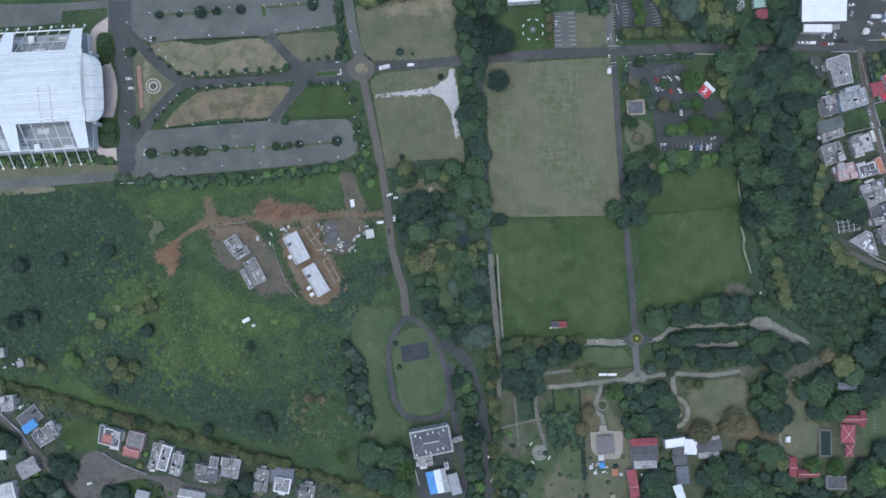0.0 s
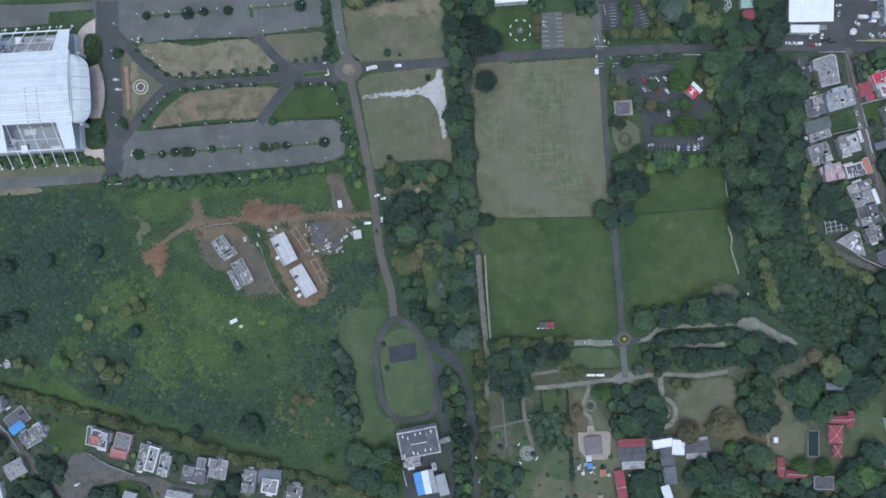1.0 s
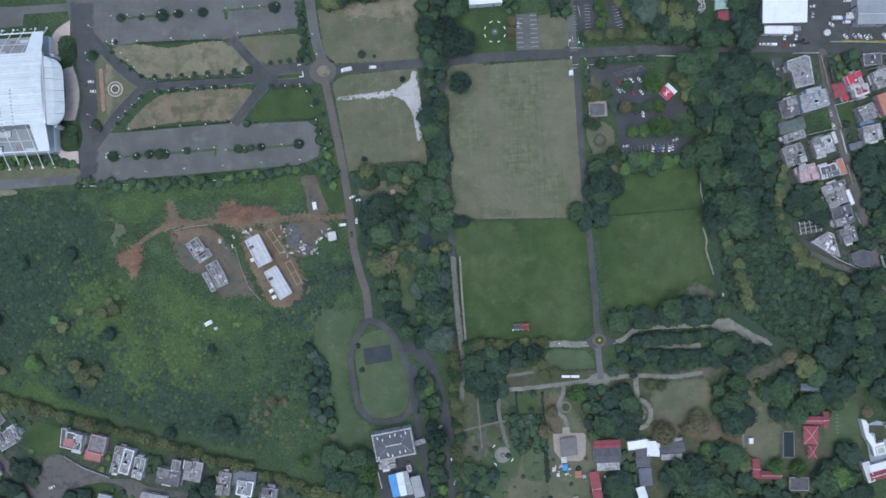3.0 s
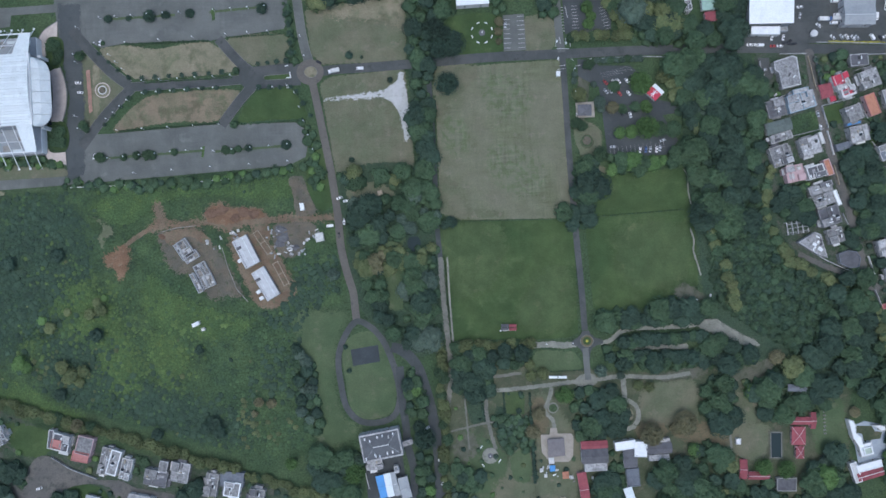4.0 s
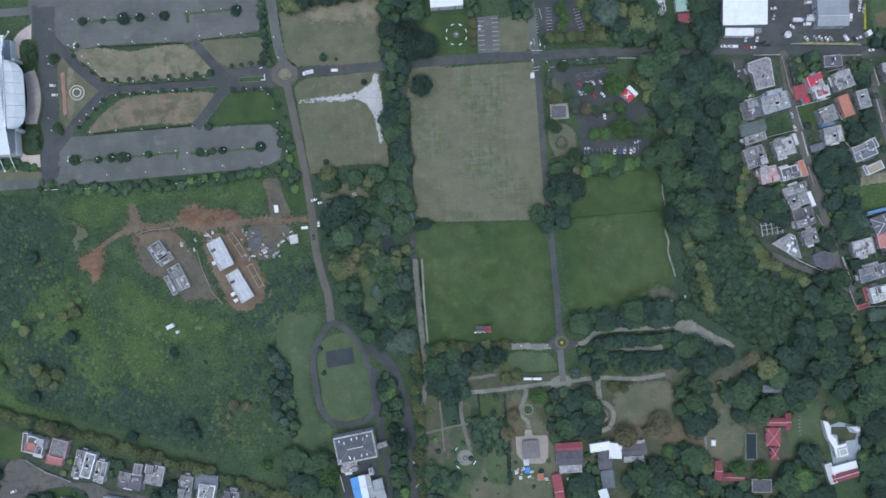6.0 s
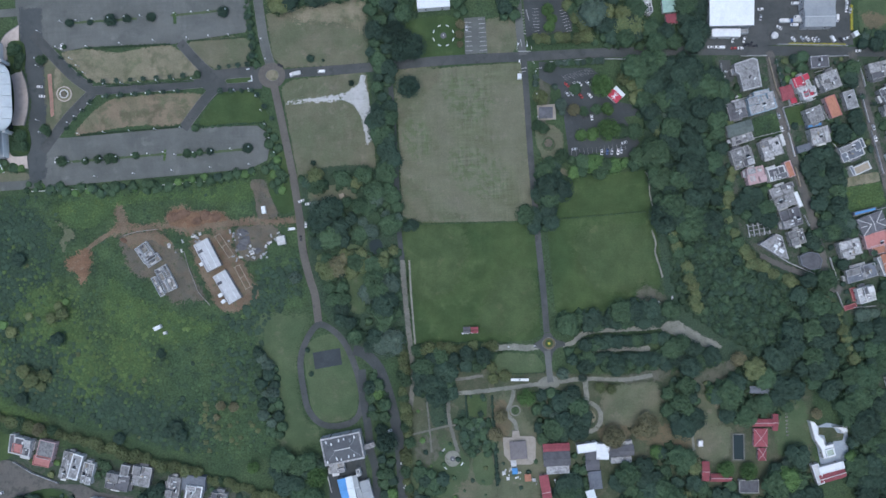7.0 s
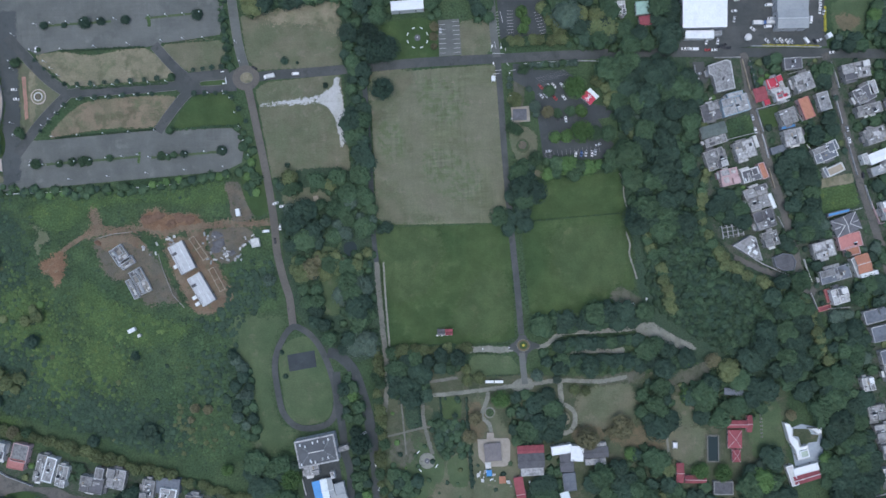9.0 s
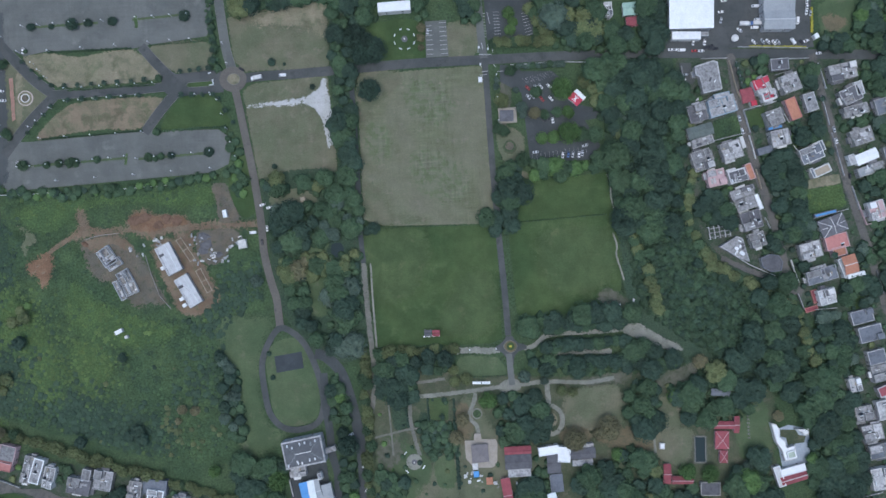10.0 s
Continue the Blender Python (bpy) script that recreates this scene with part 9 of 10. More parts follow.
for at in scatter(UNBUILT, 2.1, 303):
    if inside(*at, SITE):
        continue
    drift = Vector((at[0] / 16, at[1] / 16, 2.0))
    weight = {"scrub": 0.75 + 0.7 * noise.noise(drift * 1.5), "low": 0.45 + 0.8 * noise.noise(drift + Vector((0, 0, 9)))}
    for tone, spots in GROWTH.items():
        weight[tone] = weight.get(tone, 0.12 + 0.25 * noise.noise(drift * 1.3 + Vector((len(tone), 0, 5)))) + sum(w * math.exp(-((at[0] - x) ** 2 + (at[1] - y) ** 2) / r ** 2) for x, y, r, w in spots)
    names = list(weight)
    tone = r_wild.choices(names, [max(weight[k], 0.01) ** 2.0 for k in names])[0]
    if tone != "low":
        spread_out[tone].append((*at, r_wild.uniform(*{"dark": (0.8, 2.4), "scrub": (0.6, 1.7), "bright": (0.6, 1.8), "olive": (0.8, 2.0)}[tone])))
bushes("thicket", "dense dark green thicket on unbuilt land", spread_out["dark"], "thicket", 301, (0.16, 0.36))
bushes("scrub", "green scrub and tall weeds on unbuilt land", spread_out["scrub"], "scrub", 302, (0.1, 0.26))
bushes("weeds", "bright yellow green weeds on unbuilt land", spread_out["bright"], "weeds", 303, (0.1, 0.3))
bushes("dry_scrub", "olive flowering scrub on unbuilt land", spread_out["olive"], "olive", 304, (0.2, 0.45))
r_low = random.Random(310)
low_growth = [(*at, r_low.uniform(1.3, 3.3)) for at in scatter(LOW_WOOD, 2.0, 311) if min(near_line(at, a, b) for a, b in PATHS) > 4.0]
bushes("low_thicket", "dense low dark green thicket beside the woodland", low_growth[::2], "thicket", 312, (0.7, 1.2))
bushes("low_thicket", "dense low green thicket beside the woodland", low_growth[1::2], "mid", 313, (0.6, 1.1))
r_under = random.Random(305)
under = [(*at, r_under.uniform(low, high)) for poly, gap, low, high in UNDER for at in scatter(poly, gap, r_under.randrange(10 ** 6))]
bushes("undergrowth", "green undergrowth beneath the woodland trees", [u for u in under if min(near_line(u[:2], *p) for p in PATHS) > u[2] + 1.0], "mid", 305, (0.7, 1.1))

# ---- vehicles ----
bpy.context.view_layer.update()
DG = bpy.context.evaluated_depsgraph_get()


def ground_z(x, y, top=1.2):
    hit, place, *_ = scene.ray_cast(DG, (x, y, top), (0, 0, -1))
    return place.z if hit else 0.0


PAINT = {
    "white": ((0.74, 0.74, 0.74), "white"), "silver": ((0.42, 0.44, 0.46), "silver grey"), "black": ((0.03, 0.03, 0.035), "black"),
    "red": ((0.34, 0.05, 0.05), "red"), "blue": ((0.07, 0.13, 0.30), "blue"),
}
CARS = {}


def paint_mat(tone):
    n = Nodes("paint_" + tone)
    m = n.finish(PAINT[tone][0], 0.3)
    n.p.inputs["Coat Weight"].default_value = 0.4
    return m


def loft(sections):
    """A closed hull through cross-sections of equal count."""
    bm = bmesh.new()
    rings = [[bm.verts.new(p) for p in s] for s in sections]
    for a, b in zip(rings, rings[1:]):
        for i in range(len(a)):
            j = (i + 1) % len(a)
            bm.faces.new((a[i], a[j], b[j], b[i]))
    bm.faces.new(rings[0])
    bm.faces.new(rings[-1])
    bmesh.ops.recalc_face_normals(bm, faces=bm.faces[:])
    return bm


def hull(x, half, z0, z1, shoulder):
    return [(x, -half, z0), (x, -half, z1 - shoulder), (x, -half * 0.86, z1), (x, half * 0.86, z1), (x, half, z1 - shoulder), (x, half, z0)]


def build_vehicle(kind, tone):
    paint = paint_mat(tone)
    root = thing(kind, 0, 0)
    if kind == "car":
        l, w = 4.3, 1.76
        part("body", loft([hull(-2.15, 0.74, 0.4, 0.72, 0.1), hull(-1.9, 0.86, 0.25, 0.9, 0.1), hull(-0.7, 0.88, 0.22, 0.95, 0.1), hull(1.4, 0.88, 0.22, 0.98, 0.1), hull(2.0, 0.84, 0.28, 0.92, 0.1), hull(2.15, 0.76, 0.4, 0.75, 0.1)]), paint, root)
        part("glasshouse", loft([hull(-1.15, 0.78, 0.93, 0.97, 0.01), hull(-0.45, 0.70, 0.93, 1.40, 0.1), hull(1.1, 0.70, 0.93, 1.42, 0.1), hull(1.75, 0.76, 0.93, 1.0, 0.01)]), M_glass, root, "dark tinted car glass")
        part("roof", loft([hull(-0.45, 0.62, 1.36, 1.44, 0.03), hull(0.3, 0.64, 1.4, 1.48, 0.03), hull(1.1, 0.62, 1.38, 1.46, 0.03)]), paint, root)
        axles = (-1.3, 1.3)
    elif kind == "van":
        l, w = 5.2, 1.95
        part("body", loft([hull(-2.6, 0.85, 0.4, 1.0, 0.1), hull(-2.4, 0.95, 0.3, 1.25, 0.1), hull(-1.6, 0.96, 0.3, 2.0, 0.2), hull(2.4, 0.96, 0.3, 2.05, 0.2), hull(2.6, 0.92, 0.35, 1.95, 0.2)]), paint, root)
        part("windscreen", loft([hull(-2.3, 0.86, 1.2, 1.32, 0.02), hull(-1.66, 0.82, 1.3, 1.99, 0.1)]), M_glass, root, "dark windscreen")
        axles = (-1.6, 1.6)
    else:
        l, w = 7.4, 2.4
        part("cab", loft([hull(-3.7, 1.05, 0.5, 1.5, 0.1), hull(-3.4, 1.12, 0.4, 2.4, 0.15), hull(-2.1, 1.12, 0.4, 2.5, 0.15)]), paint, root)
        part("windscreen", loft([hull(-3.74, 0.95, 1.45, 1.55, 0.02), hull(-3.5, 0.95, 1.5, 2.2, 0.1)]), M_glass, root, "dark windscreen")
        box("cargo_box", M_white, root, -1.95, 3.7, -1.2, 1.2, 0.9, 3.2, "pale cargo box", 0.06)
        box("chassis", M_tyre, root, -2.4, 3.5, -0.6, 0.6, 0.5, 0.9)
        axles = (-l / 2 + 1.3, l / 2 - 1.6)
    for x in axles:
        for s in (-1, 1):
            bm = bmesh.new()
            r = 0.32 if kind == "car" else 0.42
            bmesh.ops.create_cone(bm, cap_ends=True, segments=12, radius1=r, radius2=r, depth=0.22, matrix=pose(x, s * (w / 2 - 0.13), r, 90))
            part("wheel", bm, M_tyre, root)
    return tagged(root, {"car": "parked %s car with dark windows", "van": "parked %s van with a dark windscreen", "truck": "%s truck with a pale cargo box"}[kind] % PAINT[tone][1], kind)


def vehicle(kind, tone, at, turn, group=""):
    """turn: degrees counter-clockwise from east as the camera sees it."""
    size = {"car": 0.9, "van": 0.9, "truck": 1.0}[kind]
    m = pose(at[0], at[1], ground_z(*at), 0, 0, turn + VIEW_TURN) @ Matrix.Scale(size, 4)
    if (kind, tone) in CARS:
        ob = copy_thing(CARS[kind, tone], m @ Matrix.Scale(1 / size, 4))
    else:
        ob = CARS[kind, tone] = build_vehicle(kind, tone)
        ob.matrix_basis = m
    return tagged(ob, group=group) if group else ob


for kind, tone, at, turn in (
    ("car", "white", (-243.9, 125.7), 0), ("car", "white", (-242.7, 119.3), 0), ("truck", "white", (-75.6, 124.8), 12), ("van", "white", (-58.5, 125.8), 2),
    ("car", "white", (-235.2, 76.9), 75), ("car", "white", (-228.2, 151.4), 80), ("car", "black", (-85.3, 131.2), -30), ("car", "white", (-71.7, 39.5), 10), ("van", "white", (-83.2, 23.7), 5),
    ("car", "white", (-73.8, 25.9), 90), ("car", "black", (-77.5, 17.1), 95), ("car", "white", (-76.0, 41.6), 20), ("car", "silver", (38.0, 149.4), 90),
    ("car", "white", (-18.1, -132.1), 20), ("car", "white", (-17.3, -139.5), 15), ("car", "white", (-17.3, -147.3), 60), ("car", "white", (-26.4, -111.4), 30), ("car", "white", (-281.1, -138.3), 20), ("car", "white", (-324.4, -86.3), 40), ("car", "black", (-315.5, -89.7), 40),
):
    vehicle(kind, tone, at, turn)
for kind, tone, at, turn in (
    ("car", "white", (121.9, 63.1), 85), ("car", "blue", (125.6, 63.3), 85), ("car", "silver", (128.5, 63.1), 85), ("car", "white", (132.6, 62.9), 85), ("car", "silver", (134.8, 63.6), 85),
    ("car", "red", (101.5, 108.5), 135), ("car", "white", (107.1, 108.6), 135), ("car", "white", (110.0, 108.8), 135), ("car", "white", (115.6, 108.9), 135), ("car", "black", (118.6, 110.6), 150),
    ("car", "red", (110.4, 100.7), 130), ("car", "white", (116.3, 100.7), 130), ("car", "black", (111.6, 87.3), 90), ("car", "black", (114.2, 88.2), 90), ("car", "white", (116.7, 86.3), 100), ("car", "silver", (101.6, 102.6), 130), ("car", "silver", (104.6, 102.8), 130),
    ("car", "silver", (104.3, 66.1), 5), ("car", "silver", (136.9, 68.7), 20),
):
    vehicle(kind, tone, at, turn, "cars in the wooded car park")
for kind, tone, at, turn in (
    ("car", "white", (189.8, 128.7), 0), ("car", "white", (196.8, 128.3), 0), ("car", "white", (199.8, 128.1), 0), ("van", "white", (203.5, 127.6), 0), ("car", "red", (212.0, 126.7), 0), ("car", "white", (216.4, 126.5), 0),
    ("car", "black", (220.2, 128.5), 20), ("car", "black", (223.2, 128.7), 60), ("car", "black", (225.7, 127.4), 10), ("car", "white", (211.6, 132.3), 80), ("car", "white", (219.0, 131.9), 80), ("car", "white", (293.2, 120.7), 5),
    ("van", "white", (253.4, 153.9), 0), ("van", "white", (258.7, 156.6), 0), ("van", "white", (254.7, 144.9), 0), ("truck", "silver", (245.6, 142.4), 180), ("truck", "blue", (252.7, 142.3), 0), ("van", "white", (252.1, 139.8), 0), ("car", "white", (242.4, 138.8), -35),
    ("car", "white", (251.2, 130.5), -45), ("car", "silver", (257.1, 130.5), -50), ("car", "white", (260.5, 130.3), -50), ("car", "white", (264.5, 129.4), -50), ("car", "silver", (267.1, 129.6), -50), ("van", "white", (276.7, 129.4), -55), ("car", "black", (282.3, 128.7), -50), ("car", "white", (285.6, 129.3), 20),
    ("car", "white", (287.6, 155.0), 85), ("car", "white", (287.4, 151.6), 85), ("car", "white", (286.8, 148.3), 85), ("car", "silver", (289.4, 147.4), 85), ("van", "white", (280.5, 142.7), 88), ("car", "white", (230.9, 151.4), 5), ("car", "silver", (230.6, 145.8), 80), ("car", "white", (233.2, 158.8), 5),
):
    vehicle(kind, tone, at, turn, "vehicles at the depot")
for tone, at, turn in (("white", (240.2, 72.2), 105), ("silver", (238.8, 80.8), 105), ("white", (301.0, 62.5), 105), ("silver", (205.1, 111.4), 10), ("black", (308.4, 39.1), 95), ("silver", (300.0, 70.0), 110)):
    vehicle("car", tone, at, turn, "cars in the lanes")

# ---- lamp posts ----
LAMPS = []


def lamp_post(at):
    z = ground_z(*at)
    if LAMPS:
        return copy_thing(LAMPS[0], pose(at[0], at[1], z, 0, 0, (at[0] * 37) % 360))
    root = thing("lamp_post", at[0], at[1], z)
    verts, faces = [], []
    limb(verts, faces, (0, 0, 0), (0, 0, 4.2), 0.09, 0.06, 8)
    mesh_object("pole", verts, faces, M_steel, root)
    bm = bmesh.new()
    bmesh.ops.create_uvsphere(bm, u_segments=10, v_segments=6, radius=0.42, matrix=pose(0, 0, 4.5) @ Matrix.Diagonal((1, 1, 0.8, 1)))
    part("globe", bm, M_bright, root, "white lamp globe")
    box("base", M_kerb, root, -0.25, 0.25, -0.25, 0.25, 0, 0.3)
    LAMPS.append(root)
    return tagged(root, "slim lamp post with a white globe", "lamp post", group="lamp posts along the drives")


for a, b, n in (((-210.7, 149.9), (-144.7, 151.9), 4), ((-130.5, 152.3), (-117.5, 152.4), 2), ((-221.9, 142.6), (-213.4, 132.8), 3), ((-200.7, 124.4), (-142.9, 125.0), 6), ((-201.0, 116.2), (-154.4, 117.4), 6), ((-225.2, 100.6), (-211.3, 112.2), 4), ((-242.0, 161.4), (-230.5, 150.4), 2), ((-244.6, 143.7), (-243.7, 138.8), 2), ((-245.3, 103.4), (-243.7, 95.2), 2), ((-125.5, 115.6), (-106.1, 116.2), 3),
                ((-218.8, 92.9), (-151.8, 93.4), 5), ((-101.8, 111.5), (-91.3, 73.8), 5), ((-324.3, 160.2), (-279.4, 161.0), 6), ((-96.4, 148.5), (-94.1, 135.3), 2), ((-226.8, 167.0), (-174.5, 167.9), 6), ((-152.1, 168.3), (-118.6, 168.9), 4), ((-225.2, 74.9), (-163.6, 78.0), 7), ((-156.2, 76.1), (-107.8, 78.3), 5), ((-208.9, 64.5), (-108.3, 67.2), 5), ((81.3, 117.6), (81.0, 88.0), 3), ((37.0, -59.9), (71.0, -60.3), 3)):
    for i in range(n):
        u = i / max(n - 1, 1)
        lamp_post((a[0] + (b[0] - a[0]) * u, a[1] + (b[1] - a[1]) * u))

# ---- planted strips, painted bays, walls ----
for a, b in (((-224.9, 166.6), (-178.3, 167.3)), ((-155.9, 168.1), (-118.6, 169.6)), ((-233.8, 75.3), (-219.6, 75.4)), ((-219.6, 75.4), (-163.6, 77.2)), ((-156.2, 76.1), (-107.8, 77.6))):
    ribbon("planted_strip", [a, ((a[0] + b[0]) / 2, (a[1] + b[1]) / 2), b], 1.6, M_lawn, "narrow planted strip between parking rows", "ground")
ribbon("planted_strip", [(-153.5, 170.6), (-153.1, 162.4)], 2.2, M_wildbright, "bright hedge strip in the car park", "ground")
ribbon("planted_strip", [(-163.5, 80.2), (-164.6, 72.8)], 1.6, M_wildbright, "short hedge strip in the car park", "ground")
ribbon("planted_strip", [(-122.1, 122.9), (-104.7, 123.2)], 2.0, M_wildbright, "low hedge on the median", "ground")


def paint_line(a, b, width=0.14):
    a, b = Vector(a), Vector(b)
    d = (b - a).normalized()
    n = Vector((-d.y, d.x)) * width / 2
    z = ground_z(*((a + b) / 2)) + 0.006
    root = mesh_object("painted_line", [(*(a - n), z), (*(b - n), z), (*(b + n), z), (*(a + n), z)], [(0, 1, 2, 3)], M_paint)
    return tagged(root, "white painted line on asphalt", "road marking", group="painted lines", kind="structure")


def bays(a, b, count, length, side, width=0.25, lean=0.0):
    """A row of painted bay lines from a to b, each reaching length to the given side."""
    a, b = Vector(a), Vector(b)
    d = (b - a).normalized()
    n = Vector((-d.y, d.x)) * side + d * lean
    for i in range(count):
        p = a.lerp(b, i / (count - 1))
        paint_line(p, p + n * length, width)


bays((50.3, 154.8), (50.5, 134.3), 8, 4.4, -1, 0.28)
bays((36.9, 153.1), (36.7, 134.4), 7, 4.2, 1, 0.28)
bays((77.7, 159.4), (78.1, 143.8), 9, 4.5, -1, 0.32)
bays((85.8, 159.7), (85.9, 145.2), 8, 4.0, -1, 0.2)
bays((99.8, 157.6), (102.8, 143.3), 8, 4.0, 1, 0.2)
bays((102.6, 61.0), (137.8, 63.8), 14, 4.4, 1, 0.12)
bays((98.5, 114.9), (116.4, 118.9), 12, 4.2, -1, 0.1, 0.6)


# stop lines and the lines of the crossing
for a, b in (((70.8, 139.4), (70.4, 133.2)), ((71.0, 132.3), (79.1, 131.9)), ((79.5, 137.7), (80.1, 133.3)), ((71.4, 127.2), (72.1, 123.9)), ((70.6, 118.5), (75.3, 119.1)), ((82.3, 120.4), (86.0, 120.7)), ((72.3, 120.9), (76.1, 121.2)), ((72.9, 140.0), (73.7, 135.5)), ((77.0, 139.1), (77.4, 135.3)), ((77.7, 159.8), (79.1, 152.2)), ((80.0, 125.8), (81.6, 123.7))):
    paint_line(a, b, 0.35)


def wall_line(a, b, h, material, label, t=0.3, name="garden_wall"):
    a, b = Vector(a), Vector(b)
    d = b - a
    root = thing(name, a.x, a.y, 0, math.degrees(math.atan2(d.y, d.x)))
    box("wall", material, root, 0, d.length, -t / 2, t / 2, 0, h)
    box("coping", material, root, 0.0, d.length, -t / 2 - 0.05, t / 2 + 0.05, h, h + 0.12)
    return tagged(root, label, "wall")


for a, b, m in (((234.1, 119.1), (237.8, 99.5), M_tan), ((237.8, 99.5), (241.6, 90.0), M_tan), ((241.4, 85.9), (263.2, 90.7), M_pale), ((241.4, 85.9), (244.9, 71.2), M_pale), ((244.1, 69.4), (247.5, 53.6), M_white), ((251.0, 15.2), (254.3, 7.6), M_pale),
                ((266.3, -13.4), (268.0, -20.2), M_white), ((268.0, -20.2), (270.5, -28.4), M_white), ((269.3, -35.7), (273.0, -46.3), M_pale), ((312.1, 21.8), (317.0, 6.7), M_pink), ((317.0, 6.7), (330.5, 9.7), M_pink), ((321.4, -23.1), (325.2, -38.8), M_pale),
                ((263.5, 107.8), (274.8, 110.5), M_pale), ((265.2, 86.8), (270.8, 76.1), M_pale), ((272.4, 61.1), (275.8, 56.5), M_pale), ((221.8, -3.6), (240.3, -15.7), M_pale), ((240.3, -15.7), (255.3, -23.2), M_pale), ((279.7, -46.6), (294.4, -46.3), M_pale), ((261.0, 8.3), (262.4, 7.5), M_white),
                ((-338.6, -88.7), (-324.3, -103.1), M_pale), ((-324.3, -103.1), (-317.4, -114.5), M_pale), ((-272.0, -118.3), (-260.1, -126.3), M_pale), ((-260.1, -126.3), (-242.9, -133.7), M_pale), ((-67.6, -138.4), (-65.5, -148.9), M_white), ((302.0, -169.8), (316.1, -166.9), M_pale), ((303.1, -140.6), (304.0, -155.3), M_pale), ((240.2, 127.7), (286.1, 124.4), M_pale),
                ((238.9, 118.1), (242.8, 96.3), M_pale), ((220.9, 67.0), (241.9, 71.0), M_pale), ((207.6, 91.5), (222.6, 94.8), M_pale), ((247.1, 46.9), (250.0, 33.8), M_tan), ((286.9, 114.7), (291.0, 96.6), M_tan), ((293.0, 92.7), (296.9, 73.1), M_pale), ((278.9, 11.8), (305.9, 17.7), M_pale), ((298.0, 67.9), (304.4, 39.3), M_pale), ((292.1, 114.4), (296.2, 97.0), M_pale), ((309.1, 32.4), (313.2, 16.6), M_pale), ((261.1, 9.8), (264.7, -2.2), M_pale), ((278.3, 13.7), (280.7, 4.3), M_pale), ((216.1, 121.2), (233.1, 120.7), M_pale), ((261.2, 118.3), (286.4, 117.7), M_pale), ((202.8, 117.1), (203.3, 106.7), M_pale)):
    wall_line(a, b, 1.7, m, "plain garden wall along a plot")
for a, b in (((-154.6, 12.9), (-151.4, 0.5)), ((-151.4, 0.5), (-146.2, -14.6)), ((-146.2, -14.6), (-139.1, -23.4)), ((-193.5, 25.1), (-184.5, 27.3)), ((-184.5, 27.3), (-170.7, 28.1))):
    wall_line(a, b, 0.5, M_dirtfloor, "low pale wall on the building site", 0.3)
for a, b in (((-252.1, 57.2), (-242.8, 57.1)), ((-236.1, 56.8), (-207.4, 57.0)), ((-166.4, 56.9), (-138.5, 57.8))):
    wall_line(a, b, 1.0, M_white, "low white boundary wall by the car park", 0.3)
for a, b in (((90.8, 124.2), (122.2, 124.6)), ((122.2, 124.6), (170.1, 121.5))):
    wall_line(a, b, 0.8, M_pale, "low pale wall along the road", 0.5)
# yellow flowering hedge of the depot
hv, hf = [], []
for a, b, n in (((248.0, 127.7), (285.0, 125.2), 26), ((290.4, 151.1), (289.7, 134.7), 12)):
    rng = np.random.default_rng(8)
    lobes = [(a[0] + (b[0] - a[0]) * (i + 0.5) / n, a[1] + (b[1] - a[1]) * (i + 0.5) / n, 0.6, 0.95, 0.9) for i in range(n)]
    v, f = foliage(rng, lobes, 14 * n, 0.25, 0.25, ICO1)
    tagged(mesh_object("hedge", v, f, M_yellow), "clipped yellow flowering hedge along the depot", "hedge")


def hedge_line(a, b, n, tone, r, label):
    rng = np.random.default_rng(n)
    lobes = [(a[0] + (b[0] - a[0]) * (i + 0.5) / n + rng.uniform(-0.2, 0.2), a[1] + (b[1] - a[1]) * (i + 0.5) / n + rng.uniform(-0.2, 0.2), r * 0.6, r * rng.uniform(0.7, 1.1), 0.9) for i in range(n)]
    v, f = foliage(rng, lobes, 12 * n, 0.22, 0.25, ICO1)
    return tagged(mesh_object("hedge", v, f, M_leaf[tone]), label, "hedge")


hedge_line((89.6, 20.9), (148.7, 23.0), 44, "mid", 0.55, "low dark hedge across the pitch")
hedge_line((-200.7, 123.7), (-142.9, 124.3), 44, "mid", 0.7, "low hedge along a drive")
hedge_line((-212.6, 149.6), (-156.7, 149.1), 40, "mid", 0.9, "low hedge along the car park")
hedge_line((-218.9, 92.5), (-152.4, 94.6), 44, "mid", 0.8, "low hedge along the car park")
hedge_line((-140.6, 93.3), (-97.8, 94.2), 26, "mid", 1.0, "low hedge along the car park")
hedge_line((-145.5, 150.8), (-107.5, 151.2), 24, "mid", 0.7, "low hedge along the car park")
hedge_line((-5.3, -56.2), (36.1, -56.6), 30, "mid", 0.8, "low hedge along the pitch")
hedge_line((41.7, -91.6), (41.7, -108.0), 14, "dark", 0.9, "dark clipped hedge beside the garden")
hedge_line((41.7, -106.3), (42.6, -150.0), 34, "dark", 1.5, "tall dark hedge beside the garden")
hedge_line((24.6, -90.4), (24.8, -105.4), 14, "dark", 0.8, "dark clipped hedge beside the garden")
hedge_line((10.2, -95.7), (11.5, -108.7), 10, "dark", 1.0, "dark clipped hedge beside the garden")
hedge_line((40.6, -78.6), (77.5, -78.4), 20, "dark", 0.6, "low hedge along a garden lawn")

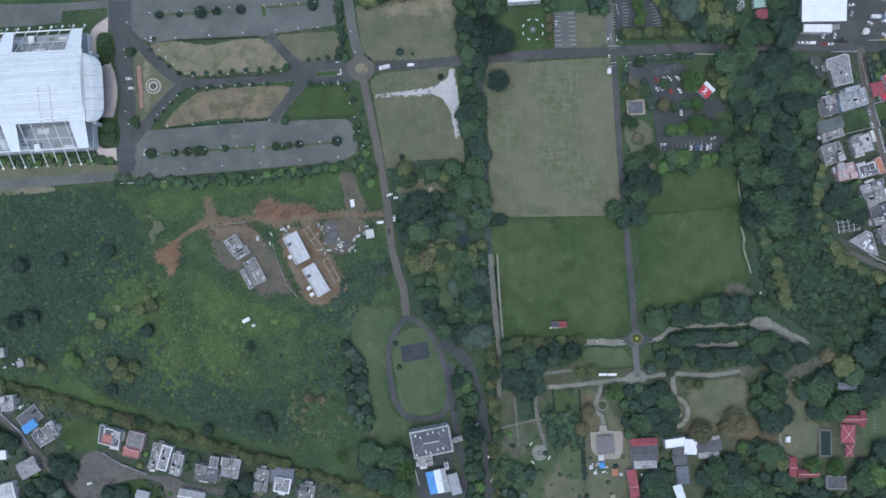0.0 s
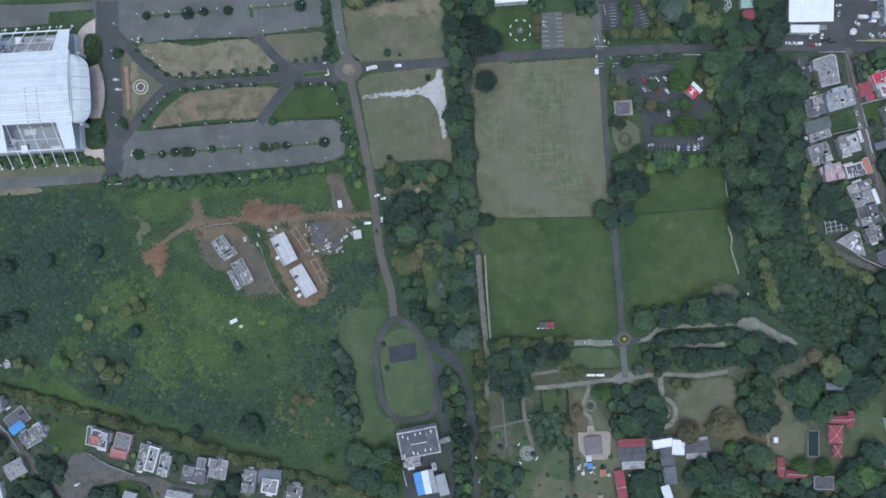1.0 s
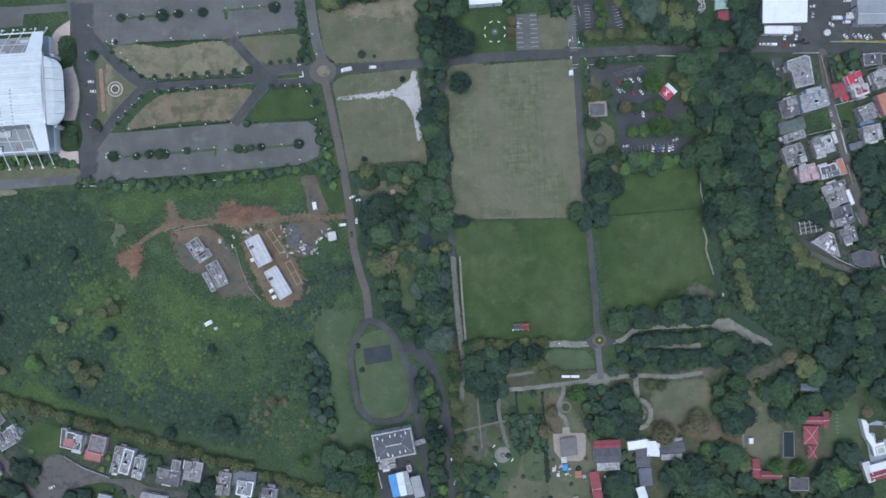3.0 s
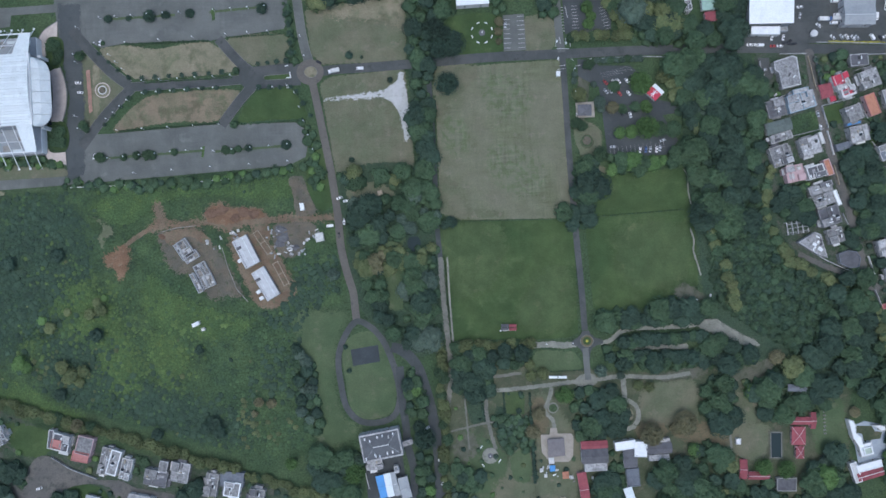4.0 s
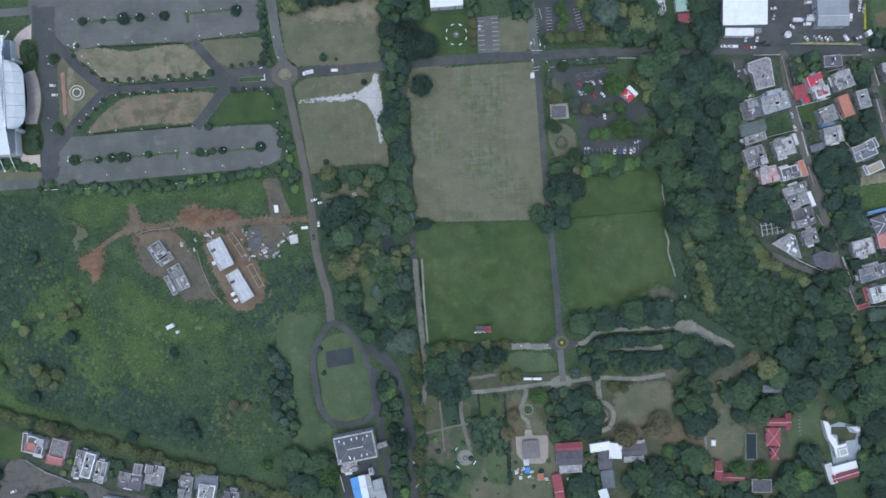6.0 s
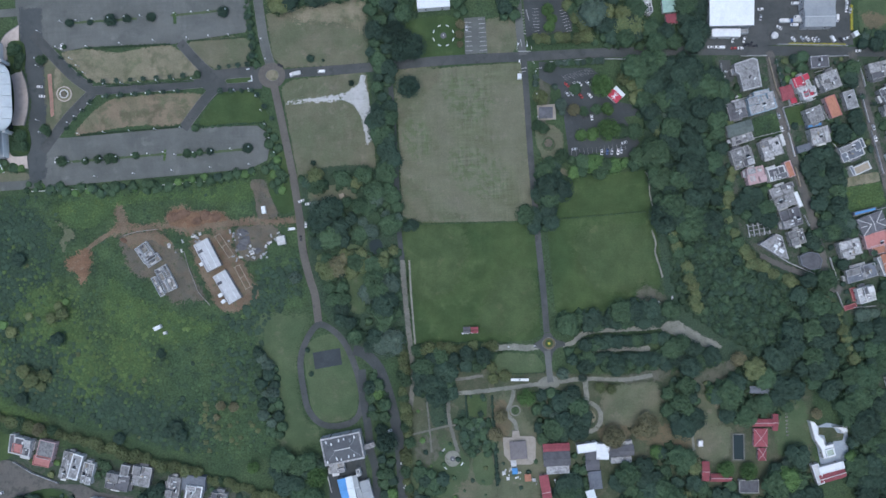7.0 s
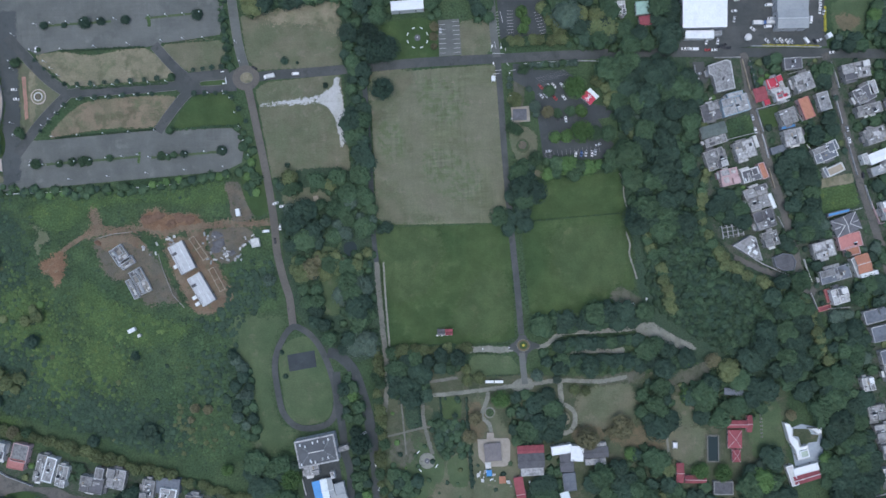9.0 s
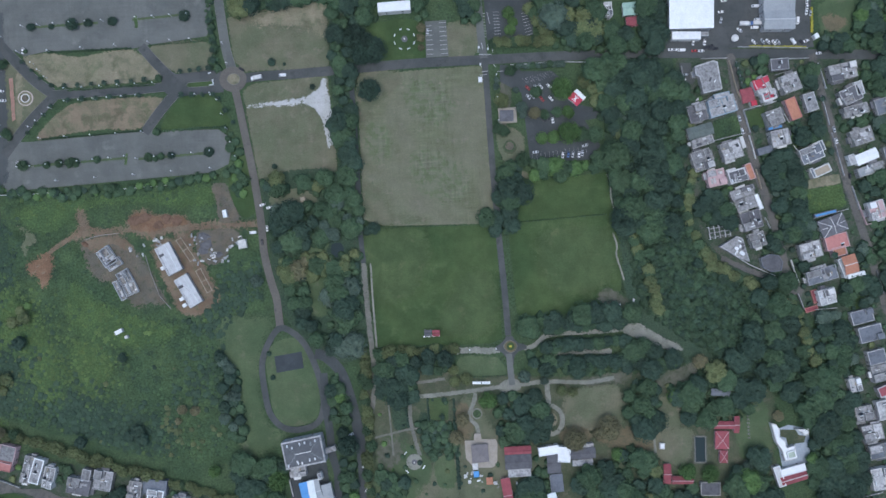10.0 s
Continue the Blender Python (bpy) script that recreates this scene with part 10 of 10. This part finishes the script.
# ---- stage tents on the pitch ----
for at, m, lab in (((27.7, -46.9), M_slate, "dark blue tent roof on the pitch"), ((32.8, -47.2), M_redroof, "dull red tent roof on the pitch"), ((27.6, -49.1), M_slate, "dark tent roof on the pitch"), ((32.7, -49.4), M_redroof, "dark red tent roof on the pitch")):
    root = thing("event_tent", at[0], at[1], ground_z(*at), VIEW_TURN + 1)
    part("canopy", hip(4.6, 1.7, 2.4, 0.5, 0.1, thick=0.05), m, root)
    for x in (-2.2, 2.2):
        for y in (-0.8, 0.8):
            box("post", M_steel, root, x - 0.05, x + 0.05, y - 0.05, y + 0.05, 0, 2.42)
    tagged(root, lab, "tent", group="tents on the pitch")
for i in range(7):
    p = (24.9, -50.1)
    root = thing("folding_table", p[0] + i * 1.6, p[1] - 0.2 + 0.3 * (i % 2), ground_z(*p), VIEW_TURN)
    box("tabletop", M_bright, root, -0.6, 0.6, -0.4, 0.4, 0.7, 0.75)
    for x in (-0.5, 0.5):
        box("leg", M_steel, root, x - 0.04, x + 0.04, -0.35, 0.35, 0, 0.7)
    tagged(root, "white folding table on the grass", "table", group="tables on the pitch")

for at in ((57.4, -81.9), (63.4, -82.2)):
    root = thing("long_canopy", at[0], at[1], ground_z(*at), VIEW_TURN)
    part("canopy", gable(5.3, 1.5, 2.3, 0.25, 0.1, 0.06), M_bright, root)
    for x in (-2.5, 2.5):
        for y in (-0.7, 0.7):
            box("post", M_steel, root, x - 0.05, x + 0.05, y - 0.05, y + 0.05, 0, 2.3)
    tagged(root, "long narrow white canopy beside a garden lane", "canopy", group="white canopies by the lane")

# ---- stalls beside the pavilion ----
for at, m, s, lab in (((53.4, -135.6), M_white, 1.7, "white awning beside the pavilion"), ((53.9, -140.8), M_blue, 1.7, "blue awning beside the pavilion"), ((62.2, -145.6), M_orange, 2.0, "orange awning in a sandy yard"), ((59.9, -161.7), M_tan, 1.6, "tan awning in a sandy yard"), ((46.8, -141.6), M_white, 1.0, "white stall in a sandy yard"), ((49.3, -145.4), M_white, 0.9, "white stall in a sandy yard"), ((66.1, -147.2), M_pale, 0.9, "pale stall in a sandy yard")):
    root = thing("awning", at[0], at[1], ground_z(*at), VIEW_TURN + 4)
    part("canopy", hip(s * 2, s * 2.2, 2.3, 0.5, 0.1, thick=0.06), m, root)
    for x in (-s * 0.9, s * 0.9):
        for y in (-s, s):
            box("post", M_steel, root, x - 0.05, x + 0.05, y - 0.05, y + 0.05, 0, 2.32)
    tagged(root, lab, "awning")
# memorial cross on the flat lawn, gate blocks, boulders
for i in range(9):
    p = (232.5, -108.5)
    q = (232.4, -127.4)
    u = i / 8
    root = thing("planter", p[0] + (q[0] - p[0]) * u, p[1] + (q[1] - p[1]) * u, 0, 0)
    box("trough", M_concrete, root, -0.7, 0.7, -0.5, 0.5, 0, 0.6, bevel=0.06)
    box("soil", M_mud, root, -0.55, 0.55, -0.35, 0.35, 0.6, 0.62)
    tagged(root, "grey planter in a row on the lawn", "planter", group="planters on the lawn")
for at in ((71.1, 136.7), (76.9, 135.3), (71.3, 125.5)):
    root = thing("gate_post", at[0], at[1], 0, VIEW_TURN)
    box("shaft", M_white, root, -0.3, 0.3, -0.5, 0.5, 0, 2.2)
    box("cap", M_bright, root, -0.4, 0.4, -0.6, 0.6, 2.2, 2.4)
    tagged(root, "white painted gate post by the road", "gate post")
# white stones of the drive's median and the corner beds
for at, turn in (((-104.6, 124.7), 90), ((-105.8, 122.1), 0), ((-104.3, 122.8), 90), ((-106.6, 130.0), 10), ((-106.1, 115.8), 0)):
    root = thing("edging_block", at[0], at[1], ground_z(*at), turn)
    box("block", M_bright, root, -1.1, 1.1, -0.25, 0.25, 0, 0.7, bevel=0.05)
    tagged(root, "white painted edging block by the drive", "edging stone", group="white blocks by the drive")
# loose white debris in the scrub and beside the trees
for i, at in enumerate(((-328.0, -58.3), (-333.7, -59.9), (-324.1, -55.2), (211.9, 94.7), (204.5, 108.0), (214.2, 81.7), (-95.5, -142.7), (-88.2, -144.9), (153.2, -36.7), (145.7, -39.0), (130.2, -40.1), (162.6, -34.2), (-18.1, -131.7))):
    rr = random.Random(i)
    root = thing("rubble", at[0], at[1], ground_z(*at), rr.uniform(0, 180))
    box("slab", M_pale, root, -1.2, 1.2, -0.5, 0.5, 0, 0.35, bevel=0.08)
    box("slab", M_white, root, -0.4, 0.9, -0.7, 0.3, 0.35, 0.6, bevel=0.08)
    tagged(root, "pale rubble lying on the ground", "rubble", group="loose rubble")

# clutter in the sandy yard beside the pavilion
r_clut = random.Random(66)
for c, spread, n in (((49.4, -142.8), 3.5, 9), ((66.1, -148.0), 3.0, 5), ((55.9, -144.6), 3.0, 5), ((79.5, -152.2), 4.0, 6)):
    for i in range(n):
        x, y = c[0] + r_clut.uniform(-spread, spread), c[1] + r_clut.uniform(-spread, spread)
        root = thing("crate", x, y, ground_z(x, y), r_clut.uniform(0, 90))
        e, f, k = r_clut.uniform(0.25, 0.8), r_clut.uniform(0.2, 0.5), r_clut.uniform(0.4, 1.0)
        m = r_clut.choice((M_white, M_pale, M_bluegrey, M_bright))
        box("box", m, root, -e, e, -f, f, 0, k, bevel=0.03)
        box("lid", m, root, -e * 1.05, e * 1.05, -f * 1.05, f * 1.05, k, k + 0.06)
        tagged(root, "pale crate standing in a sandy yard", "crate", group="crates in the yard")
